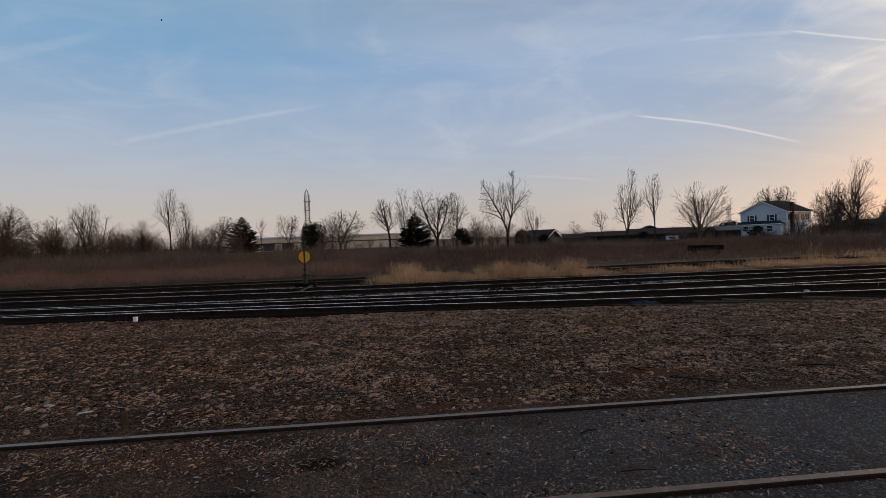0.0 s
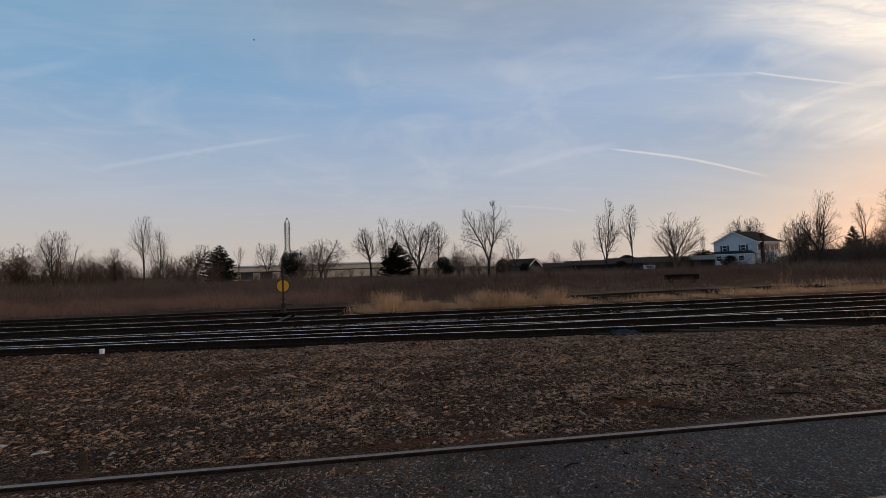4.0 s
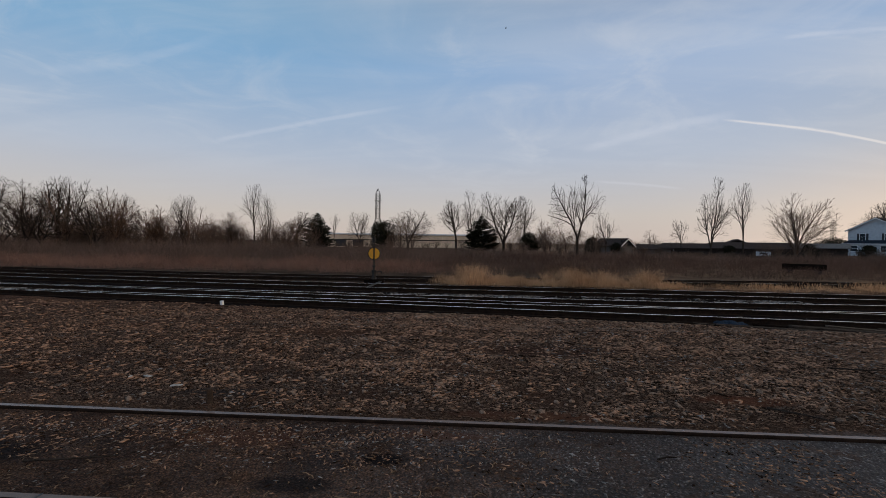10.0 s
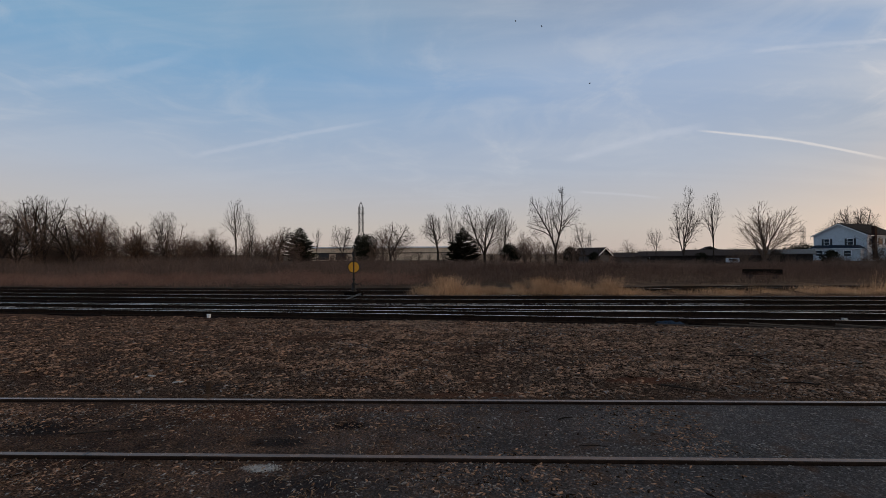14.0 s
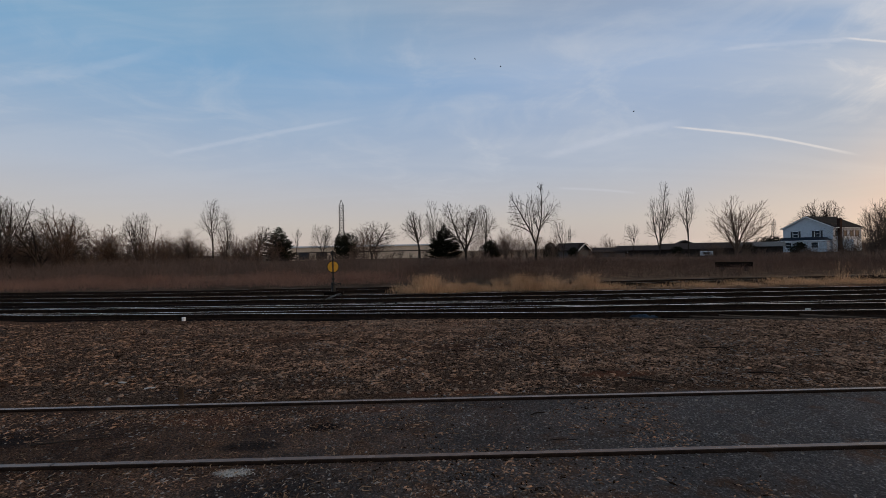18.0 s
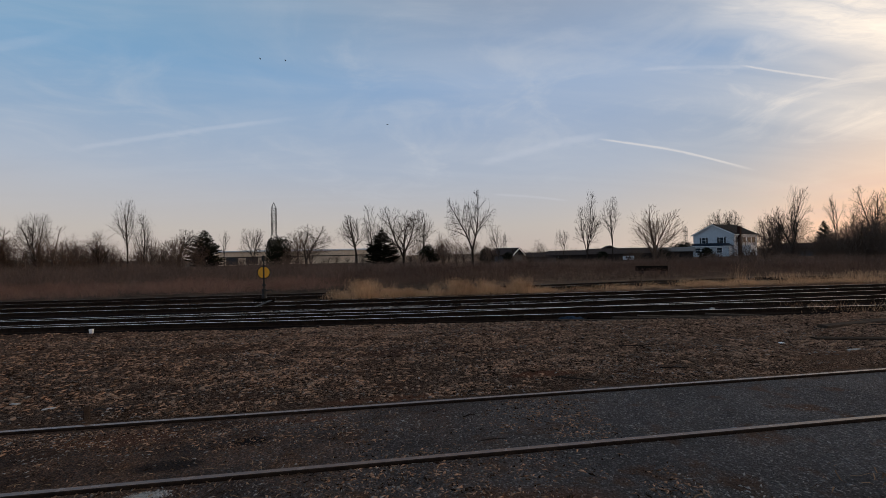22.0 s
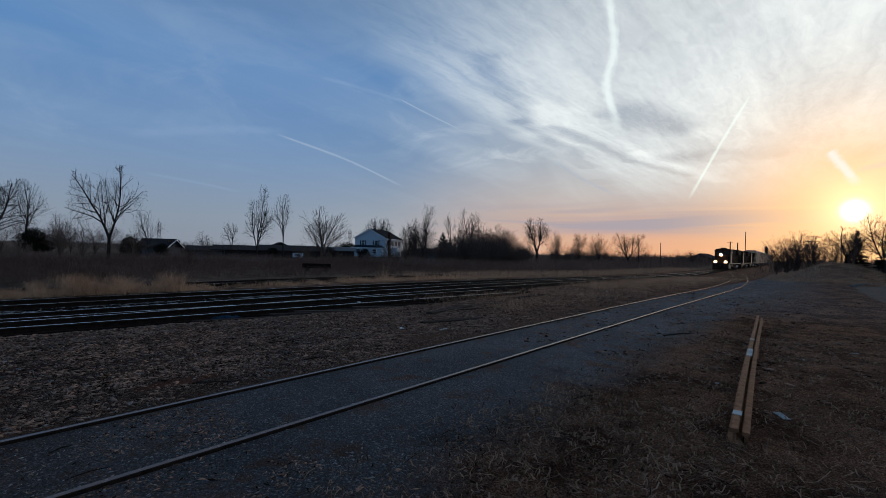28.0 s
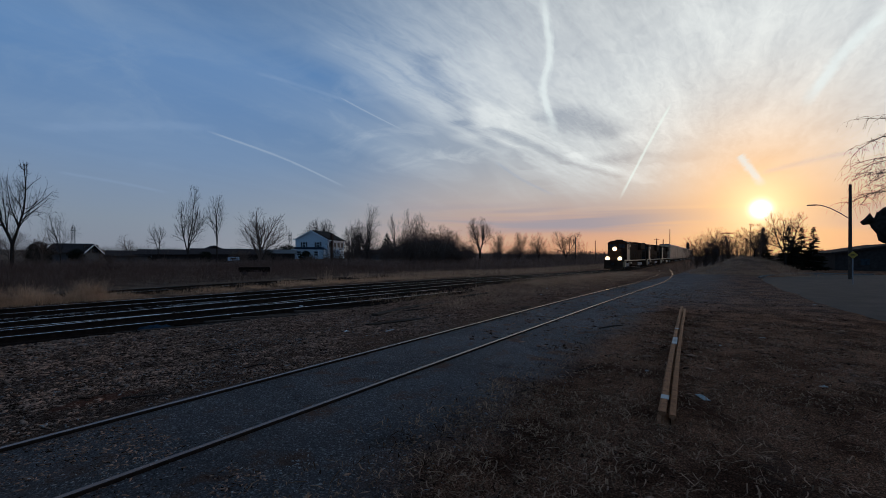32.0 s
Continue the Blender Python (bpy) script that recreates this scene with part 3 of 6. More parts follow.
def strip(name, material, line, left, right, x0, x1, lift, label, category, crown=0.05, step=1.0, rough_edge=0.12):
    """A low bank along a line, from left to right of it, with a ragged edge."""
    rng = random.Random(7)
    verts, faces = [], []
    count = int((x1 - x0) / step) + 1
    for i in range(count):
        x = x0 + i * (x1 - x0) / (count - 1)
        c = ease(line, x)
        l, r = (left(x) if callable(left) else c + left), (right(x) if callable(right) else c + right)
        l, r = l + rng.uniform(-1, 1) * rough_edge, r + rng.uniform(-1, 1) * rough_edge
        for f, z in ((0, -0.08), (0.03, 0.0), (0.25, crown * 0.8), (0.5, crown), (0.75, crown * 0.8), (0.97, 0.0), (1, -0.08)):
            y = l + (r - l) * f
            verts.append((x, y, lie(x, y) + lift + z))
    for i in range(count - 1):
        for j in range(6):
            a = i * 7 + j
            faces.append((a, a + 7, a + 8, a + 1))
    return tagged(part(name, raw(name, verts, faces), material), label, category, kind="structure")


strip("track_bed", BED, MAIN_LINE, lambda x: ease(EDGE_LINE, x), 1.35, -120, 105, -0.165, "oily ballast under the yard tracks, blackened for the rails' shade", "track bed", 0.015)
strip("track_bed_far", BED, MAIN_LINE, -1.7, 1.7, 105.2, 420, -0.14, "oily ballast under the main line, blackened for the rails' shade", "track bed", 0.01, 6.0)

ROAD_EDGE = [(4, -5.6), (12, -4.9), (18.6, -4.05), (24.6, -3.3), (35, -2.7), (45, -2.45), (52, -2.5), (58, -2.8), (62, -3.6), (67, -5.6), (73, -9.5), (80, -15.5)]


def make_road():
    verts, faces = [], []
    n = 180
    for i in range(n):
        x = 4 + (80 - 4) * i / (n - 1)
        for f in (0, 0.2, 0.5, 1.0):
            y0 = ease(ROAD_EDGE, x) + 0.22 * noise.noise((x * 0.9, 3.0, 0.0)) + 0.12 * noise.noise((x * 3.1, 7.0, 0.0))
            y = y0 + f * (-19 - y0)
            verts.append((x, y, lie(x, y) + 0.01 + (0.0 if f else -0.06)))
    for i in range(n - 1):
        for j in range(3):
            a = i * 4 + j
            faces.append((a, a + 1, a + 5, a + 4))
    tagged(part("road", raw("road", verts, faces), ASPHALT), "worn grey asphalt road beside the yard", "road", kind="structure")
    kerb = bmesh.new()
    pts = [(56.0, -2.45), (59.5, -2.85), (62.2, -3.5), (64.8, -4.5), (67.2, -5.6), (70.2, -7.6), (73.2, -9.6), (76.8, -12.6), (80.2, -15.6)]
    for (a, b), (c, d) in zip(pts, pts[1:]):
        l = math.hypot(c - a, d - b)
        m = Matrix.Translation((a, b, lie(a, b) - 0.05)) @ Matrix.Rotation(math.atan2(d - b, c - a), 4, "Z")
        box(kerb, (0, -0.09, 0), (l, 0.09, 0.17), 0.02, m)
    tagged(part("kerb", kerb, OLD_KERB), "pale concrete kerb round the road's bend", "kerb", kind="structure")


make_road()

PROFILE = [(-0.07, -0.17), (0.07, -0.17), (0.07, -0.155), (0.012, -0.13), (0.012, -0.045), (0.036, -0.035), (0.036, -0.006), (0.028, 0.0), (-0.028, 0.0), (-0.036, -0.006), (-0.036, -0.035), (-0.012, -0.045), (-0.012, -0.13), (-0.07, -0.155)]


def rail_mesh(name, line, off, x0, x1, step, lift=0.0, wobble=0.0, top=None):
    """A rail swept along a line; its worn running top has a material of its own."""
    rng = random.Random(int(off * 100) + len(line))
    k, verts, faces = len(PROFILE), [], []
    count = max(2, int((x1 - x0) / step) + 1)
    for i in range(count):
        x = x0 + (x1 - x0) * i / (count - 1)
        dy = (ease(line, x + 0.1) - ease(line, x - 0.1)) / 0.2
        nx, ny = -dy / math.hypot(1, dy), 1 / math.hypot(1, dy)
        jog = rng.uniform(-wobble, wobble)
        cx, cy = x + nx * off, ease(line, x) + ny * off + jog
        for a, z in PROFILE:
            verts.append((cx + nx * a, cy + ny * a, lie(cx, cy) + lift + z))
    for i in range(count - 1):
        for j in range(k):
            a, b = i * k + j, i * k + (j + 1) % k
            faces.append((a, b, b + k, a + k))
    faces += [tuple(range(k))[::-1], tuple(range((count - 1) * k, count * k))]
    me = raw(name, verts, faces)
    me.materials.append(RAIL_SIDE)
    me.materials.append(top or RAIL_TOP)
    for i, p in enumerate(me.polygons):
        if i < (count - 1) * k and i % k == 7:
            p.material_index = 1
    return me


def tie_mesh(seed):
    rng = random.Random(seed)
    bm = box(bmesh.new(), (-0.115, -1.3, -0.17), (0.115, 1.3, 0.0), 0.012)
    for v in bm.verts:
        v.co += Vector((rng.uniform(-1, 1) * 0.012, rng.uniform(-1, 1) * 0.04, rng.uniform(-1, 0.4) * 0.012))
    me = bpy.data.meshes.new("tie")
    bm.to_mesh(me)
    bm.free()
    return me


def track(label, line, x0, x1, step, tie0, tie1, gap, wood, lift=0.0, wobble=0.0, top=None):
    me_ties = []
    t = thing("rail_track", (0, 0, 0), label, "rail track", kind="structure")
    for off in (-0.7525, 0.7525):
        part("rail", rail_mesh("rail", line, off, x0, x1, step, lift, wobble, top), None, t, "rusty steel rail with a worn bright head")
    if gap:
        rng = random.Random(len(label))
        for s in range(4):
            me = tie_mesh(s + len(label))
            me.materials.append(wood)
            me_ties.append(me)
        x = tie0
        while x < tie1:
            o = part("tie", me_ties[rng.randrange(4)], None, t)
            dy = ease(line, x + 0.2) - ease(line, x - 0.2)
            cy = ease(line, x) + rng.uniform(-0.05, 0.05)
            o.matrix_world = Matrix.Translation((x, cy, lie(x, cy) + lift - 0.165 + rng.uniform(-0.012, 0.012))) @ Matrix.Rotation(math.atan2(dy, 0.4) + rng.uniform(-0.025, 0.025), 4, "Z")
            x += gap * rng.uniform(0.92, 1.08)
    return t


track("near siding with rails sunk flush in the gravel", NEAR_LINE, -60, 128, 1.0, 0, 0, 0, TIE, top=RUST_TOP)
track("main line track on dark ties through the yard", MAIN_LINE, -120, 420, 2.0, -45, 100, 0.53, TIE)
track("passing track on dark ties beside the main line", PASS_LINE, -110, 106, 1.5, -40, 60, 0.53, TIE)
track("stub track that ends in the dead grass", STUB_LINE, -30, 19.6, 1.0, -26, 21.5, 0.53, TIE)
track("disused siding with weathered ties in dry grass", OLD_LINE, -45, 30, 1.0, -45, 30, 0.6, OLD_TIE, 0.0, 0.012, RUST_TOP)

# ---- vegetation ----


def limbs(seed, height, spread, lean_up, leaders, first, kids, girth=1.0):
    """Segments (a, b, ra, rb, level) of a bare tree: a trunk, its leaders, boughs, branches and twigs."""
    rng = random.Random(seed)
    segs = []

    def grow(p, d, length, r, level):
        n = max(3, min(14, int(length / (0.6 if level < 2 else 0.42))))
        r0 = r
        turn = rng.uniform(0, 6.28)
        for i in range(n):
            q = p + d * (length / n)
            r2 = r0 * (1 - 0.8 * (i + 1) / n)
            segs.append((p, q, r, r2, level))
            p, r = q, r2
            sway = (0.07, 0.12, 0.17, 0.20)[level]
            d = (d + Vector((rng.gauss(0, sway), rng.gauss(0, sway), rng.gauss(0, sway * 0.6) + lean_up * (0.07 if level else 0.0)))).normalized()
            f = (i + 1) / n
            if level < 3 and f > (first if level == 0 else 0.2) and i < n - 1:
                many = kids[level]
                for _ in range(int(many) + (rng.random() < many % 1)):
                    turn += 2.4 + rng.gauss(0, 0.5)
                    u = d.cross(Vector((math.cos(turn), math.sin(turn), 0.15))).normalized()
                    tilt = spread * rng.uniform(0.7, 1.2)
                    e = (d * math.cos(tilt) + u * math.sin(tilt)).normalized()
                    grow(p, e, length * ((1 - f) * 0.62 + (0.12, 0.18, 0.32)[level]) * rng.uniform(0.6, 1.2), max(r * 0.58, r0 * 0.14), level + 1)

    base = Vector((0, 0, -0.1))
    if leaders < 2:
        grow(base, Vector((rng.gauss(0, 0.04), rng.gauss(0, 0.04), 1)).normalized(), height, height * 0.024 * girth, 0)
    else:
        fork = height * rng.uniform(0.12, 0.26)
        segs.append((base, Vector((0, 0, fork)), height * 0.027 * girth, height * 0.023 * girth, 0))
        for k in range(leaders):
            a = 2 * math.pi * (k + rng.uniform(-0.2, 0.2)) / leaders
            d = Vector((math.cos(a) * spread * 0.55, math.sin(a) * spread * 0.55, 1)).normalized()
            grow(Vector((0, 0, fork)), d, (height - fork) * rng.uniform(0.75, 1.1), height * 0.019 * girth, 0)
    return segs


def tubes(segs, least):
    verts, faces = [], []
    for a, b, ra, rb, level in segs:
        sides = 7 if level == 0 else (4 if level == 1 else 3)
        d = (b - a).normalized()
        u = d.cross(Vector((0.3, 0.8, 0.5))).normalized()
        w = d.cross(u)
        base = len(verts)
        for p, r in ((a, ra), (b, rb)):
            r = max(r, least * (1.4, 1.15, 0.8, 0.5)[level])
            for k in range(sides):
                c = 2 * math.pi * k / sides
                verts.append(p + (u * math.cos(c) + w * math.sin(c)) * r)
        for k in range(sides):
            faces.append((base + k, base + (k + 1) % sides, base + sides + (k + 1) % sides, base + sides + k))
    return verts, faces


def bare_tree(seed, spread, lean_up, leaders, first, kids, label, stems=1, least=0.023, bark=None, girth=1.0, name="bare_tree", category="tree"):
    """A leafless tree, 10 m high, at the origin: trunk and crown of branches and twigs."""
    t = thing(name, (0, 0, 0), label, category)
    trunk, crown = [], []
    rng = random.Random(seed)
    for s in range(stems):
        base = Vector((rng.gauss(0, 0.07), rng.gauss(0, 0.07), 0)) if stems > 1 else Vector()
        for a, b, ra, rb, level in limbs(seed * 7 + s, 10 * (1 if s == 0 else rng.uniform(0.6, 0.95)), spread, lean_up, leaders, first, kids, girth):
            (trunk if level == 0 else crown).append((a + base, b + base, ra, rb, level))
    top = max(b.z for _, b, *_ in trunk + crown)
    k = 10 / top
    for segs in (trunk, crown):
        segs[:] = [(a * k, b * k, ra * k, rb * k, l) for a, b, ra, rb, l in segs]
    for piece, segs in (("trunk", trunk), ("crown", crown)):
        v, f = tubes(segs, least)
        part(piece, raw(piece, v, f), bark or BARK, t)
    reach = sorted(math.hypot(b.x, b.y) for _, b, *_ in crown)[int(len(crown) * 0.95)]
    return t, reach


def conifer(seed, label, width=0.32, shape=1.0, lift=0.12, levels=19):
    """An evergreen 10 m high: whorls of boughs that carry needle sprays, ragged at their tips."""
    rng = random.Random(seed)
    t = thing("conifer", (0, 0, 0), label, "tree")
    part("trunk", rod(bmesh.new(), (0, 0, -0.1), (0, 0, 9.7), 0.16, 0.02, 7), BARK, t)
    verts, faces = [], []
    for i in range(levels):
        h0 = 0.5 + 9.3 * (i / (levels - 1)) ** 0.95
        small = 0.35 + 0.65 * (1 - h0 / 10)
        for j in range(9):
            a = rng.uniform(0, 2 * math.pi)
            h = min(max(h0 + rng.gauss(0, 0.7), 0.4), 9.8)
            reach = width * 5 * max(1 - (h / 10) ** shape, 0) * rng.uniform(0.5, 1.15) + 0.10
            out = Vector((math.cos(a), math.sin(a), 0))
            side = Vector((-out.y, out.x, 0))
            n = max(5, int(reach / 0.085))
            for k in range(n):
                f = 0.12 + 0.88 * (k + rng.random()) / n
                fan = 0.30 * reach * (1 - f) + 0.05
                at = out * (reach * f) + side * rng.uniform(-fan, fan) + Vector((0, 0, h + lift * reach * f + rng.gauss(0, 0.05)))
                for _ in range(2):
                    d = (out * rng.uniform(0.2, 1.0) + side * rng.gauss(0, 0.6) + Vector((0, 0, rng.uniform(-0.15, 0.55)))).normalized() * rng.uniform(0.35, 0.75) * small
                    s = d.cross(Vector((rng.gauss(0, 1), rng.gauss(0, 1), rng.gauss(0, 1)))).normalized() * rng.uniform(0.12, 0.22) * small
                    b = len(verts)
                    verts += [at - s, at + s, at + d]
                    faces.append((b, b + 1, b + 2))
    part("crown", raw("crown", verts, faces), NEEDLE, t)
    return t, width * 5


def evergreen(seed, label):
    """A rounded, lumpy evergreen 10 m high: needle sprays over a few swelling clumps."""
    rng = random.Random(seed)
    t = thing("evergreen_bush", (0, 0, 0), label, "shrub")
    part("trunk", rod(bmesh.new(), (0, 0, -0.1), (0, 0, 6.0), 0.3, 0.1, 7), BARK, t)
    clumps = [(Vector((rng.uniform(-2.6, 2.6), rng.uniform(-2.6, 2.6), rng.uniform(1.8, 7.4))), rng.uniform(1.5, 2.7)) for _ in range(16)] + [(Vector((0, 0, 4.2)), 3.6), (Vector((0.4, 0, 7.4)), 2.4)]
    verts, faces = [], []
    for i in range(7000):
        c, r = clumps[rng.randrange(len(clumps))]
        d = Vector((rng.gauss(0, 1), rng.gauss(0, 1), rng.gauss(0, 1))).normalized()
        at = c + d * r * (0.55 + 0.45 * rng.random() ** 0.5)
        at.z = max(at.z, 0.1)
        e = (d + Vector((rng.gauss(0, 0.6), rng.gauss(0, 0.6), rng.gauss(0.2, 0.6)))).normalized() * rng.uniform(0.25, 0.55)
        w = e.cross(Vector((rng.gauss(0, 1), rng.gauss(0, 1), rng.gauss(0, 1)))).normalized() * rng.uniform(0.08, 0.17)
        b = len(verts)
        verts += [at - w, at + w, at + e]
        faces.append((b, b + 1, b + 2))
    part("crown", raw("crown", verts, faces), NEEDLE, t)
    return t, 5.0


def plant(made, x, y, top, radius, turn):
    t, reach = made
    h = (top - lie(x, y)) / 10
    w = min(max(radius / reach, h * 0.5), h * 1.5)
    return copy_thing(t, Matrix.LocRotScale((x, y, lie(x, y) - 0.05), Euler((0, 0, turn)), (w, w, h)))


TREE_LABEL = "leafless grey-brown tree standing in brown brush"
FAR_LEFT = [(-61.0, 53.1, 10.1, 2.8), (-60.2, 57.0, 9.9, 3.0), (-57.9, 59.4, 9.7, 3.2), (-52.3, 59.2, 6.2, 2.2), (-56.5, 50.7, 5.3, 2.4), (-53.5, 52.5, 5.1, 2.4)]
WIDE = [(-55.4, 58.1, 10.5, 2.6), (-49.7, 59.7, 8.8, 2.8), (-48.4, 54.0, 6.7, 2.2), (-47.7, 71.0, 9.3, 2.0), (-30.2, 74.5, 6.9, 2.9), (-29.1, 113.1, 9.6, 2.5), (-13.5, 92.4, 8.9, 4.4), (-3.0, 80.5, 9.5, 3.1),
        (5.3, 77.8, 10.5, 3.8), (16.2, 71.0, 12.3, 3.2), (99.4, 111.9, 13.2, 4.2), (109.7, 81.8, 15.7, 3.9), (109.2, 58.8, 12.3, 3.4), (143.0, 45.6, 9.6, 4.3), (114.8, 62.1, 12.6, 3.4), (129.1, 55.6, 9.0, 2.6), (131.3, 50.2, 8.8, 2.8), (77.3, 71.6, 9.0, 3.0), (82.4, -6.6, 8.8, 2.2), (83.0, -2.9, 7.0, 2.4)]
LOW = [(78.0, 72.5, 5.4, 3.0), (82.0, 71.0, 5.0, 3.0), (85.5, 70.5, 5.6, 3.0), (-12.6, 77.0, 6.6, 3.2), (-10.6, 78.0, 5.6, 2.8), (-14.0, 75.0, 4.2, 2.8), (-43.9, 57.6, 5.6, 1.9), (-48.0, 77.0, 6.2, 1.6), (-50.3, 90.6, 8.0, 2.2), (12.9, 82.2, 6.2, 2.3), (52.3, 133.3, 6.1, 4.8), (123.1, 60.1, 9.6, 2.7), (143.4, 62.8, 7.6, 3.1), (151.8, 59.6, 7.0, 3.5), (91.5, 62.7, 9.6, 5.0),
       (95.0, 60.0, 8.6, 4.0), (88.0, 64.0, 8.0, 4.0)]
SPREADING = [(88.6, 2.4, 6.9, 3.4), (88.0, 0.6, 6.0, 3.0), (86.0, 3.6, 5.6, 3.0), (87.0, -3.4, 6.6, 3.0), (57.5, 83.9, 11.5, 5.4), (98.5, 114.5, 13.4, 5.4), (75.8, 75.4, 9.9, 3.4), (77.0, 74.2, 9.4, 2.8), (80.5, 74.0, 7.8, 2.8), (76.2, 73.6, 8.6, 2.4), (93.0, 61.0, 9.3, 5.6), (-47.9, 57.3, 8.7, 3.8), (-53.5, 55.0, 8.0, 4.0), (-44.0, 60.0, 6.6, 3.4), (-66.0, 62.0, 9.6, 4.6), (110.5, 84.0, 9.5, 4.0)]
LOW_BY_SUNSET = [(85.6, 2.6, 6.5, 2.3), (82.6, -3.6, 7.0, 2.7), (88.0, 5.0, 5.4, 2.6), (84.5, 1.2, 6.2, 2.4), (86.5, 3.9, 5.4, 2.2), (87.0, -1.8, 5.6, 2.4), (90.1, 67.2, 7.4, 3.4), (91.7, 65.0, 8.8, 3.6), (96.1, 63.9, 9.2, 3.8), (98.0, 61.0, 8.2, 3.4), (93.0, 66.0, 7.8, 3.6), (117.6, 56.7, 8.4, 2.6), (147.1, 32.4, 4.4, 3.6), (148.1, 28.5, 3.8, 3.2), (172, 32, 4.6, 3.4), (176, 35, 5.0, 3.6), (180, 38, 4.4, 3.2)]
TALL = [(39.0, 86.8, 6.6, 1.2), (-36.2, 65.4, 5.9, 1.6), (-38.4, 76.5, 12.1, 2.5), (-36.5, 77.4, 10.2, 2.6), (-35.2, 111.4, 8.9, 1.8), (-0.1, 85.7, 11.8, 2.5), (9.9, 87.8, 11.0, 2.7), (23.9, 82.4, 7.5, 2.2), (50.7, 112.7, 8.3, 1.6), (39.1, 76.6, 13.1, 3.0), (42.9, 74.4, 12.2, 2.1), (90.7, 84.1, 15.7, 1.8), (100.6, 82.8, 13.4, 2.6)]
PINES = [(-31.2, 88.0, 7.3, 3.0), (1.6, 83.1, 6.7, 2.8), (87.4, 74.2, 6.9, 1.6), (88.6, -4.2, 6.5, 1.7), (84.4, -7.1, 6.4, 1.9), (92.2, -9.4, 6.6, 1.7), (92.1, -10.9, 6.6, 1.8), (90.0, -8.2, 5.2, 1.6)]
EVERGREENS = [(46.5, 84.5, 1.9, 1.3), (57.5, 80.5, 2.4, 1.2), (64.0, 77.0, 2.2, 1.6), (26.8, 86.0, 2.2, 1.2), (-15.7, 76.2, 5.5, 2.8), (10.7, 85.2, 4.0, 2.3), (19.6, 75.5, 3.0, 1.6), (94.5, 124.3, 4.5, 5.2)]


def make_trees():
    rng = random.Random(11)
    wide = [bare_tree(s, 0.90, 0.18, k, 0.10, (1.6, 1.45, 1.1), TREE_LABEL + ", broad crown", 1, 0.019, None, 0.95) for s, k in ((1, 3), (2, 2), (6, 2), (4, 3), (5, 2))]
    low = [bare_tree(s, 0.60, 0.6, 1, 0.08, (1.2, 0.95, 0.7), "low leafless thicket of many thin stems", 5, 0.013, TWIG, 0.42, "thicket", "shrub") for s in (21, 22, 23, 24)]
    tall = [bare_tree(s, 0.66, 0.50, k, 0.12, (1.5, 1.3, 1.0), TREE_LABEL + ", tall and narrow", 1, 0.017, None, 0.75) for s, k in ((31, 2), (32, 3), (33, 2), (34, 1))]
    spreading = [bare_tree(s, 0.62, 0.5, 1, 0.06, (1.45, 1.2, 0.95), "leafless spreading tree of several stems", 4, 0.016, TWIG, 0.6) for s in (61, 62, 63)]
    pine = [conifer(s, "dark green conifer among bare trees", 0.60, 2.6, 0.30, 30) for s in (41, 42)]
    spruce = [conifer(s, "small dark spruce against the sunset", 0.36, 0.95, -0.06) for s in (43, 44)]
    bush = [evergreen(s, "dark rounded evergreen in the thicket") for s in (51, 52)]
    places = [(rng.uniform(-95, 60), rng.uniform(60, 108), rng.uniform(2.8, 6.2), rng.uniform(1.8, 3.6)) for _ in range(132)]
    places += [(rng.uniform(-72, -26), rng.uniform(58, 82), rng.uniform(3.6, 6.4), rng.uniform(1.8, 3.2)) for _ in range(40)]
    places += [(rng.uniform(60, 165), rng.uniform(40, 90), rng.uniform(2.6, 5.6), rng.uniform(1.8, 3.4)) for _ in range(60)]
    scrub = [(rng.uniform(20, 80), rng.uniform(56, 78), rng.uniform(0.9, 2.1), rng.uniform(1.4, 2.6)) for _ in range(34)]
    for _ in range(38):
        a, far = radians(rng.uniform(30, 40.5)), rng.uniform(78, 104)
        scrub.append((far * math.cos(a), far * math.sin(a), rng.uniform(2.4, 5.0), rng.uniform(2.0, 3.4)))
    for i, (x, y, top, r) in enumerate(scrub):
        plant(low[i % 4], x, y, top, r, rng.uniform(0, 6.28))
    for i in range(9):
        a, far = radians(33 + 0.72 * i), rng.uniform(86, 100)
        plant(spreading[i % 3], far * math.cos(a), far * math.sin(a), rng.uniform(5.6, 8.2), rng.uniform(2.6, 3.8), rng.uniform(0, 6.28))
    for i, (x, y, top, r) in enumerate(places):
        az = math.atan2(y, x)
        if 1.54 < az < 1.92:
            top = min(top, rng.uniform(1.5, 2.9))
            r *= rng.uniform(0.8, 1.5)
            if rng.random() < 0.45:
                continue
        if 0.88 < az < 1.30:
            top = min(top, rng.uniform(1.6, 3.4))
            if rng.random() < 0.6:
                continue
        if not 0.85 < az < 0.93 and not 1.20 < az < 1.29:
            plant(low[i % 4], x, y, top, r, rng.uniform(0, 6.28))
    for kinds, places in ((wide, WIDE + FAR_LEFT), (low, LOW), (spreading, SPREADING), (low, LOW_BY_SUNSET), (tall, TALL), (pine, PINES[:3]), (spruce, PINES[3:]), (bush, EVERGREENS)):
        for i, (x, y, top, r) in enumerate(places):
            plant(kinds[i % len(kinds)], x, y, top, r * (1.28 if kinds is wide else 1.0), rng.uniform(0, 6.28))
    for t, _ in wide + low + spreading + tall + pine + spruce + bush:
        for o in (*t.children_recursive, t):
            bpy.data.objects.remove(o)


make_trees()


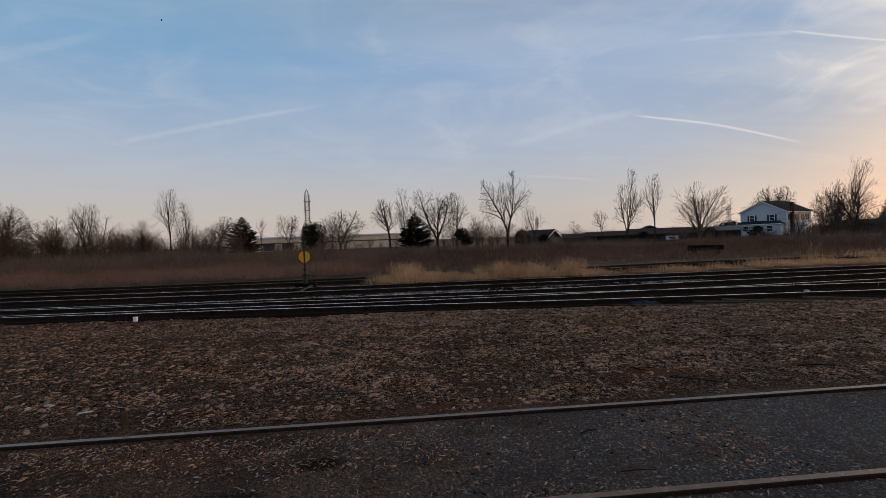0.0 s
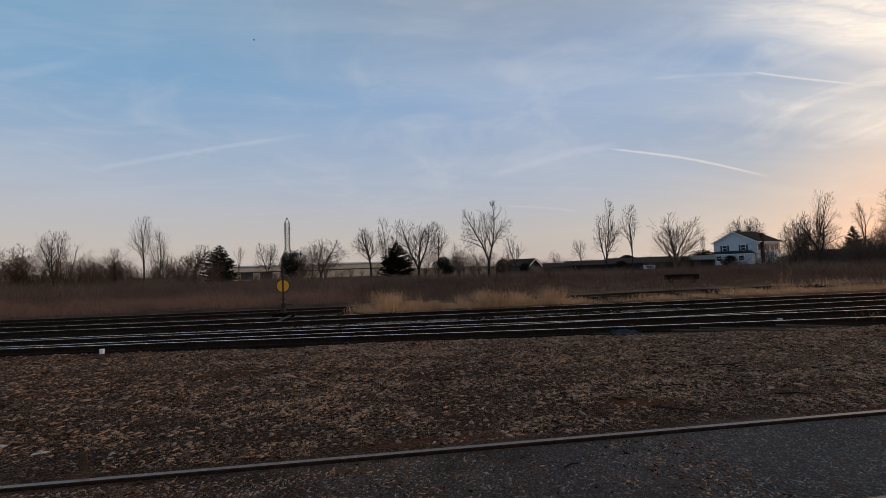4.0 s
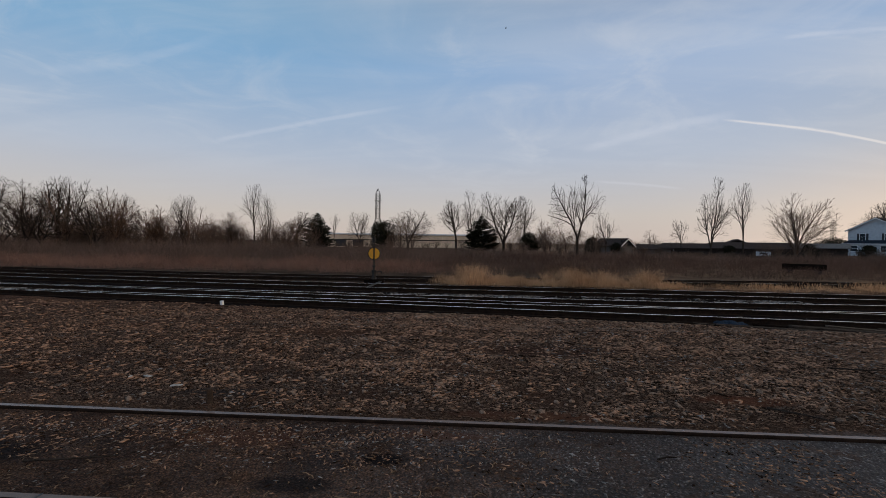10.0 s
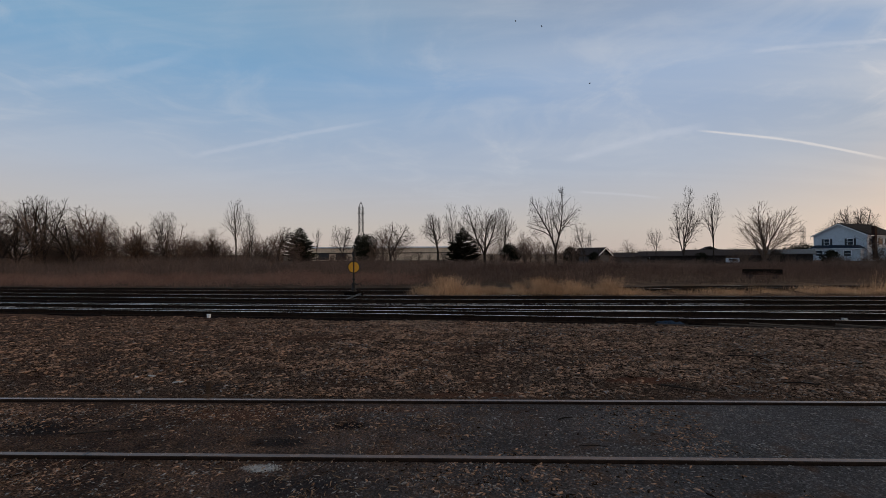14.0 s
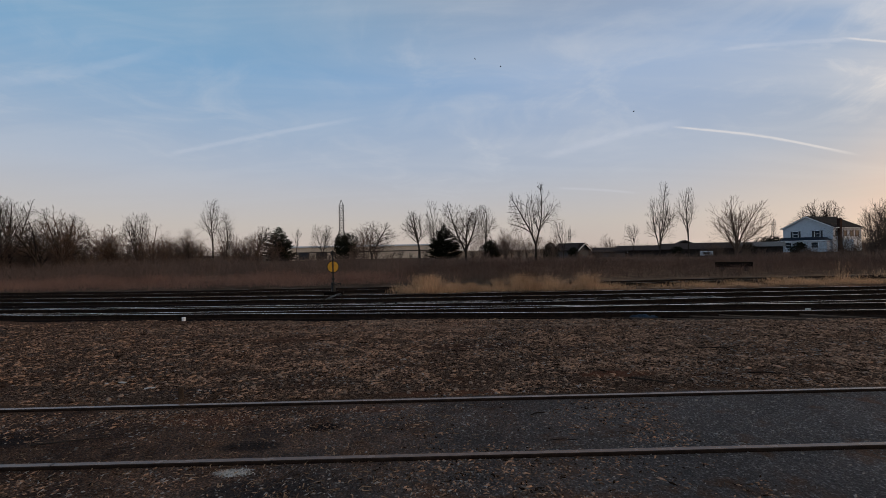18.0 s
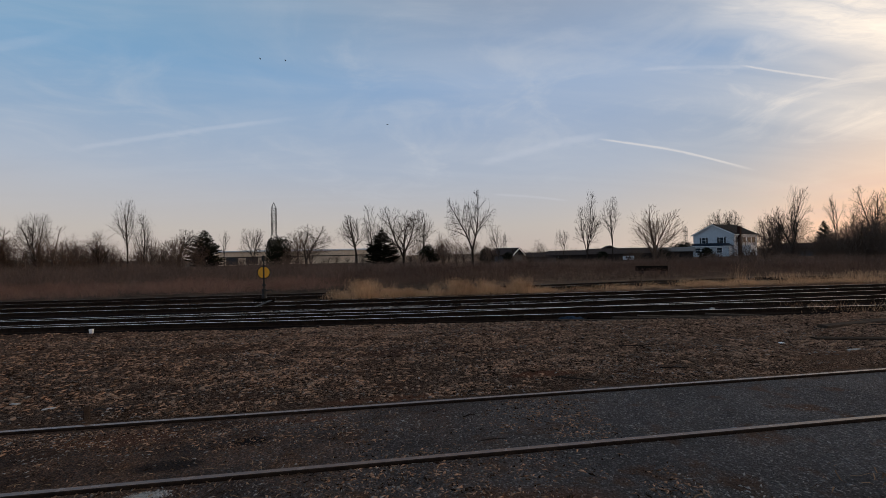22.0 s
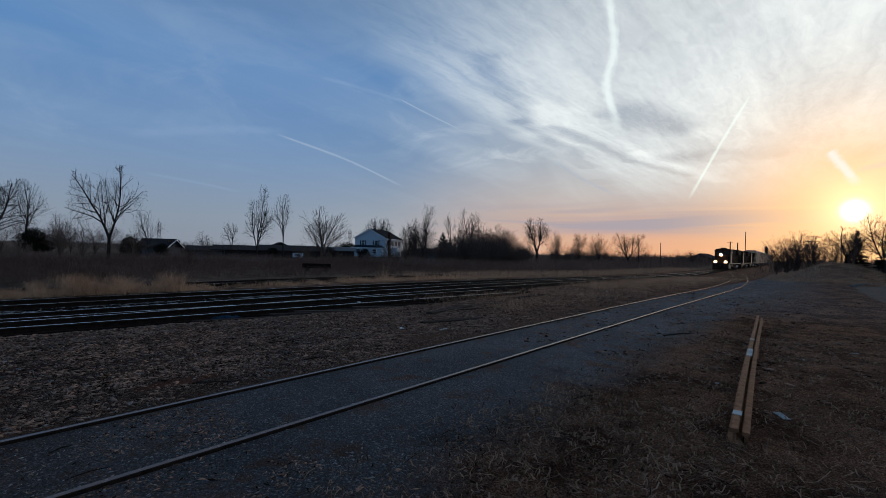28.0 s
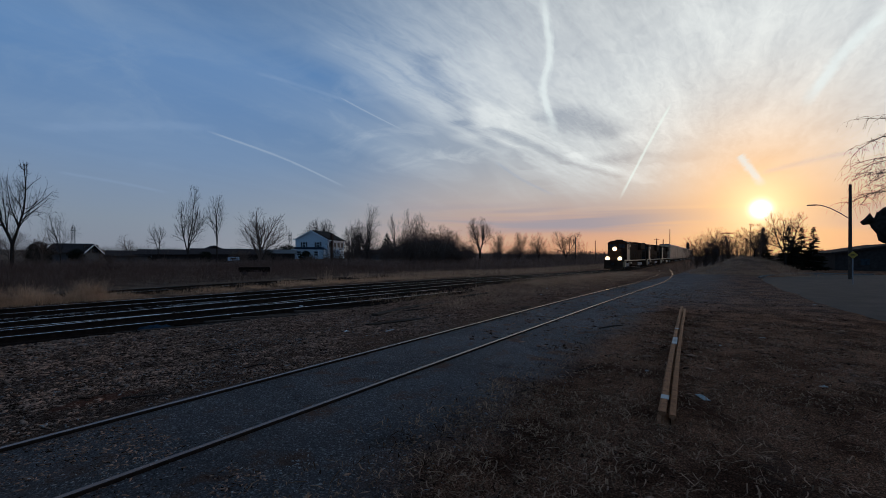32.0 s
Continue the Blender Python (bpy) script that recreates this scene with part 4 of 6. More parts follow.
def blades(name, places, heights, widths, material, label, category, lean=0.25, seed=1, sprigs=0, spread=0.35):
    """Thin upright stems, in one object."""
    rng = np.random.default_rng(seed)
    n = len(places)
    a = rng.uniform(0, 2 * np.pi, n)
    side = np.stack([np.cos(a), np.sin(a), 0 * a], 1) * widths[:, None] / 2
    off = np.stack([rng.normal(0, lean, n), rng.normal(0, lean, n), np.ones(n)], 1) * heights[:, None]
    vs, fs = [np.stack([places - side, places + side, places + off], 1).reshape(-1, 3)], [np.arange(n * 3).reshape(-1, 3)]
    for _ in range(sprigs):
        f = rng.uniform(0.3, 0.85, n)[:, None]
        root = places + off * f
        b = rng.uniform(0, 2 * np.pi, n)
        tip = root + np.stack([np.cos(b) * spread, np.sin(b) * spread, rng.uniform(0.3, 0.8, n)], 1) * (heights * rng.uniform(0.25, 0.5, n))[:, None]
        base = sum(len(v) for v in vs)
        vs.append(np.stack([root - side * 0.7, root + side * 0.7, tip], 1).reshape(-1, 3))
        fs.append(np.arange(n * 3).reshape(-1, 3) + base)
    return tagged(part(name, arrays(name, np.concatenate(vs), np.concatenate(fs)), material), label, category, kind="stuff")


LIE = np.vectorize(lie)
SOIL = np.vectorize(soil)


def field(n, x0, x1, y0, y1, seed, clump=0.0):
    rng = np.random.default_rng(seed)
    x, y = rng.uniform(x0, x1, n), rng.uniform(y0, y1, n)
    if clump:
        c = rng.integers(0, max(n // 14, 1), n)
        x, y = x[c] + rng.normal(0, clump, n), y[c] + rng.normal(0, clump, n)
    return np.stack([x, y, LIE(x, y) - 0.06], 1), rng


def make_brush():
    p, r = field(56000, -95, -2, 25.5, 35, 1, 0.5)
    blades("brush", p, r.uniform(0.25, 0.85, len(p)) * (0.85 + 0.35 * np.sin(p[:, 0] * 0.7 + np.sin(p[:, 1])) * np.cos(p[:, 0] * 0.23)), r.uniform(0.004, 0.012, len(p)), BRUSH, "reddish-brown dead brush beyond the tracks", "brush", 0.5, 1, 3, 0.8)
    p, r = field(34000, -110, -2, 35, 56, 12, 0.6)
    blades("brush", p, r.uniform(0.8, 1.75, len(p)) * (0.9 + 0.25 * np.sin(p[:, 0] * 0.43 + 1.3 * np.sin(p[:, 1] * 0.5))), r.uniform(0.010, 0.028, len(p)), DARK_BRUSH, "dark scrub between the brush and the trees", "brush", 0.4, 12, 3, 0.6)
    p, r = field(26000, -110, 62, 50, 78, 2, 0.45)
    blades("brush", p, r.uniform(0.9, 2.1, len(p)) * np.where(np.arctan2(p[:, 1], p[:, 0]) < 1.45, 0.5, np.where(np.abs(np.arctan2(p[:, 1], p[:, 0]) - 1.72) < 0.24, 0.55, 1.0)), r.uniform(0.012, 0.035, len(p)), DARK_BRUSH, "dark brown thicket below the bare trees", "brush", 0.35, 2, 3, 0.6)
    p, r = field(30000, -3, 75, 26, 40, 3, 0.5)
    blades("brush", p, (0.06 + 0.012 * (p[:, 1] - 26)) + r.uniform(0.05, 0.4, len(p)), r.uniform(0.008, 0.022, len(p)), DIM_BRUSH, "low brown brush behind the dry grass", "brush", 0.4, 3, 3, 0.6)
    p, r = field(26000, -3, 80, 40, 58, 13, 0.6)
    blades("brush", p, r.uniform(0.2, 0.85, len(p)) * (0.9 + 0.5 * np.sin(p[:, 0] * 0.37 + 1.7) * np.cos(p[:, 0] * 0.11 + p[:, 1] * 0.2)), r.uniform(0.012, 0.03, len(p)), DIM_BRUSH, "dark scrub before the row of houses", "brush", 0.4, 13, 3, 0.6)
    p, r = field(18000, 40, 150, 24, 62, 4, 0.5)
    blades("brush", p, r.uniform(0.5, 1.6, len(p)), r.uniform(0.02, 0.05, len(p)), DARK_BRUSH, "dark thicket along the main line", "brush", 0.35, 4, 3, 0.6)
    p, r = field(22000, 62, 102, -7, 4.5, 5, 0.6)
    blades("brush", p, r.uniform(0.12, 0.6, len(p)) * (0.75 + 0.6 * np.sin(p[:, 0] * 1.1 + 2 * np.sin(p[:, 1] * 0.9)) * np.cos(p[:, 1] * 1.4 + p[:, 0] * 0.3)), r.uniform(0.012, 0.03, len(p)), DRY_BROWN, "brown brush on the bank below the sunset", "brush", 0.35, 5, 3, 0.6)
    for x0, x1, y0, y1, k in ((150, 400, 27, 90, 9000), (104, 280, -90, 9, 9000)):
        p, r = field(k, x0, x1, y0, y1, 20 + k, 1.6)
        blades("far_scrub", p, r.uniform(1.4, 4.4, len(p)), r.uniform(0.08, 0.18, len(p)), DARK_BRUSH, "dark scrub along the horizon below the sunset", "woods", 0.25, 20, 2)
    for x0, x1, y0, y1, k in ((-170, -52, 84, 150, 9000), (34, 230, 96, 160, 14000)):
        p, r = field(k, x0, x1, y0, y1, 10 + k, 0.9)
        blades("far_woods", p, r.uniform(1.2, 3.6, len(p)), r.uniform(0.03, 0.08, len(p)), DARK_BRUSH, "grey-brown thicket far behind the trees", "woods", 0.22, 10, 2)


def make_grass():
    p, r = field(12000, -1.3, 8.5, 19.9, 21.8, 6, 0.34)
    tall = 0.05 + 0.17 * r.random(len(p)) + 0.80 * np.random.default_rng(61).random(400)[((p[:, 0] + 2) * 3.3).astype(int)] ** 3 * r.random(len(p)) ** 0.7
    blades("dry_grass", p, tall, r.uniform(0.008, 0.019, len(p)), STRAW, "tall pale straw-coloured grass behind the main line", "grass", 0.45, 6, 2)
    p, r = field(9000, 7.0, 36, 19.6, 21.4, 7, 0.35)
    blades("dry_grass", p, (0.08 + 0.28 * np.random.default_rng(62).random(400)[(p[:, 0] * 2.5).astype(int)] ** 3) * r.uniform(0.5, 1.2, len(p)), r.uniform(0.006, 0.016, len(p)), STRAW, "short pale dry grass along the disused siding", "grass", 0.3, 7, 1)
    p, r = field(4200, 16.5, 27, 20.3, 21.8, 71, 0.3)
    blades("dry_grass", p, (0.10 + 0.30 * np.random.default_rng(63).random(400)[(p[:, 0] * 2.2).astype(int)] ** 2) * r.uniform(0.5, 1.2, len(p)), r.uniform(0.006, 0.016, len(p)), STRAW, "pale dry grass in tufts behind the main line", "grass", 0.3, 71, 1)
    for k, (x, y, h) in enumerate(((22.4, 23.8, 1.15), (32.7, 21.0, 0.95), (32.2, 21.4, 0.7), (1.2, 20.9, 0.9), (-0.4, 21.1, 0.75), (5.6, 21.0, 0.8))):
        r = np.random.default_rng(80 + k)
        q = r.normal((x, y), 0.16, (46, 2))
        p = np.column_stack([q, LIE(q[:, 0], q[:, 1]) - 0.1])
        blades("tall_grass_tuft", p, h * r.uniform(0.45, 1.0, 46), r.uniform(0.008, 0.018, 46), DRY_BROWN, "tall tuft of brown dead grass behind the main line", "grass", 0.16, 80 + k, 2, 0.25)
    p, r = field(9000, 27, 62, 9.0, 12.3, 72, 0.4)
    blades("dry_grass", p, r.uniform(0.05, 0.34, len(p)), r.uniform(0.008, 0.020, len(p)), DRY_BROWN, "ragged brown grass before the passing track", "grass", 0.4, 72, 1)
    p, r = field(20000, 13, 66, 7.0, 11.8, 8, 0.45)
    blades("dry_grass", p, r.uniform(0.04, 0.20, len(p)), r.uniform(0.006, 0.016, len(p)), DRY_BROWN, "thin brown dead grass between the tracks", "grass", 0.4, 8, 1)
    p, r = field(14000, 24, 110, 18.4, 26, 9, 0.4)
    blades("dry_grass", p, r.uniform(0.10, 0.50, len(p)), r.uniform(0.015, 0.035, len(p)), DRY_BROWN, "pale dry grass beside the main line", "grass", 0.3, 9, 1)


make_brush()
make_grass()


def strands(name, n, x0, x1, y0, y1, seed, label, reach=0.2, rise=0.05):
    """Loose dead straws lying curled on the ground, in one object."""
    rng = np.random.default_rng(seed)
    c = rng.uniform((x0, y0), (x1, y1), (n // 9, 2))[rng.integers(0, n // 9, n)] + rng.normal(0, 0.24, (n, 2))
    a, l, w, bend = rng.uniform(0, 2 * np.pi, n), 0.03 + reach * rng.random(n) ** 2, rng.uniform(0.0022, 0.0072, n), rng.normal(0, 1.0, n)
    vs = []
    base = SOIL(c[:, 0], c[:, 1])
    for k in range(4):
        f = k / 3
        ang = a + bend * f
        px, py = c[:, 0] + np.cos(ang) * l * f, c[:, 1] + np.sin(ang) * l * f
        z = base + 0.004 + rng.uniform(0.0, rise, n) * np.sin(np.pi * (0.15 + 0.85 * f))
        s = np.stack([-np.sin(ang) * w, np.cos(ang) * w, 0 * w], 1) * (1.0 if k < 3 else 0.3)
        mid = np.stack([px, py, z], 1)
        vs += [mid - s, mid + s]
    v = np.stack(vs, 1).reshape(-1, 3)
    q = np.array([[2 * k, 2 * k + 1, 2 * k + 3, 2 * k + 2] for k in range(3)])
    f = (np.arange(n)[:, None, None] * 8 + q[None]).reshape(-1, 4)
    tagged(part(name, arrays(name, v, f), LITTER), label, "grass", kind="stuff")


strands("dead_straw", 9000, 3.2, 16, -3.4, 2.6, 1, "dead straw and stalks strewn on the bare dirt", 0.26, 0.05)
strands("dead_straw", 3200, 1.8, 7, 0.3, 2.5, 2, "dead straw lying along the gravel's edge", 0.15)
strands("dead_straw", 2200, -6.5, 0.8, 2.2, 5.2, 3, "brown straw and chips between the near rails", 0.08, 0.014)


def stones(name, n, x0, x1, y0, y1, s0, s1, seed, material, label, patchy=0.0, level=None, category="gravel"):
    """Broken stones half sunk in the ground, in one object."""
    rng = np.random.default_rng(seed)
    shape = np.array([(1, 0, 0), (0.1, 1, 0), (-1, 0.1, 0), (0, -1, 0), (0.35, 0.3, 0.9), (-0.4, -0.2, 0.85), (0, 0, -0.8)])
    tris = np.array([(0, 1, 4), (1, 2, 5), (1, 5, 4), (2, 3, 5), (3, 0, 4), (3, 4, 5), (1, 0, 6), (2, 1, 6), (3, 2, 6), (0, 3, 6)])
    x, y = rng.uniform(x0, x1, n), rng.uniform(y0, y1, n)
    if patchy:
        d = np.array([noise.noise((a * 0.55, b * 1.3, seed)) + 0.5 * noise.noise((a * 1.7, b * 3.0, seed + 5.0)) for a, b in zip(x, y)])
        few = np.clip((x + 6.5) / 6.0, 0.3, 1.0) * np.clip((15.0 - x) / 8.0, 0.3, 1.0) if y1 > 11.5 else 1.0
        ok = rng.random(n) < np.clip(0.5 + d / patchy, 0.06, 1.0) * few
        x, y = x[ok], y[ok]
        n = len(x)
    if category == "ash":
        ok = (2 * (x - x0) / (x1 - x0) - 1) ** 2 + (2 * (y - y0) / (y1 - y0) - 1) ** 2 < rng.uniform(0.25, 1.0, n)
        x, y, n = x[ok], y[ok], int(ok.sum())
    size = s0 + (s1 - s0) * rng.random(n) ** 2.2
    jag = shape[None] * (1 + rng.uniform(-0.28, 0.28, (n, len(shape), 1)))
    scale = size[:, None, None] * np.stack([rng.uniform(1.0, 2.3, n), rng.uniform(0.4, 0.8, n), rng.uniform(0.25, 0.55, n)], 1)[:, None]
    v = jag * scale
    tip = rng.normal(0, 0.38, n)[:, None]
    v = np.stack([v[..., 0], v[..., 1] * np.cos(tip) - v[..., 2] * np.sin(tip), v[..., 1] * np.sin(tip) + v[..., 2] * np.cos(tip)], -1)
    a = rng.uniform(0, 2 * np.pi, n)[:, None]
    v = np.stack([v[..., 0] * np.cos(a) - v[..., 1] * np.sin(a), v[..., 0] * np.sin(a) + v[..., 1] * np.cos(a), v[..., 2]], -1)
    v += np.stack([x, y, (SOIL(x, y) if level is None else LIE(x, y) + level) + size * 0.10], 1)[:, None]
    f = (np.arange(n)[:, None, None] * len(shape) + tris[None]).reshape(-1, 3)
    tagged(part(name, arrays(name, v.reshape(-1, 3), f), material), label, category, kind="stuff")


stones("loose_stones", 115000, -9, 12, 5.6, 11.9, 0.009, 0.030, 1, STONE, "loose brown ballast stones spread between the tracks", 0.24)
stones("loose_stones", 34000, -22, 26, 6.5, 13.0, 0.014, 0.042, 2, STONE, "brown ballast stones along the yard tracks")
stones("loose_stones", 16000, -10, 10, 10.4, 12.4, 0.012, 0.040, 23, SINGLE_STONE, "pale brown stones heaped along the ballast's edge", 0.6)
stones("loose_stones", 15000, -8, 12, 5.6, 11.7, 0.008, 0.026, 21, GREY_STONE, "grey chips of stone among the brown ballast", 0.30)
stones("fine_gravel", 16000, -6, 6, 1.9, 5.3, 0.005, 0.017, 22, GREY_STONE, "grey stone chips trodden into the near siding", 0.45)
stones("fine_gravel", 6500, -1, 11, 1.6, 5.3, 0.005, 0.014, 3, GREY_STONE, "fine grey gravel in the near siding")
stones("fine_gravel", 24000, -6, 3, 2.0, 5.3, 0.006, 0.020, 4, STONE, "brown cinders between the near rails", 0.4)
stones("pale_ballast", 9500, -18, 11, 15.8, 17.0, 0.02, 0.05, 5, GREY_STONE, "pale grey ballast between the main and passing tracks", 0.6, -0.128)

stones("ballast_specks", 5000, -24, 30, 12.8, 19.4, 0.018, 0.05, 12, DIM_STONE, "dull ballast stones between the yard rails", 0.45, -0.14)
stones("clods", 13000, 9, 30, -3.2, 11.0, 0.014, 0.055, 9, STONE, "scattered brown clods and stones on the dry ground", 0.5)
stones("bark_chips", 14000, 2.6, 14, -3.2, 2.4, 0.006, 0.026, 6, STONE, "brown chips and clods on the bare dirt", 0.5)
stones("ash_spill", 620, -1.52, -1.14, 3.66, 3.82, 0.004, 0.013, 8, CONCRETE, "small spill of pale ash beside the near rail", 0.6, None, "ash")


def make_single_stones():
    """The larger stones nearest the near rail, each on its own."""
    rng = random.Random(17)
    shapes = []
    for k in range(7):
        bm = bmesh.new()
        bmesh.ops.create_icosphere(bm, subdivisions=1, radius=1.0)
        for v in bm.verts:
            v.co *= 1 + 0.38 * noise.noise(v.co * 1.7 + Vector((k * 3.0, 0, 0)))
        me = bpy.data.meshes.new("stone")
        bm.to_mesh(me)
        bm.free()
        me.materials.append(SINGLE_STONE)
        shapes.append(me)
    ground = bpy.data.objects["ground"]
    for i in range(290):
        x, y = rng.uniform(-4.5, 6.5), 5.75 + 2.6 * rng.random() ** 1.4
        o = part("stone", shapes[rng.randrange(7)], None, ground)
        size = rng.uniform(0.022, 0.045)
        o.matrix_world = Matrix.LocRotScale((x, y, soil(x, y) + size * 0.15), Euler((rng.uniform(-0.4, 0.4), rng.uniform(-0.4, 0.4), rng.uniform(0, 6.28))), (size * rng.uniform(0.9, 1.5), size * rng.uniform(0.6, 1.0), size * rng.uniform(0.4, 0.7)))


make_single_stones()

# ---- things in the yard ----


def make_switch_stand():
    x, y = -4.4, 20.3
    t = thing("switch_stand", (x, y, lie(x, y) - 0.02), "tall switch stand with a round amber target beside the main line", "switch stand")
    part("base", box(box(bmesh.new(), (-0.42, -0.16, -0.1), (0.42, 0.16, 0.06), 0.015), (-0.2, -0.2, 0.05), (0.2, 0.2, 0.09), 0.01), TIE, t, "dark timber footing")
    bm = bmesh.new()
    rod(bm, (0, 0, 0.05), (0, 0, 0.40), 0.11, 0.075, 10)
    rod(bm, (0, 0, 0.38), (0, 0, 0.50), 0.10, 0.10, 10)
    part("gear_case", bm, BLACK_IRON, t, "black cast gear case")
    part("mast_collar", rod(bmesh.new(), (0, 0, 0.62), (0, 0, 0.70), 0.075, 0.075, 10), BLACK_IRON, t)
    bm = bmesh.new()
    rod(bm, (0.02, -0.05, 0.40), (0.34, -0.12, 0.46), 0.018, 0.016, 6)
    rod(bm, (0.34, -0.12, 0.46), (0.38, -0.13, 0.36), 0.026, 0.02, 6)
    part("lever", bm, BLACK_IRON, t)
    part("mast", rod(bmesh.new(), (0, 0, 0.45), (0, 0, 1.80), 0.036, 0.03, 8), BLACK_IRON, t)
    disc = part("target_disc", rod(bmesh.new(), (0, 0.006, 1.22), (0, -0.006, 1.22), 0.265, 0.265, 28), YELLOW, t, "round amber enamel disc")
    part("disc_rim", ring_mesh(0.265, 0.022, (0, 0, 1.22)), BLACK_IRON, disc, "dark rim")
    part("disc_bar", box(bmesh.new(), (-0.032, -0.03, 0.96), (0.032, 0.0, 1.52), 0.006), BLACK_IRON, disc, "dark upright bar across the disc")
    bm = bmesh.new()
    rod(bm, (0, 0, 1.74), (0, 0, 1.95), 0.085, 0.07, 10)
    rod(bm, (0, 0, 1.96), (0, 0, 2.0), 0.03, 0.01, 8)
    part("lamp_case", bm, BLACK_IRON, t)
    bm = bmesh.new()
    for s in (0.28, 0.36):
        rod(bm, (s, -2.4, 0.0), (s, 0.5, 0.0), 0.022, 0.022, 6)
    part("throw_rod", bm, BLACK_IRON, t)


def ring_mesh(radius, thick, at, n=28):
    """A ring in the plane of x and z."""
    verts, faces = [], []
    for i in range(n):
        a = 2 * math.pi * i / n
        for k in range(4):
            c = math.pi / 4 + k * math.pi / 2
            r = radius + thick * math.cos(c)
            verts.append((at[0] + r * math.cos(a), at[1] + thick * math.sin(c), at[2] + r * math.sin(a)))
    for i in range(n):
        for k in range(4):
            j = (i + 1) % n
            faces.append((i * 4 + k, j * 4 + k, j * 4 + (k + 1) % 4, i * 4 + (k + 1) % 4))
    return raw("ring", verts, faces)


make_switch_stand()


def make_spare_rails():
    """Two old rails lying side by side in the dirt, a joint bar across them."""
    a, b = Vector((6.15, 0.33, 0)), Vector((17.6, 1.17, 0))
    line = [(0, 0.0), (5, 0.02), (11.5, 0.0)]
    turn = math.atan2(b.y - a.y, b.x - a.x)
    for off, lift, back in ((-0.015, 0.125, 0.0), (-0.112, 0.075, 0.09)):
        t = thing("spare_rail", (a.x, a.y, 0), "old rust-brown rail lying on the bare dirt", "rail", "spare rails on the dirt", turn=turn)
        verts, faces, k, n = [], [], len(PROFILE), 24
        for i in range(n):
            x = back + (11.5 - back) * i / (n - 1)
            g = lie(a.x + x, 1.0)
            verts += [(x, off + p + 0.015 * math.sin(x * 0.4), g + lift + z - 0.0) for p, z in PROFILE]
        for i in range(n - 1):
            faces += [(i * k + j, i * k + (j + 1) % k, (i + 1) * k + (j + 1) % k, (i + 1) * k + j) for j in range(k)]
        faces += [tuple(range(k))[::-1], tuple(range((n - 1) * k, n * k))]
        part("rail_length", raw("rail_length", verts, faces), SPARE_RAIL, t)
        if off > -0.1:
            for x, w in ((0.5, 0.16), (4.3, 0.75), (6.3, 0.12)):
                g = lie(a.x + x, 1.0)
                part("joint_bar", box(bmesh.new(), (x, off - 0.045, g + 0.115), (x + w, off + 0.045, g + 0.131), 0.004), CONCRETE, t, "pale chalky plate on the rail head")


make_spare_rails()


def crumple(name, length, width, height, seed, nx=14, ny=8):
    """A crumpled sheet with thickness."""
    verts, faces = [], []
    for side in (0, 1):
        for j in range(ny):
            for i in range(nx):
                u, v = i / (nx - 1) - 0.5, j / (ny - 1) - 0.5
                edge = max(0.0, 1 - (abs(u) * 2) ** 3) * max(0.0, 1 - (abs(v) * 2) ** 3)
                z = height * (0.25 + 0.75 * edge) * (0.6 + 0.8 * noise.noise((u * 6 + seed, v * 4, seed))) + 0.004
                verts.append((u * length * (1 + 0.1 * noise.noise((v * 5, seed, 0))), v * width * (1 + 0.2 * noise.noise((u * 5, 0, seed))), max(z, 0.006) if side == 0 else 0.0))
    m = nx * ny
    for j in range(ny - 1):
        for i in range(nx - 1):
            a = j * nx + i
            faces += [(a, a + 1, a + nx + 1, a + nx), (m + a, m + a + nx, m + a + nx + 1, m + a + 1)]
    rim = [j * nx + i for i, j in [(i, 0) for i in range(nx)] + [(nx - 1, j) for j in range(1, ny)] + [(i, ny - 1) for i in range(nx - 2, -1, -1)] + [(0, j) for j in range(ny - 2, 0, -1)]]
    for p, q in zip(rim, rim[1:] + rim[:1]):
        faces.append((p, m + p, m + q, q))
    return raw(name, verts, faces)


def lay(name, me, material, x, y, z, turn, label, category, group=""):
    o = tagged(part(name, me, material), label, category, group)
    o.matrix_world = Matrix.Translation((x, y, z)) @ Matrix.Rotation(turn, 4, "Z")
    return o


lay("tarpaulin", crumple("tarpaulin", 0.72, 0.5, 0.12, 3.0), TARP, 6.15, 12.3, lie(6.15, 12.3) - 0.15, -0.1, "crumpled blue tarpaulin on the ties beside the track", "tarpaulin")
lay("wood_stake", box(bmesh.new(), (-0.03, -0.02, -0.05), (0.03, 0.02, 0.15), 0.006), OLD_TIE, -2.92, 5.72, soil(-2.92, 5.72) + 0.01, 0.4, "short grey wooden stake beside the near rail", "stake")
lay("paper_scrap", crumple("paper_scrap", 0.24, 0.08, 0.03, 8.0, 8, 5), CONCRETE, 7.55, 0.0, soil(7.55, 0.0) + 0.003, 0.5, "scrap of white paper on the bare dirt", "paper scrap")
lay("paper_scrap", crumple("paper_scrap", 0.12, 0.08, 0.03, 9.0, 6, 4), TRIM, 8.35, 7.5, soil(8.35, 7.5) + 0.003, 0.2, "scrap of white paper on the brown stones", "paper scrap")
lay("paper_scrap", crumple("paper_scrap", 0.30, 0.05, 0.02, 10.0, 8, 4), CONCRETE, 8.9, 6.6, soil(8.9, 6.6) + 0.003, 0.1, "strip of pale card on the brown stones", "paper scrap")
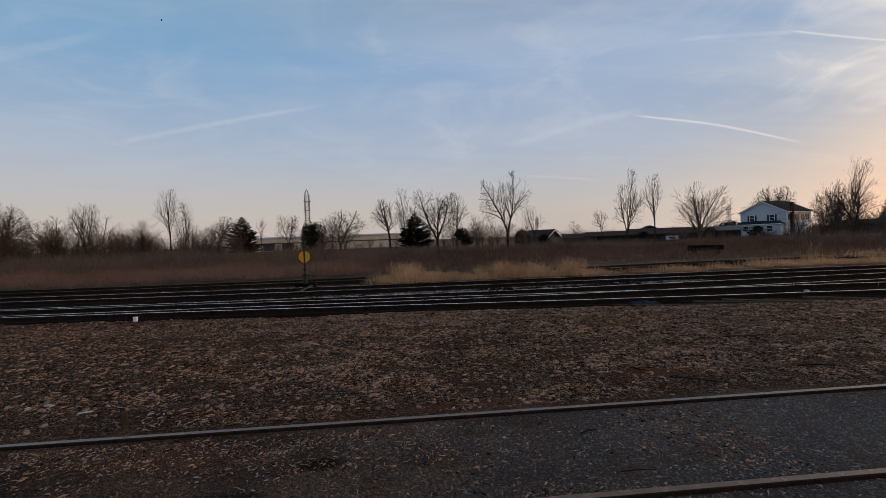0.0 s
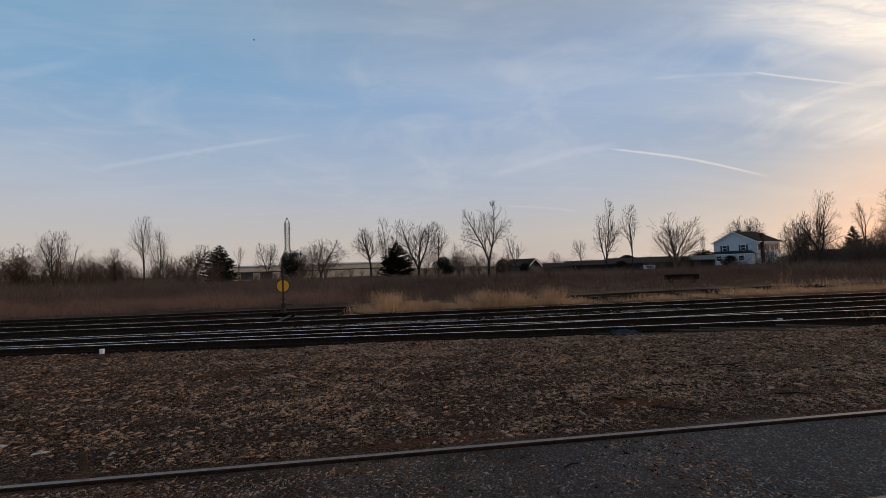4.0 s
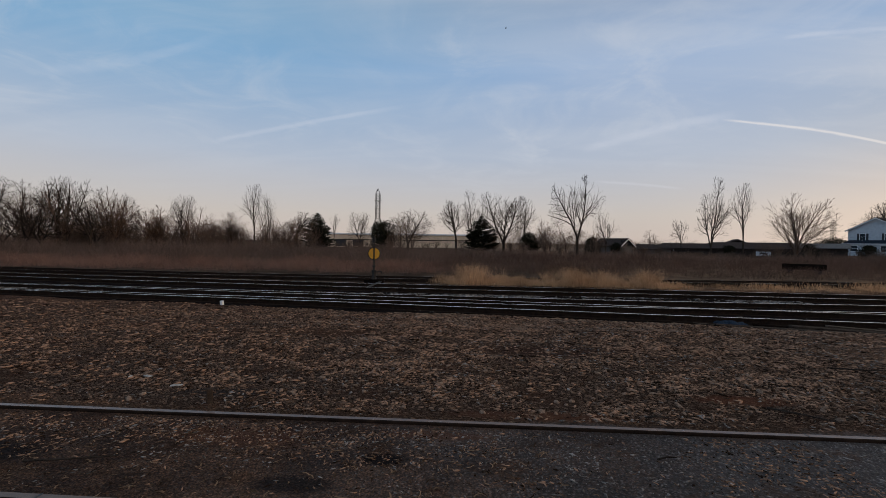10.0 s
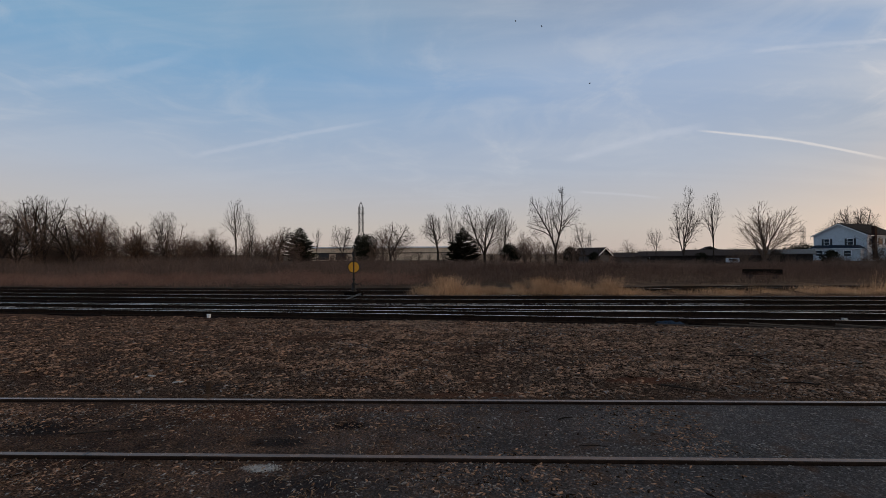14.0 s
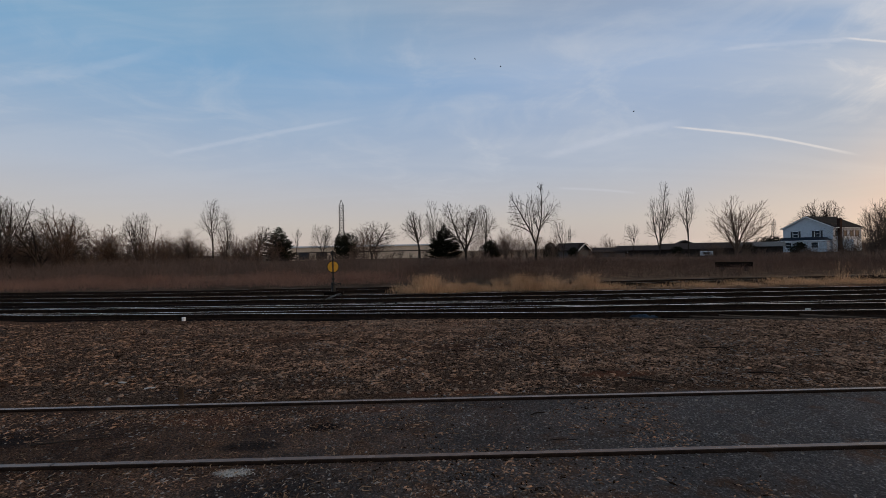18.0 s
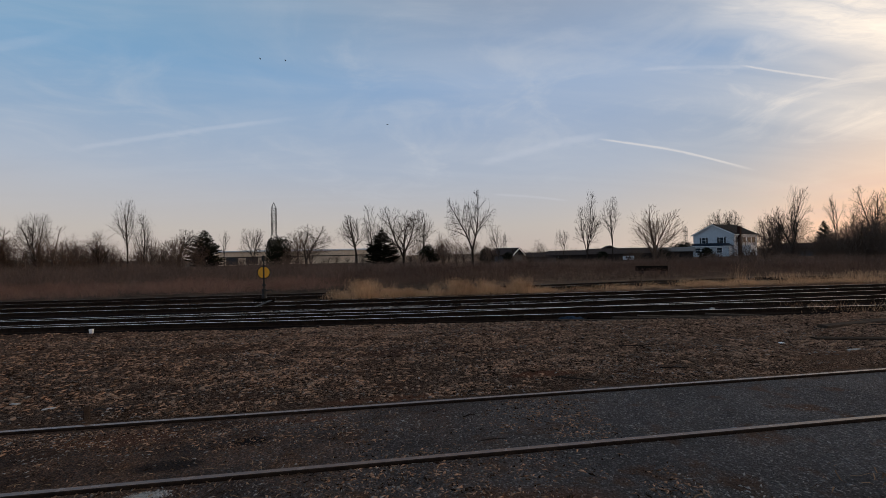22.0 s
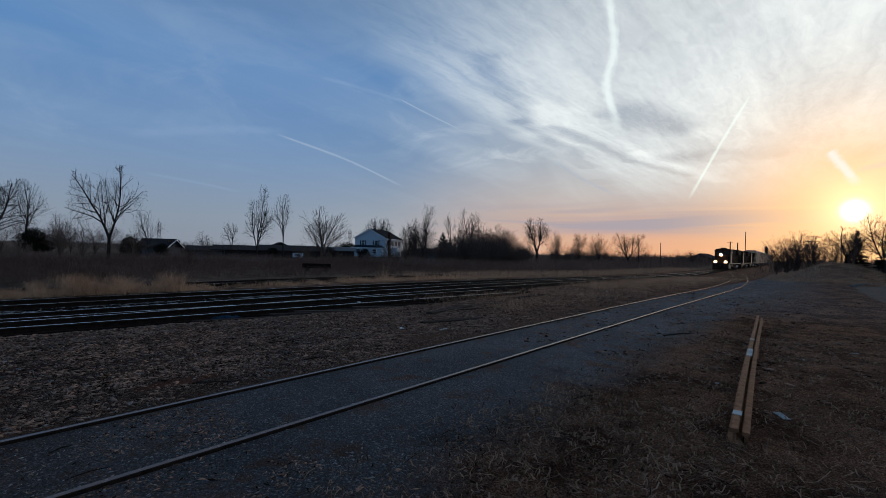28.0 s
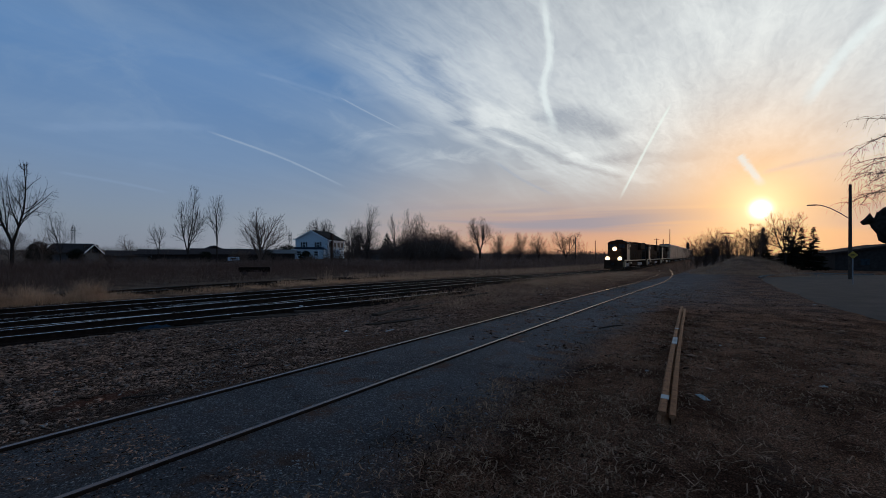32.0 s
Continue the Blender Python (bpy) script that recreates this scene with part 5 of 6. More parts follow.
for i, (x, y) in enumerate([(11.9, -0.1), (29.6, -1.1), (36, -4.4), (9.2, -1.45), (-4.3, 6.6), (-3.7, 6.3), (31.5, 2.0), (13.4, -0.9)]):
    lay("paper_scrap", crumple("paper_scrap", 0.10 + 0.02 * (i % 3), 0.05, 0.02, 11.0 + i, 6, 4), CONCRETE, x, y, soil(x, y) + 0.004, i * 0.7, "small scrap of white litter on the ground", "paper scrap", "litter scraps")

bm = box(bmesh.new(), (-0.045, -0.04, -0.1), (0.045, 0.04, 0.05), 0.012)
box(bm, (-0.055, -0.045, 0.042), (0.055, 0.045, 0.06), 0.008)
lay("marker_block", bm, TRIM, -7.35, 13.5, -0.1, 0.05, "small white marker block at the ballast's edge", "marker block")
bm = box(bmesh.new(), (-0.055, -0.05, -0.05), (0.055, 0.05, 0.10), 0.012)
lay("marker_block", bm, CONCRETE, 10.9, 12.35, -0.12, 0.0, "pale block lying between the stub track's rails", "marker block")


def make_stick(x0, y0, x1, y1, r, label):
    """A thin broken stick lying on the ground, slightly bent."""
    bm = bmesh.new()
    mx, my = (x0 + x1) / 2 + 0.04 * (y1 - y0), (y0 + y1) / 2 - 0.04 * (x1 - x0)
    a, m, b = [(x, y, soil(x, y) + 0.012 + h) for x, y, h in ((x0, y0, 0), (mx, my, 0.02), (x1, y1, 0.012))]
    rod(bm, a, m, r, r * 0.9, 5)
    rod(bm, m, b, r * 0.9, r * 0.5, 5)
    tagged(part("stick", bm, BARK), label, "stick", "sticks on the ground")


for row in ((3.15, 6.16, 3.6, 5.78, 0.011), (1.70, 5.76, 1.9, 5.75, 0.010), (-0.9, 3.56, -0.72, 3.87, 0.006), (1.5, 4.2, 1.75, 4.16, 0.005), (1.45, 4.85, 1.62, 4.88, 0.008), (12.4, 2.55, 13.4, 2.1, 0.02),
            (11.9, 8.6, 13.5, 8.3, 0.02), (4.9, 6.3, 5.3, 6.15, 0.01), (-3.6, 4.35, -2.9, 4.45, 0.01), (6.2, 2.1, 6.6, 1.9, 0.008), (7.9, 1.8, 8.6, 1.55, 0.01), (5.1, 7.9, 5.8, 7.75, 0.012)):
    make_stick(*row, "thin dark broken stick lying on the ground")
for x, y, s in ((8.63, 0.85, 0.05), (23.4, -3.0, 0.12), (27.1, 3.5, 0.13), (36.8, 1.9, 0.15), (31.1, 2.5, 0.16), (1.12, 6.68, 0.04), (-4.5, 6.55, 0.06), (4.4, 4.5, 0.025), (20.5, 7.2, 0.10), (24.5, 8.4, 0.14), (-9.5, 22.0, 0.16), (-8.9, 22.2, 0.12), (-12.6, 22.1, 0.12), (-15.0, 22.3, 0.14)):
    bm = bmesh.new()
    bmesh.ops.create_icosphere(bm, subdivisions=1, radius=s * 0.55, matrix=Matrix.Diagonal((1.2, 0.8, 0.6, 1)))
    lay("white_stone", bm, CONCRETE, x, y, soil(x, y) + 0.01, x * 1.7, "small whitish stone on the dark gravel", "stone", "white stones")


def make_rail_joint(x, y):
    """Two bolted joint bars on a rail, with the gap between the rail ends."""
    t = thing("rail_joint", (x, y, lie(x, y)), "rusty bolted joint in the near siding's rail", "rail joint", "rail joints")
    part("rail_gap", box(bmesh.new(), (-0.006, -0.037, -0.03), (0.006, 0.037, 0.0015)), BLACK_IRON, t, "dark gap between rail ends")
    for s in (-1, 1):
        bar = part("joint_bar", box(bmesh.new(), (-0.3, s * 0.03 - 0.014, -0.10), (0.3, s * 0.03 + 0.014, -0.036), 0.006), RAIL_SIDE, t)
        for k in (-0.22, -0.08, 0.08, 0.22):
            part("bolt", rod(bmesh.new(), (k, s * 0.04, -0.068), (k, s * 0.065, -0.068), 0.016, 0.016, 6), RAIL_SIDE, bar)


for x, y in ((3.02, 5.4025), (-8.9, 5.4025), (14.9, 5.41), (-3.0, 3.8975), (8.9, 3.8975), (20.8, 3.90)):
    make_rail_joint(x, y)


def make_scrap_ties():
    rng = random.Random(5)
    for i in range(11):
        x = 5.6 + 0.68 * i + rng.uniform(-0.15, 0.15)
        y = ease(EDGE_LINE, x) + rng.uniform(-0.05, 0.3)
        lay("scrap_tie", tie_mesh(60 + i), OLD_TIE if i % 3 else TIE, x, y, soil(x, y) + 0.07, 1.12 + rng.uniform(-0.16, 0.16), "splintered old tie lying by the ballast's edge", "tie", "scrap ties")
    for x, y, a in ((10.6, 7.4, 1.3), (13.6, 9.2, 1.45), (18.5, 9.6, 1.6), (12.0, 8.9, 1.7)):
        lay("scrap_tie", tie_mesh(int(x * 7)), OLD_TIE, x, y, soil(x, y) + 0.035, a, "half-buried old tie in the brown stones", "tie", "scrap ties")


make_scrap_ties()


def make_flat_cart():
    t = thing("flat_cart", (24.0, 34.9, lie(24, 36) - 0.22), "dark derelict flat cart with low sides in the brush", "cart", turn=-0.62)
    part("deck", box(bmesh.new(), (-1.25, -0.6, 0.30), (1.25, 0.6, 0.40), 0.02), TIE, t)
    for y in (-0.7, 0.64):
        part("side_board", box(bmesh.new(), (-1.25, y * 0.85, 0.41), (1.25, y * 0.85 + 0.06, 0.70), 0.01), TIE, t)
    for x in (-1.25, 1.19):
        part("end_board", box(bmesh.new(), (x, -0.53, 0.41), (x + 0.06, 0.53, 0.70), 0.01), TIE, t)
    for x in (-0.8, 0.8):
        for y in (-0.52, 0.52):
            part("wheel", rod(bmesh.new(), (x, y - 0.05, 0.2), (x, y + 0.05, 0.2), 0.22, 0.22, 14), BLACK_IRON, t)


make_flat_cart()

# ---- houses, sheds and masts beyond the brush ----


def window_at(parent, x, z, w, h, shutters, y=0.0, wood=None):
    """A framed sash window in the plane y, with shutters."""
    pane = part("window", box(bmesh.new(), (x - w / 2, y - 0.03, z), (x + w / 2, y + 0.02, z + h)), PANE, parent)
    bm = bmesh.new()
    for lo, hi in (((x - w / 2 - 0.09, z - 0.09), (x + w / 2 + 0.09, z)), ((x - w / 2 - 0.09, z + h), (x + w / 2 + 0.09, z + h + 0.09)), ((x - w / 2 - 0.09, z), (x - w / 2, z + h)), ((x + w / 2, z), (x + w / 2 + 0.09, z + h)), ((x - w / 2, z + h / 2 - 0.03), (x + w / 2, z + h / 2 + 0.03))):
        box(bm, (lo[0], y - 0.07, lo[1]), (hi[0], y + 0.01, hi[1]))
    part("window_frame", bm, wood or TRIM, pane, "" if wood else "white sash frame")
    if shutters:
        for s in (-1, 1):
            cx = x + s * (w / 2 + 0.09 + 0.22)
            part("shutter", box(bmesh.new(), (cx - 0.2, y - 0.06, z - 0.06), (cx + 0.2, y + 0.0, z + h + 0.06), 0.01), SHUTTER, pane, "dark shutter")
    return pane


def gable_roof(parent, w, depth, eave, ridge, material, over=0.35, thick=0.14, board=None):
    """Two roof slopes over a gable that faces -y, its ridge running along y."""
    for s in (-1, 1):
        slope = (ridge - eave) / (w / 2)
        out = [(0, ridge), (s * (w / 2 + over), eave - slope * over), (s * (w / 2 + over), eave - slope * over + thick), (0, ridge + thick)]
        part("roof_slope", prism(bmesh.new(), out, -over, depth + over), material, parent, "dark shingled roof slope")
        part("barge_board", prism(bmesh.new(), [(a, b - (0.16 if i < 2 else 0.1)) for i, (a, b) in enumerate(out)], -over - 0.05, -over - 0.003), board or TRIM, parent, "" if board else "white barge board")


def make_white_house():
    t = thing("white_house", (87.0, 102.6, lie(84, 104) + 0.6), "white two-storey house with dark gable roof and shutters", "house", turn=radians(-64))
    w, d, e, r = 9.9, 13.5, 5.4, 8.0
    bm = bmesh.new()
    prism(bm, [(-w / 2, -0.3), (w / 2, -0.3), (w / 2, e), (0, r), (-w / 2, e)], 0, d)
    part("wall", bm, WHITE, t, "white clapboard walls")
    gable_roof(t, w, d, e, r, SHINGLE, 0.4)
    for x in (-2.3, 2.0):
        window_at(t, x, 3.2, 1.0, 1.35, True)
    for k, yy in enumerate((1.7, 5.6, 8.6, 11.3)):
        bm = bmesh.new()
        o = part("window", box(bm, (w / 2 - 0.02, yy - 0.5, 3.2), (w / 2 + 0.03, yy + 0.5, 4.5)), PANE, t)
        for s in (-0.9, 0.55):
            part("shutter", box(bmesh.new(), (w / 2 + 0.005, yy + s, 3.1), (w / 2 + 0.06, yy + s + 0.35, 4.6)), SHUTTER, o, "dark shutter")
    part("chimney", box(bmesh.new(), (w / 2 - 0.1, 2.0, -0.2), (w / 2 + 0.5, 3.0, 7.3), 0.03), CHIMNEY, t, "dark brick chimney up the side wall")
    porch = part("porch", box(bmesh.new(), (-w / 2 + 0.15, -1.7, -0.3), (w / 2 - 0.5, -0.004, 2.35)), WHITE, t, "white closed-in porch")
    part("porch_roof", prism(bmesh.new(), [(-w / 2 - 0.15, 2.36), (w / 2 - 0.2, 2.36), (w / 2 - 1.3, 3.15), (-w / 2 + 1.2, 3.15)], -2.0, -0.004), SLATE, porch, "slate-blue porch roof")
    part("porch_gutter", box(bmesh.new(), (-w / 2 - 0.2, -2.1, 2.24), (w / 2 - 0.15, -2.003, 2.40), 0.02), TRIM, porch, "white gutter")
    for x in (-3.0, -0.6, 2.2):
        window_at(t, x, 0.7, 1.25, 1.2, False, -1.71)
    part("side_awning", box(bmesh.new(), (w / 2 + 0.005, 4.6, -0.2), (w / 2 + 1.9, 8.4, 2.5), 0.1), TRIM, t, "pale side porch")
    part("barge_fascia", box(bmesh.new(), (w / 2 + 0.32, 0, e - 0.35), (w / 2 + 0.4, d, e - 0.2)), TRIM, t)


make_white_house()


def make_trailer(x, y):
    """A small white box trailer parked before the houses."""
    t = thing("box_trailer", (x, y, lie(x, y)), "small white box trailer parked among dead brush", "trailer", turn=radians(-28))
    part("trailer_body", box(bmesh.new(), (-0.9, -0.6, 0.40), (0.9, 0.6, 1.10), 0.06), WHITE, t)
    part("side_window", box(bmesh.new(), (-0.5, -0.62, 0.7), (0.4, -0.602, 0.95), 0.005), PANE, t)
    part("drawbar", box(bmesh.new(), (0.9, -0.05, 0.38), (1.6, 0.05, 0.46), 0.01), BLACK_IRON, t)
    for sy in (-0.72, 0.61):
        part("wheel", rod(bmesh.new(), (-0.1, sy, 0.26), (-0.1, sy + 0.11, 0.26), 0.26, 0.26, 16), BLACK_IRON, t)


def low_house(x, y, turn, w, d, eave, ridge, wall, roof, label, rise=0.0):
    t = thing("house", (x, y, lie(x, y) + rise), label, "house", turn=turn)
    bm = bmesh.new()
    prism(bm, [(-w / 2, -0.3), (w / 2, -0.3), (w / 2, eave), (0, ridge), (-w / 2, eave)], 0, d)
    box(bm, (-w / 2, 0, -1.5), (w / 2, d, -0.3))
    part("wall", bm, wall, t)
    gable_roof(t, w, d, eave, ridge, roof, 0.5, 0.14, BROWN_WALL if wall is BROWN_WALL and "white" not in label else None)
    for k in (-0.25, 0.25):
        window_at(t, k * w, 0.9, 1.2, 1.1, False, 0.0, BROWN_WALL if wall in (BROWN_WALL, GREY_WALL) else None)
    return t


low_house(29.9, 89.6, radians(38), 4.0, 5.4, 1.0, 2.2, GREY_WALL, BROWN_ROOF, "small low grey house with white gable boards and dark roof", 0.65)
low_house(43.3, 101.1, radians(68), 7, 6.4, 1.0, 1.9, GREY_WALL, BROWN_ROOF, "small low house with a dark shingled roof")
low_house(50.8, 97.6, radians(60), 8, 9.6, 1.4, 2.3, BROWN_WALL, BROWN_ROOF, "long low house with a dark shingled roof")
low_house(61.5, 91.5, radians(63), 9, 12.5, 1.6, 2.7, BROWN_WALL, BROWN_ROOF, "long low dark-roofed house behind bare trees")
low_house(56.5, 99.5, radians(-24), 6, 9, 2.0, 3.4, BROWN_WALL, BROWN_ROOF, "dark house gable between two long roofs")
low_house(77, 97.5, radians(54), 8, 11, 1.9, 2.75, BROWN_WALL, GREY_ROOF, "low house with a pale grey roof")
make_trailer(44.8, 72.5)
low_house(113, 96, radians(30), 6, 10, 2.0, 3.2, GREY_WALL, BROWN_ROOF, "grey low house behind bare trees")


def make_shed():
    """The long low works shed beyond the trees."""
    t = thing("works_shed", (-46.5, 139, 0), "long low tan works shed with a flat pale roof edge", "industrial building", turn=radians(2))
    length, panel = 51.8, 3.7
    for i in range(int(length / panel)):
        part("wall_panel", box(bmesh.new(), (i * panel + 0.02, 0, -0.3), ((i + 1) * panel - 0.02, 0.3, 3.7), 0.02), TAN, t, "" if i else "tan metal wall panel")
    part("roof_edge", box(bmesh.new(), (-0.6, -0.5, 3.75), (length + 0.6, 22, 4.2), 0.05), TRIM, t, "pale flat roof edge")
    part("band", box(bmesh.new(), (-0.3, -0.12, 2.0), (length + 0.3, -0.003, 2.3), 0.02), BROWN_WALL, t, "dark band below the roof")
    for x in (3.0, 8.5):
        part("dock_door", box(bmesh.new(), (x, -0.1, 0.0), (x + 3.4, 0.0, 2.3), 0.03), SHUTTER, t, "dark loading door")
    bm = bmesh.new()
    rod(bm, (-2.4, -1.0, -0.2), (-2.4, -1.0, 3.1), 0.35, 0.35, 12)
    rod(bm, (-2.4, -1.0, 3.1), (-0.4, -1.0, 3.4), 0.35, 0.35, 12)
    part("vent_duct", bm, TRIM, t, "white bent duct at the shed's end")


make_shed()


def make_mast(x, y, top, half, body, label):
    """A lattice power mast: four legs, bracing and a pointed head."""
    t = thing("power_mast", (x, y, 0), label, "power mast")
    r = top / 260
    def wide(z):
        k = z / top
        return half * (1 - k / 0.45) + body * (k / 0.45) if k < 0.45 else body * (1.0 if k < 0.9 else (1 - k) / 0.1 + 0.02)
    levels = [top * k for k in (0, 0.16, 0.30, 0.45, 0.54, 0.63, 0.72, 0.81, 0.9, 1.0)]
    corners = [(-1, -1), (1, -1), (1, 1), (-1, 1)]
    for cx, cy in corners:
        bm = bmesh.new()
        for a, b in zip(levels, levels[1:]):
            rod(bm, (cx * wide(a), cy * wide(a), a), (cx * wide(b), cy * wide(b), b), r, r, 4)
        part("leg", bm, BLACK_IRON, t)
    bm = bmesh.new()
    for a, b in zip(levels[:-1], levels[1:-1]):
        for (c, d), (e, f) in zip(corners, corners[1:] + corners[:1]):
            rod(bm, (c * wide(a), d * wide(a), a), (e * wide(b), f * wide(b), b), r * 0.6, r * 0.6, 3)
            rod(bm, (e * wide(a), f * wide(a), a), (c * wide(b), d * wide(b), b), r * 0.6, r * 0.6, 3)
            rod(bm, (c * wide(b), d * wide(b), b), (e * wide(b), f * wide(b), b), r * 0.6, r * 0.6, 3)
    part("bracing", bm, BLACK_IRON, t)
    for k in (0.62, 0.78):
        part("cross_arm", box(bmesh.new(), (-body * 1.9, -0.15, top * k), (body * 1.9, 0.15, top * k + 0.3)), BLACK_IRON, t)


make_mast(-85.0, 393, 49.0, 8.5, 1.75, "tall lattice power mast beyond the trees")
make_mast(222, 289, 18.5, 2.6, 0.9, "small lattice power mast beyond the houses")
make_mast(120, 400, 20, 2.6, 0.9, "distant lattice power mast")


def make_pole(x, y, height, radius, label, arms=0, name="utility_pole"):
    t = thing(name, (x, y, lie(x, y) - 0.1), label, "pole")
    part("shaft", rod(bmesh.new(), (0, 0, 0), (0, 0, height), radius, radius * 0.72, 10), POLE_WOOD, t)
    for k in range(arms):
        part("cross_arm", box(bmesh.new(), (-0.06, -1.1, height - 0.5 - k * 0.9), (0.06, 1.1, height - 0.38 - k * 0.9), 0.01), POLE_WOOD, t)
    return t


lamp_pole = make_pole(59.9, -10.0, 9.6, 0.17, "wooden pole with a curved street lamp arm", 0, "street_lamp")
bm = bmesh.new()
arm = [(0, 0, 6.1), (-0.3, 0.75, 6.7), (-0.55, 1.6, 7.25), (-0.8, 2.3, 7.55), (-1.0, 2.8, 7.6)]
for a, b in zip(arm, arm[1:]):
    rod(bm, a, b, 0.05, 0.045, 8)
part("lamp_arm", bm, STEEL, lamp_pole, "curved steel bracket")
part("lamp_head", box(bmesh.new(), (-1.2, 2.7, 7.52), (-0.9, 3.45, 7.64), 0.04), STEEL, lamp_pole, "flat lamp head")
make_pole(115.6, 34.2, 7.0, 0.16, "wooden utility pole by the main line")
make_pole(219, 28.8, 9.8, 0.28, "distant wooden utility pole", 1)
make_pole(219, 26.2, 9.4, 0.28, "distant wooden utility pole")
make_pole(300, 32.4, 18, 0.24, "distant slender mast against the sunset")
make_pole(112, 1.0, 7.6, 0.07, "wooden utility pole with two arms in the sunset", 2)
make_pole(108, -3.0, 6.6, 0.07, "thin wooden utility pole behind bare trees")
make_pole(-70, 84.5, 6.9, 0.1, "thin pole behind the thicket", 1)
make_pole(150, 38, 7, 0.15, "wooden utility pole beside the main line")


def make_road_sign():
    t = thing("road_sign", (46.1, -7.9, lie(46, -8) - 0.05), "yellow road sign on a post beside the road", "road sign")
    part("post", rod(bmesh.new(), (0, 0, 0), (0, 0, 2.6), 0.035, 0.035, 8), STEEL, t)
    bm = bmesh.new()
    box(bm, (-0.012, -0.21, -0.21), (0.012, 0.21, 0.21), 0.02, Matrix.Translation((-0.05, 0, 2.30)) @ Matrix.Rotation(radians(45), 4, "X"))
    plate = part("plate", bm, FADED_YELLOW, t, "yellow diamond plate")
    part("plate_mark", box(bmesh.new(), (-0.075, -0.12, 2.26), (-0.064, 0.12, 2.34), 0.004), BLACK_IRON, plate, "dark bar on the plate")


make_road_sign()


def make_silo():
    t = thing("silo", (399.5, 30.5, 0), "distant slender dark silo with a pointed cap", "silo")
    part("drum", rod(bmesh.new(), (0, 0, -1), (0, 0, 10.4), 1.05, 1.05, 20), BROWN_WALL, t)
    part("cap", rod(bmesh.new(), (0, 0, 10.4), (0, 0, 12.0), 1.15, 0.4, 20), BROWN_WALL, t)


make_silo()
low_house(222, 37.5, radians(80), 7, 8, 2.9, 4.4, BROWN_WALL, BROWN_ROOF, "distant dark barn beyond the main line")
low_house(104, -23.0, radians(-84), 16, 14, 3.0, 4.5, BROWN_WALL, BROWN_ROOF, "dark garage beside the road")
low_house(98, -34, radians(-85), 9, 16, 2.8, 4.6, BROWN_WALL, BROWN_ROOF, "low dark house beyond the road")


def make_willow():
    """The weeping tree beside the road, with its burred trunk."""
    t = thing("weeping_tree", (29.0, -7.6, lie(29, -7.6) - 0.05), "leafless weeping tree with hanging twigs beside the road", "tree")
    rng = random.Random(9)
    bm = bmesh.new()
    rod(bm, (0, 0, 0), (0.1, 0, 3.2), 0.42, 0.34, 10)
    rod(bm, (0.1, 0, 3.1), (0, 0.3, 5.4), 0.34, 0.2, 9)
    rod(bm, (0, 0.3, 5.3), (0, 0.2, 8.0), 0.2, 0.1, 8)
    part("trunk", bm, BARK, t)
    bm = bmesh.new()
    knots = [((0.3, 0.4, 2.6), 0.5), ((0.8, 1.0, 3.35), 0.62), ((1.1, 1.3, 3.70), 0.50), ((1.15, 1.6, 3.84), 0.33), ((1.2, 1.85, 3.72), 0.19), ((1.22, 2.02, 3.62), 0.09)]
    for (p, r), (q, r2) in zip(knots, knots[1:]):
        rod(bm, p, q, r, r2, 10)
    for p, r in (((1.0, 1.05, 3.05), 0.5), ((0.95, 1.05, 4.0), 0.40), ((0.6, 0.7, 3.5), 0.55), ((1.1, 1.45, 3.66), 0.24), ((0.8, 0.95, 2.85), 0.30), ((0.9, 0.85, 4.25), 0.26)):
        bmesh.ops.create_icosphere(bm, subdivisions=2, radius=r, matrix=Matrix.Translation(p))
    rod(bm, (0.9, 1.05, 3.9), (0.8, 0.95, 4.9), 0.17, 0.10, 8)
    rod(bm, (0.8, 0.95, 4.85), (0.9, 1.1, 5.8), 0.10, 0.05, 7)
    for v in bm.verts:
        v.co += Vector((1, 1, 1)) * 0.05 * noise.noise(v.co * 4.0)
    part("burred_limb", bm, BARK, t, "thick dark burred limb")
    segs = []
    for i in range(48):
        a = rng.uniform(0, 2 * math.pi)
        d = Vector((math.cos(a), math.sin(a), rng.uniform(0.1, 0.7))).normalized()
        p = Vector((0, 0.2, rng.uniform(4.6, 7.8)))
        r = 0.035
        for k in range(6):
            q = p + d * rng.uniform(0.35, 0.5)
            segs.append((p, q, r, r * 0.8, 2))
            if k > 1:
                for _ in range(5):
                    s, e, rr = q.copy(), Vector((rng.gauss(0, 0.6), rng.gauss(0, 0.6), rng.uniform(-0.4, 0.5))), 0.007
                    for _ in range(rng.randrange(3, 7)):
                        u = s + e.normalized() * rng.uniform(0.12, 0.26)
                        segs.append((s, u, rr, rr * 0.8, 3))
                        s, rr = u, rr * 0.8
                        e = e * 0.75 + Vector((rng.gauss(0, 0.12), rng.gauss(0, 0.12), -0.3))
            p, r = q, r * 0.8
            d = (d + Vector((rng.gauss(0, 0.2), rng.gauss(0, 0.2), -0.16))).normalized()
    v, f = tubes(segs, 0.004)
    part("crown", raw("crown", v, f), BARK, t)


make_willow()

# ---- the sky's trails ----


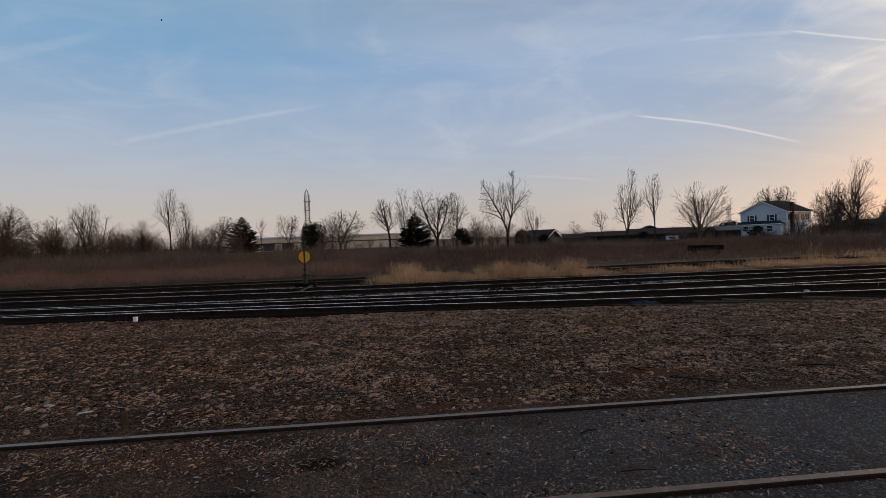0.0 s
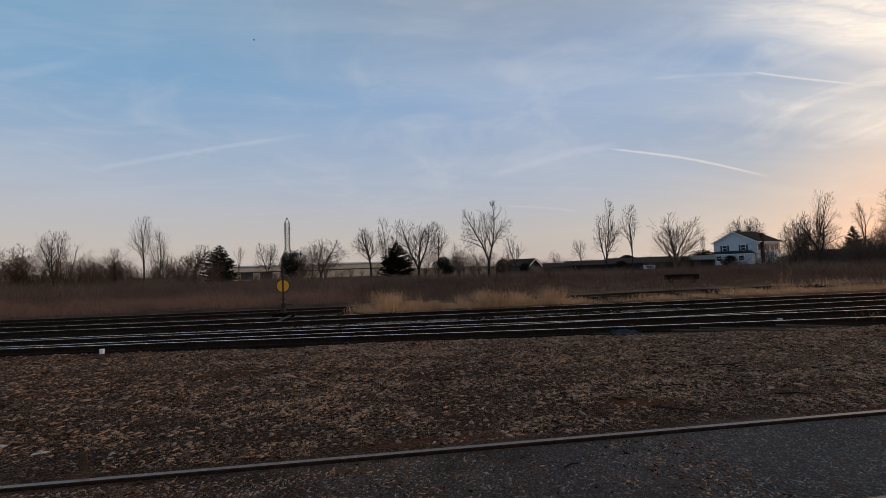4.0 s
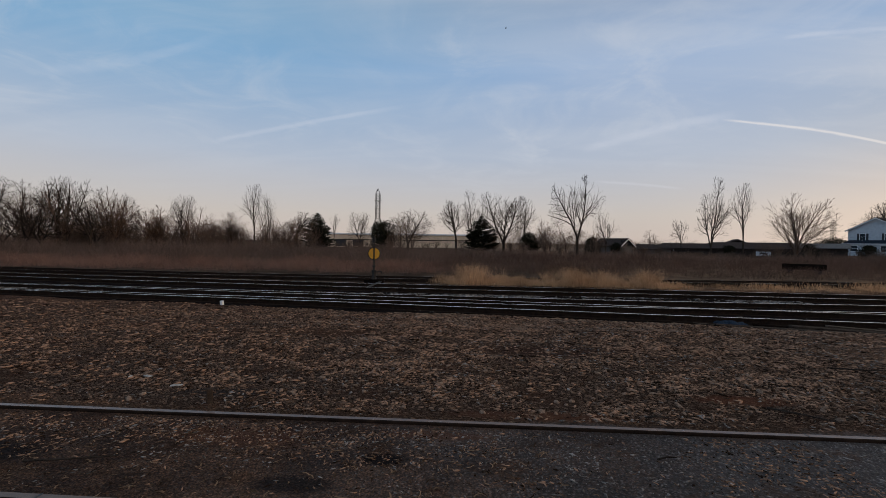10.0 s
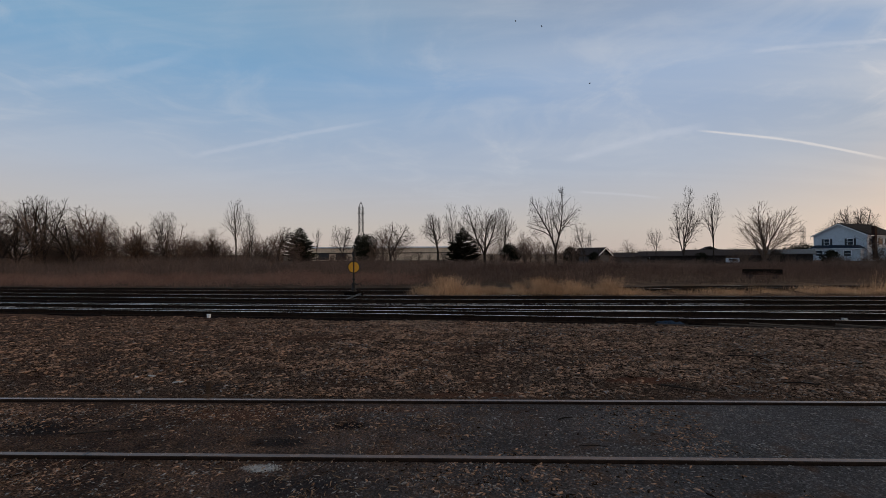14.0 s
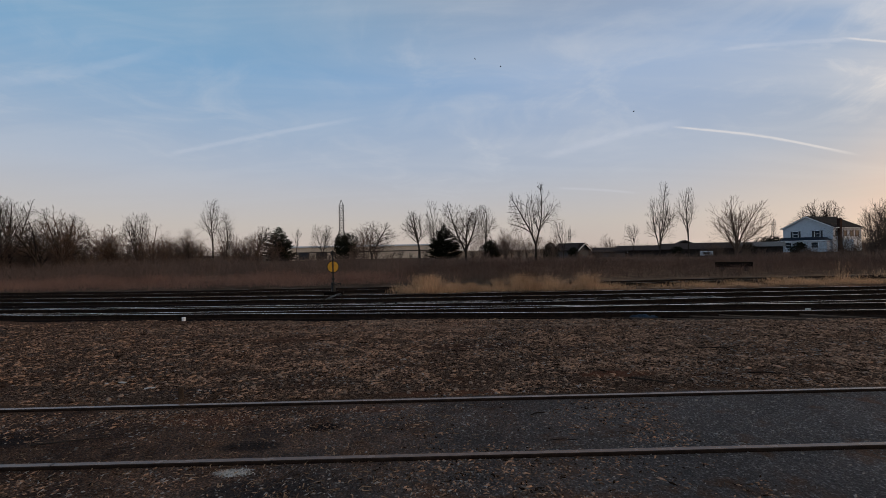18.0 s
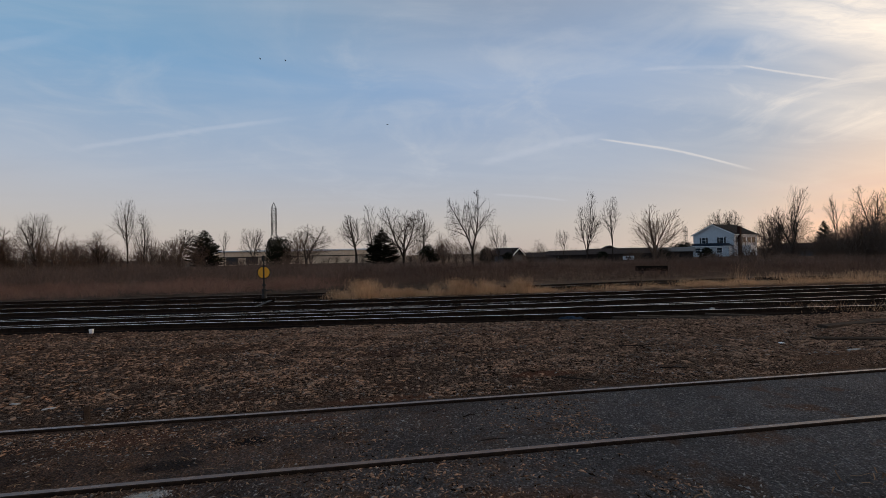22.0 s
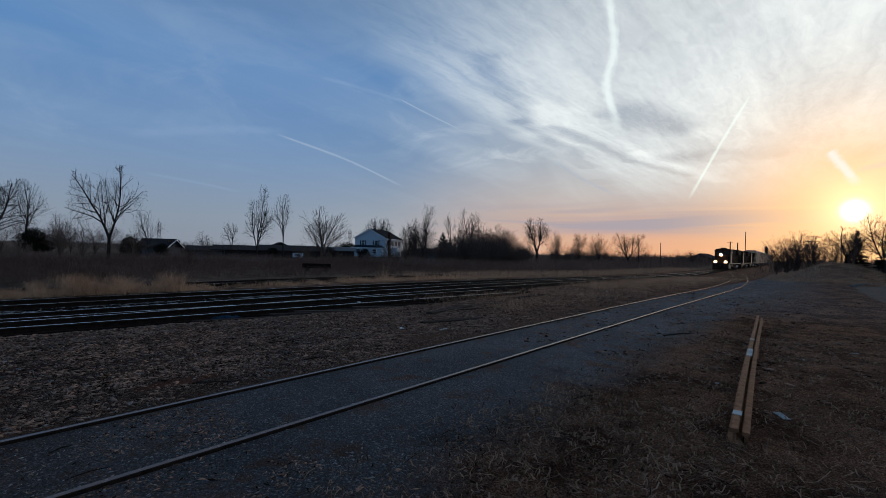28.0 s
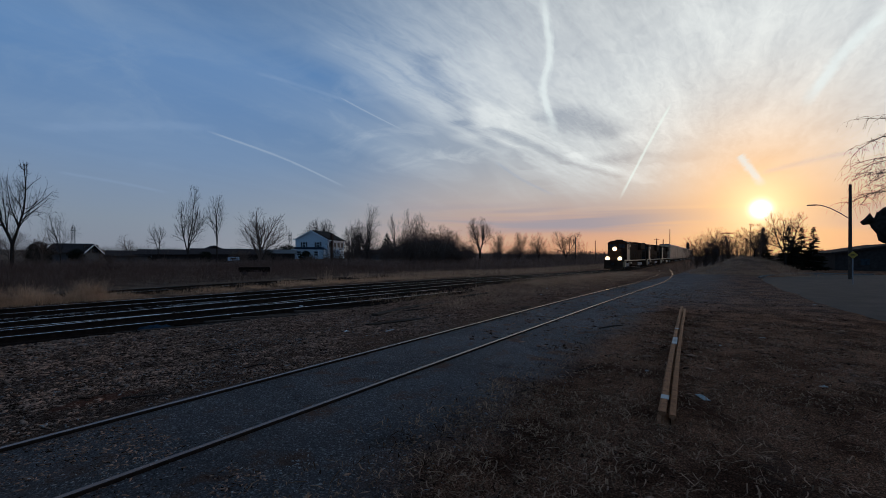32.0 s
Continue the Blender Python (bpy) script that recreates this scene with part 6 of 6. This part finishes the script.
def vapour(name, strength, colour):
    """Thin ice cloud: bright along its middle, ragged and clear at its edges."""
    m = bpy.data.materials.new(name)
    m.use_nodes = True
    n = Nodes(m.node_tree)
    uv = n.add("ShaderNodeUVMap")
    s = n.add("ShaderNodeSeparateXYZ")
    n.link(uv.outputs[0], s.inputs[0])
    along, across = s.outputs[0], s.outputs[1]
    mid = n.math("SUBTRACT", 1.0, n.math("MULTIPLY", n.math("ABSOLUTE", n.math("SUBTRACT", across, 0.5)), 2.0))
    ends = n.math("MULTIPLY", n.span(along, 0.0, 0.18), n.math("SUBTRACT", 1.0, n.span(along, 0.75, 1.0)))
    stretch = n.add("ShaderNodeMapping")
    stretch.inputs["Scale"].default_value = (14, 2.5, 1)
    n.link(uv.outputs[0], stretch.inputs[0])
    rag = n.noise(stretch.outputs[0], 1.0, 4, 0.6, 0.6)
    body = n.span(n.math("ADD", mid, n.math("MULTIPLY", n.math("SUBTRACT", rag, 0.5), 0.9)), 0.1, 0.95)
    fac = n.math("MULTIPLY", n.math("MULTIPLY", body, ends), strength, clamp=True)
    e, c, mx = n.add("ShaderNodeEmission"), n.add("ShaderNodeBsdfTransparent"), n.add("ShaderNodeMixShader")
    e.inputs[0].default_value, e.inputs[1].default_value = (*colour, 1), 1.0
    n.link(fac, mx.inputs[0])
    n.link(c.outputs[0], mx.inputs[1])
    n.link(e.outputs[0], mx.inputs[2])
    n.link(mx.outputs[0], n.add("ShaderNodeOutputMaterial").inputs[0])
    return m


def contrail(points, width, material, label):
    """A trail through (azimuth, elevation) in degrees, some kilometres off; width in degrees."""
    far = 4200.0
    dense = []
    for i in range(25):
        f = i / 24 * (len(points) - 1)
        k = min(int(f), len(points) - 2)
        p0, p1, p2, p3 = (points[min(max(k + d, 0), len(points) - 1)] for d in (-1, 0, 1, 2))
        t = f - k
        dense.append([0.5 * (2 * b + (c - a) * t + (2 * a - 5 * b + 4 * c - d) * t * t + (3 * b - a - 3 * c + d) * t**3) for a, b, c, d in zip(p0, p1, p2, p3)])
    ways = [Vector((math.cos(radians(e)) * math.cos(radians(a)), math.cos(radians(e)) * math.sin(radians(a)), math.sin(radians(e)))) for a, e in dense]
    verts, faces, uvs = [], [], []
    for i, w in enumerate(ways):
        d = (ways[min(i + 1, 24)] - ways[max(i - 1, 0)]).normalized()
        s = d.cross(w).normalized() * far * math.tan(radians(width / 2))
        for k in range(3):
            verts.append(w * far + s * (k - 1))
            uvs.append((i / 24, k / 2))
    for i in range(24):
        for k in range(2):
            faces.append((i * 3 + k, (i + 1) * 3 + k, (i + 1) * 3 + k + 1, i * 3 + k + 1))
    me = raw("contrail", verts, faces)
    layer = me.uv_layers.new(name="along")
    for loop in me.loops:
        layer.data[loop.index].uv = uvs[loop.vertex_index]
    o = tagged(part("contrail", me, material), label, "contrail", kind="structure")
    o.visible_shadow = False
    return o


BRIGHT = vapour("bright_vapour", 0.38, (0.95, 0.88, 0.80))
GOLD = vapour("gold_vapour", 0.65, (2.0, 1.7, 1.15))
FAINT = vapour("faint_vapour", 0.10, (0.66, 0.69, 0.76))
SOFT = vapour("soft_vapour", 0.17, (0.66, 0.69, 0.76))
CREAM = vapour("cream_vapour", 0.62, (1.9, 1.62, 1.18))
contrail([(21.0, 31.5), (20.6, 28.0), (20.0, 25.0), (20.1, 22.8), (20.8, 20.4), (20.3, 18.0), (19.6, 16.2), (19.2, 14.0)], 1.55, CREAM, "broad drifting white contrail near the sunset")
contrail([(6.0, 17.3), (8.7, 12.5), (11.8, 6.4)], 0.5, GOLD, "thin sharp golden contrail above the main line")
contrail([(-12.5, 22.2), (-9.1, 19.3), (-7.6, 17.4), (-5.6, 14.6)], 1.8, CREAM, "broad cream contrail above the sunset")
contrail([(62.0, 13.6), (53.5, 11.3), (45.5, 8.0)], 0.42, BRIGHT, "sharp white contrail above the white house")
contrail([(47, 19.0), (38.5, 15.4)], 0.32, BRIGHT, "short thin contrail in blue sky")
contrail([(27.0, 11.9), (23.3, 9.4), (19.0, 7.2)], 0.7, SOFT, "soft cream contrail low in the sunset")
contrail([(75, 7.6), (70, 7.1), (65, 6.3)], 0.5, SOFT, "faint low contrail above the roofs")
contrail([(122, 10.9), (115.7, 12.9), (108.3, 14.9), (98.5, 17.0)], 0.9, SOFT, "faint ragged contrail above the works shed")
contrail([(137, 15.2), (131, 17.3), (126.5, 19.2), (120, 22.5)], 1.6, FAINT, "broad faint contrail in the blue sky")
contrail([(57, 20.5), (51.6, 19.8), (44.5, 18.2)], 0.7, SOFT, "ragged white contrail high over the houses")
contrail([(77, 11.3), (66.9, 13.4), (60.0, 13.8)], 1.6, SOFT, "broad soft contrail trailing off over the houses")
contrail([(-2.0, 8.6), (-7, 9.6), (-13, 10.2)], 0.9, SOFT, "faint contrail beside the sun")
contrail([(-0.4, 10.8), (-1.0, 9.8), (-2.6, 7.2)], 1.3, CREAM, "short glowing contrail above the sun")

# ---- the train ----


def make_locomotive():
    t = thing("locomotive", (0, 0, 0), "dark six-axle freight locomotive with cream cab sides and lit headlights", "locomotive", "freight train")
    # its nose looks towards -x; rail level is z = 0
    part("frame", box(box(bmesh.new(), (0.6, -1.5, 1.25), (21.6, 1.5, 1.5), 0.04), (0.1, -1.35, 0.5), (0.7, 1.35, 1.5), 0.05), LOCO_DARK, t, "dark frame and pilot")
    nose = bmesh.new()
    prism(nose, [(1.3, 1.5), (3.4, 1.5), (3.4, 3.3), (1.55, 3.15), (1.3, 2.9)], -1.0, 1.0)
    part("nose", nose, LOCO_DARK, t)
    cab = bmesh.new()
    prism(cab, [(3.2, 1.5), (5.9, 1.5), (5.9, 4.15), (5.5, 4.3), (3.6, 4.3), (3.15, 4.1)], -1.5, 1.5)
    cab_ob = part("cab", cab, LOCO_CREAM, t, "cream-sided cab")
    roof = bmesh.new()
    m = Matrix.Rotation(radians(90), 4, "Z")
    prism(roof, [(-1.52, 4.0), (1.52, 4.0), (1.5, 4.25), (1.1, 4.52), (0.5, 4.64), (-0.5, 4.64), (-1.1, 4.52), (-1.5, 4.25)], -6.0, -3.0)
    bmesh.ops.transform(roof, matrix=m, verts=roof.verts)
    part("cab_roof", roof, LOCO_DARK, cab_ob, "rounded dark cab roof")
    part("cab_front", box(bmesh.new(), (3.1, -1.47, 1.55), (3.2, 1.47, 4.2), 0.02), LOCO_DARK, cab_ob, "dark cab front")
    for s in (-1, 1):
        part("windscreen", box(bmesh.new(), (3.06, min(s * 0.2, s * 1.2), 3.45), (3.095, max(s * 0.2, s * 1.2), 4.05), 0.01), PANE, cab_ob)
        part("side_window", box(bmesh.new(), (3.9, s * 1.505 - 0.01, 3.2), (5.1, s * 1.505 + 0.01, 3.95)), PANE, cab_ob)
    part("hood", box(bmesh.new(), (5.9, -0.95, 1.5), (21.3, 0.95, 4.3), 0.12), LOCO_DARK, t, "long dark engine hood")
    part("radiator", box(bmesh.new(), (16.6, -1.45, 3.35), (21.0, 1.45, 4.55), 0.1), LOCO_DARK, t, "flared radiator housing")
    part("dynamic_brake", box(bmesh.new(), (6.4, -1.25, 3.5), (9.2, 1.25, 4.5), 0.1), LOCO_DARK, t)
    part("exhaust", box(bmesh.new(), (12.0, -0.4, 4.3), (13.2, 0.4, 4.7), 0.05), LOCO_DARK, t)
    for s in (-1, 1):
        part("side_stripe", box(bmesh.new(), (0.8, s * 1.503 - 0.008, 1.32), (21.4, s * 1.503 + 0.008, 1.48)), LOCO_CREAM, t, "pale stripe along the frame")
        bm = bmesh.new()
        rod(bm, (6.0, s * 1.42, 2.5), (21.4, s * 1.42, 2.5), 0.03, 0.03, 5)
        for k in range(10):
            rod(bm, (6.0 + k * 1.7, s * 1.42, 1.5), (6.0 + k * 1.7, s * 1.42, 2.5), 0.025, 0.025, 5)
        part("hand_rail", bm, LOCO_DARK, t)
        # lit disc made larger than the lamp, its glare put into the shape
        part("ditch_lamp", rod(bmesh.new(), (0.42, s * 0.92, 1.72), (0.62, s * 0.92, 1.72), 0.32, 0.22, 14), LAMP_GLOW, t, "lit ditch lamp")
        part("side_door", box(bmesh.new(), (5.25, s * 1.505 - 0.01, 1.6), (5.8, s * 1.505 + 0.01, 3.6)), LOCO_DARK, cab_ob, "dark cab door")
        bm = bmesh.new()
        for k in range(8):
            box(bm, (9.5 + k * 0.85, s * 0.955 - 0.012, 1.65), (10.2 + k * 0.85, s * 0.955 + 0.012, 3.3), 0.008)
        part("hood_doors", bm, LOCO_DARK, t, "row of dark hood doors")
        part("step_well", box(bmesh.new(), (1.6, min(s * 1.15, s * 1.48), 0.4), (2.5, max(s * 1.15, s * 1.48), 1.25), 0.03), LOCO_CREAM, t, "cream step well")
        part("air_tank", rod(bmesh.new(), (7.0, s * 1.15, 0.95), (8.1, s * 1.15, 0.95), 0.22, 0.22, 10), LOCO_CREAM, t, "pale air tank")
    for k, x in enumerate((17.4, 18.7, 20.0)):
        part("roof_fan", rod(bmesh.new(), (x, 0, 4.5), (x, 0, 4.72), 0.55, 0.5, 14), LOCO_DARK, t)
    part("cooling_unit", box(bmesh.new(), (4.1, -0.5, 4.55), (5.2, 0.5, 4.82), 0.06), LOCO_DARK, cab_ob)
    part("horn", rod(rod(bmesh.new(), (7.6, 0.3, 4.5), (7.6, 0.3, 4.75), 0.04, 0.04, 6), (7.3, 0.3, 4.78), (7.9, 0.3, 4.78), 0.09, 0.04, 8), BLACK_IRON, t)
    # oversized like the ditch lamps, to hold the headlight's glare
    part("headlight", rod(bmesh.new(), (1.1, 0, 3.25), (1.4, 0, 3.25), 0.33, 0.24, 16), LAMP_GLOW, t, "lit twin headlight")
    part("fuel_tank", box(bmesh.new(), (8.2, -1.3, 0.35), (14.0, 1.3, 1.25), 0.2), LOCO_DARK, t)
    part("coupler", box(bmesh.new(), (-0.5, -0.15, 0.75), (0.2, 0.15, 1.05), 0.04), BLACK_IRON, t)
    part("plough", prism(bmesh.new(), [(0.0, 0.12), (0.35, 0.12), (0.35, 0.75), (0.15, 0.75)], -1.4, 1.4), LOCO_DARK, t)
    for c in (4.6, 17.4):
        truck = part("truck", box(bmesh.new(), (c - 0.35, -0.94, 0.5), (c + 0.35, 0.94, 0.9), 0.04), BLACK_IRON, t)
        for s in (-1, 1):
            part("side_frame", box(bmesh.new(), (c - 2.3, s * 1.05 - 0.1, 0.45), (c + 2.3, s * 1.05 + 0.1, 0.95), 0.05), STEEL, truck, "grey truck side frame")
        for a in (-1.7, 0, 1.7):
            for s in (-1, 1):
                part("wheel", rod(bmesh.new(), (c + a, s * 0.70, 0.52), (c + a, s * 0.83, 0.52), 0.52, 0.50, 18), BLACK_IRON, truck)
    return t


def make_rack_car():
    t = thing("rack_car", (0, 0, 0), "tall pale enclosed freight car with ribbed panels", "freight car", "freight train")
    length = 26.0
    part("underframe", box(bmesh.new(), (0, -1.45, 0.9), (length, 1.45, 1.15), 0.03), LOCO_DARK, t)
    part("car_body", box(bmesh.new(), (0.3, -1.5, 1.15), (length - 0.3, 1.5, 5.3), 0.15), CAR_SIDE, t)
    for s in (-1, 1):
        bm = bmesh.new()
        for k in range(17):
            x = 0.6 + k * 1.55
            box(bm, (x - 0.05, s * 1.505 - 0.012, 1.2), (x + 0.05, s * 1.505 + 0.012, 5.1))
        part("side_ribs", bm, BROWN_WALL, t, "dark upright ribs")
        part("sill_stripe", box(bmesh.new(), (0.2, s * 1.52 - 0.02, 1.0), (length - 0.2, s * 1.52 + 0.02, 1.2)), BROWN_WALL, t)
    part("roof", box(bmesh.new(), (0.2, -1.3, 5.28), (length - 0.2, 1.3, 5.5), 0.1), STEEL, t)
    for c in (3.0, length - 3.0):
        truck = part("truck", box(bmesh.new(), (c - 0.25, -0.94, 0.45), (c + 0.25, 0.94, 0.8), 0.03), BLACK_IRON, t)
        for s in (-1, 1):
            part("side_frame", box(bmesh.new(), (c - 1.3, s * 1.05 - 0.1, 0.4), (c + 1.3, s * 1.05 + 0.1, 0.8), 0.05), STEEL, truck)
        for a in (-0.9, 0.9):
            for s in (-1, 1):
                part("wheel", rod(bmesh.new(), (c + a, s * 0.70, 0.45), (c + a, s * 0.83, 0.45), 0.45, 0.43, 16), BLACK_IRON, truck)
    return t


first = make_locomotive()
second = copy_thing(first, Matrix())
for o in second.children_recursive:
    if o.name.startswith(("headlight", "ditch_lamp")):
        o.data = o.data.copy()
        o.data.materials.clear()
        o.data.materials.append(PANE)
        o["label"] = "unlit lamp"
tagged(second, "dark freight locomotive with cream cab sides, second in the train")
third = copy_thing(second, Matrix())
tagged(third, "dark freight locomotive with cream cab sides, third in the train")
cars = [make_rack_car()]
cars += [copy_thing(cars[0], Matrix()) for _ in range(7)]
TRAIN = [(first, 0.0, 21.6), (second, 22.6, 21.6), (third, 45.2, 21.6)] + [(c, 67.8 + 27.0 * i, 26.0) for i, c in enumerate(cars)]


def make_bird():
    t = thing("bird", (0, 0, 0), "small dark bird flying far off", "bird")
    part("torso", rod(bmesh.new(), (-0.2, 0, 0), (0.22, 0, 0), 0.05, 0.02, 6), BLACK_IRON, t)
    for s in (-1, 1):
        part("wing", prism(bmesh.new(), [(-0.12, 0.0), (0.1, 0.0), (0.1, 0.02), (-0.12, 0.02)], 0.02 * s, 0.5 * s), BLACK_IRON, t)
    return t


bird = make_bird()
flock = [tagged(copy_thing(bird, Matrix()), group="birds far off") for _ in range(2)]
tagged(bird, group="birds far off")


def motions():
    """The train comes in along the main line; a bird crosses the sky."""
    for ob, back, length in TRAIN:
        rows = []
        for k in range(17):
            t = 2.0 * k
            x0 = 73.0 + 9.1 * (32.0 - t) + back
            x1 = x0 + length
            y0, y1 = ease(MAIN_LINE, x0), ease(MAIN_LINE, x1)
            rows.append((t, pose(x0, y0, lie(x0, y0), 0, 0, math.degrees(math.atan2(y1 - y0, length)))))
        walk(ob, rows)
    walk(bird, [(0, pose(-60, 120, 60, 0, 0, 20)), (6, pose(-22, 130, 69, 0, 0, 10)), (19, pose(52, 112, 36, 0, 0, -20)), (23, pose(-20, 118, 36, 0, 0, 160)), (32, pose(-120, 140, 50, 0, 0, 170))])

    a, b = flock
    walk(a, [(0, pose(60, 150, 165, 0, 0, 150)), (20.5, pose(10.3, 119.8, 51.8, 0, 0, 170)), (21.5, pose(-3.7, 119.8, 53.8, 0, 0, 175)), (22, pose(-27.6, 116.5, 52.3, 0, 0, 175)), (24, pose(-49.6, 118, 49, 0, 0, 180)), (32, pose(-110, 140, 55, 0, 0, 200))])
    walk(b, [(0, pose(72, 156, 175, 0, 0, 150)), (20.5, pose(18.0, 124.9, 51.5, 0, 0, 170)), (21.5, pose(4.0, 124.9, 53.5, 0, 0, 175)), (22, pose(-22.6, 122.7, 54.8, 0, 0, 175)), (24, pose(-44.6, 122, 50, 0, 0, 180)), (32, pose(-104, 143, 57, 0, 0, 200))])


motions()
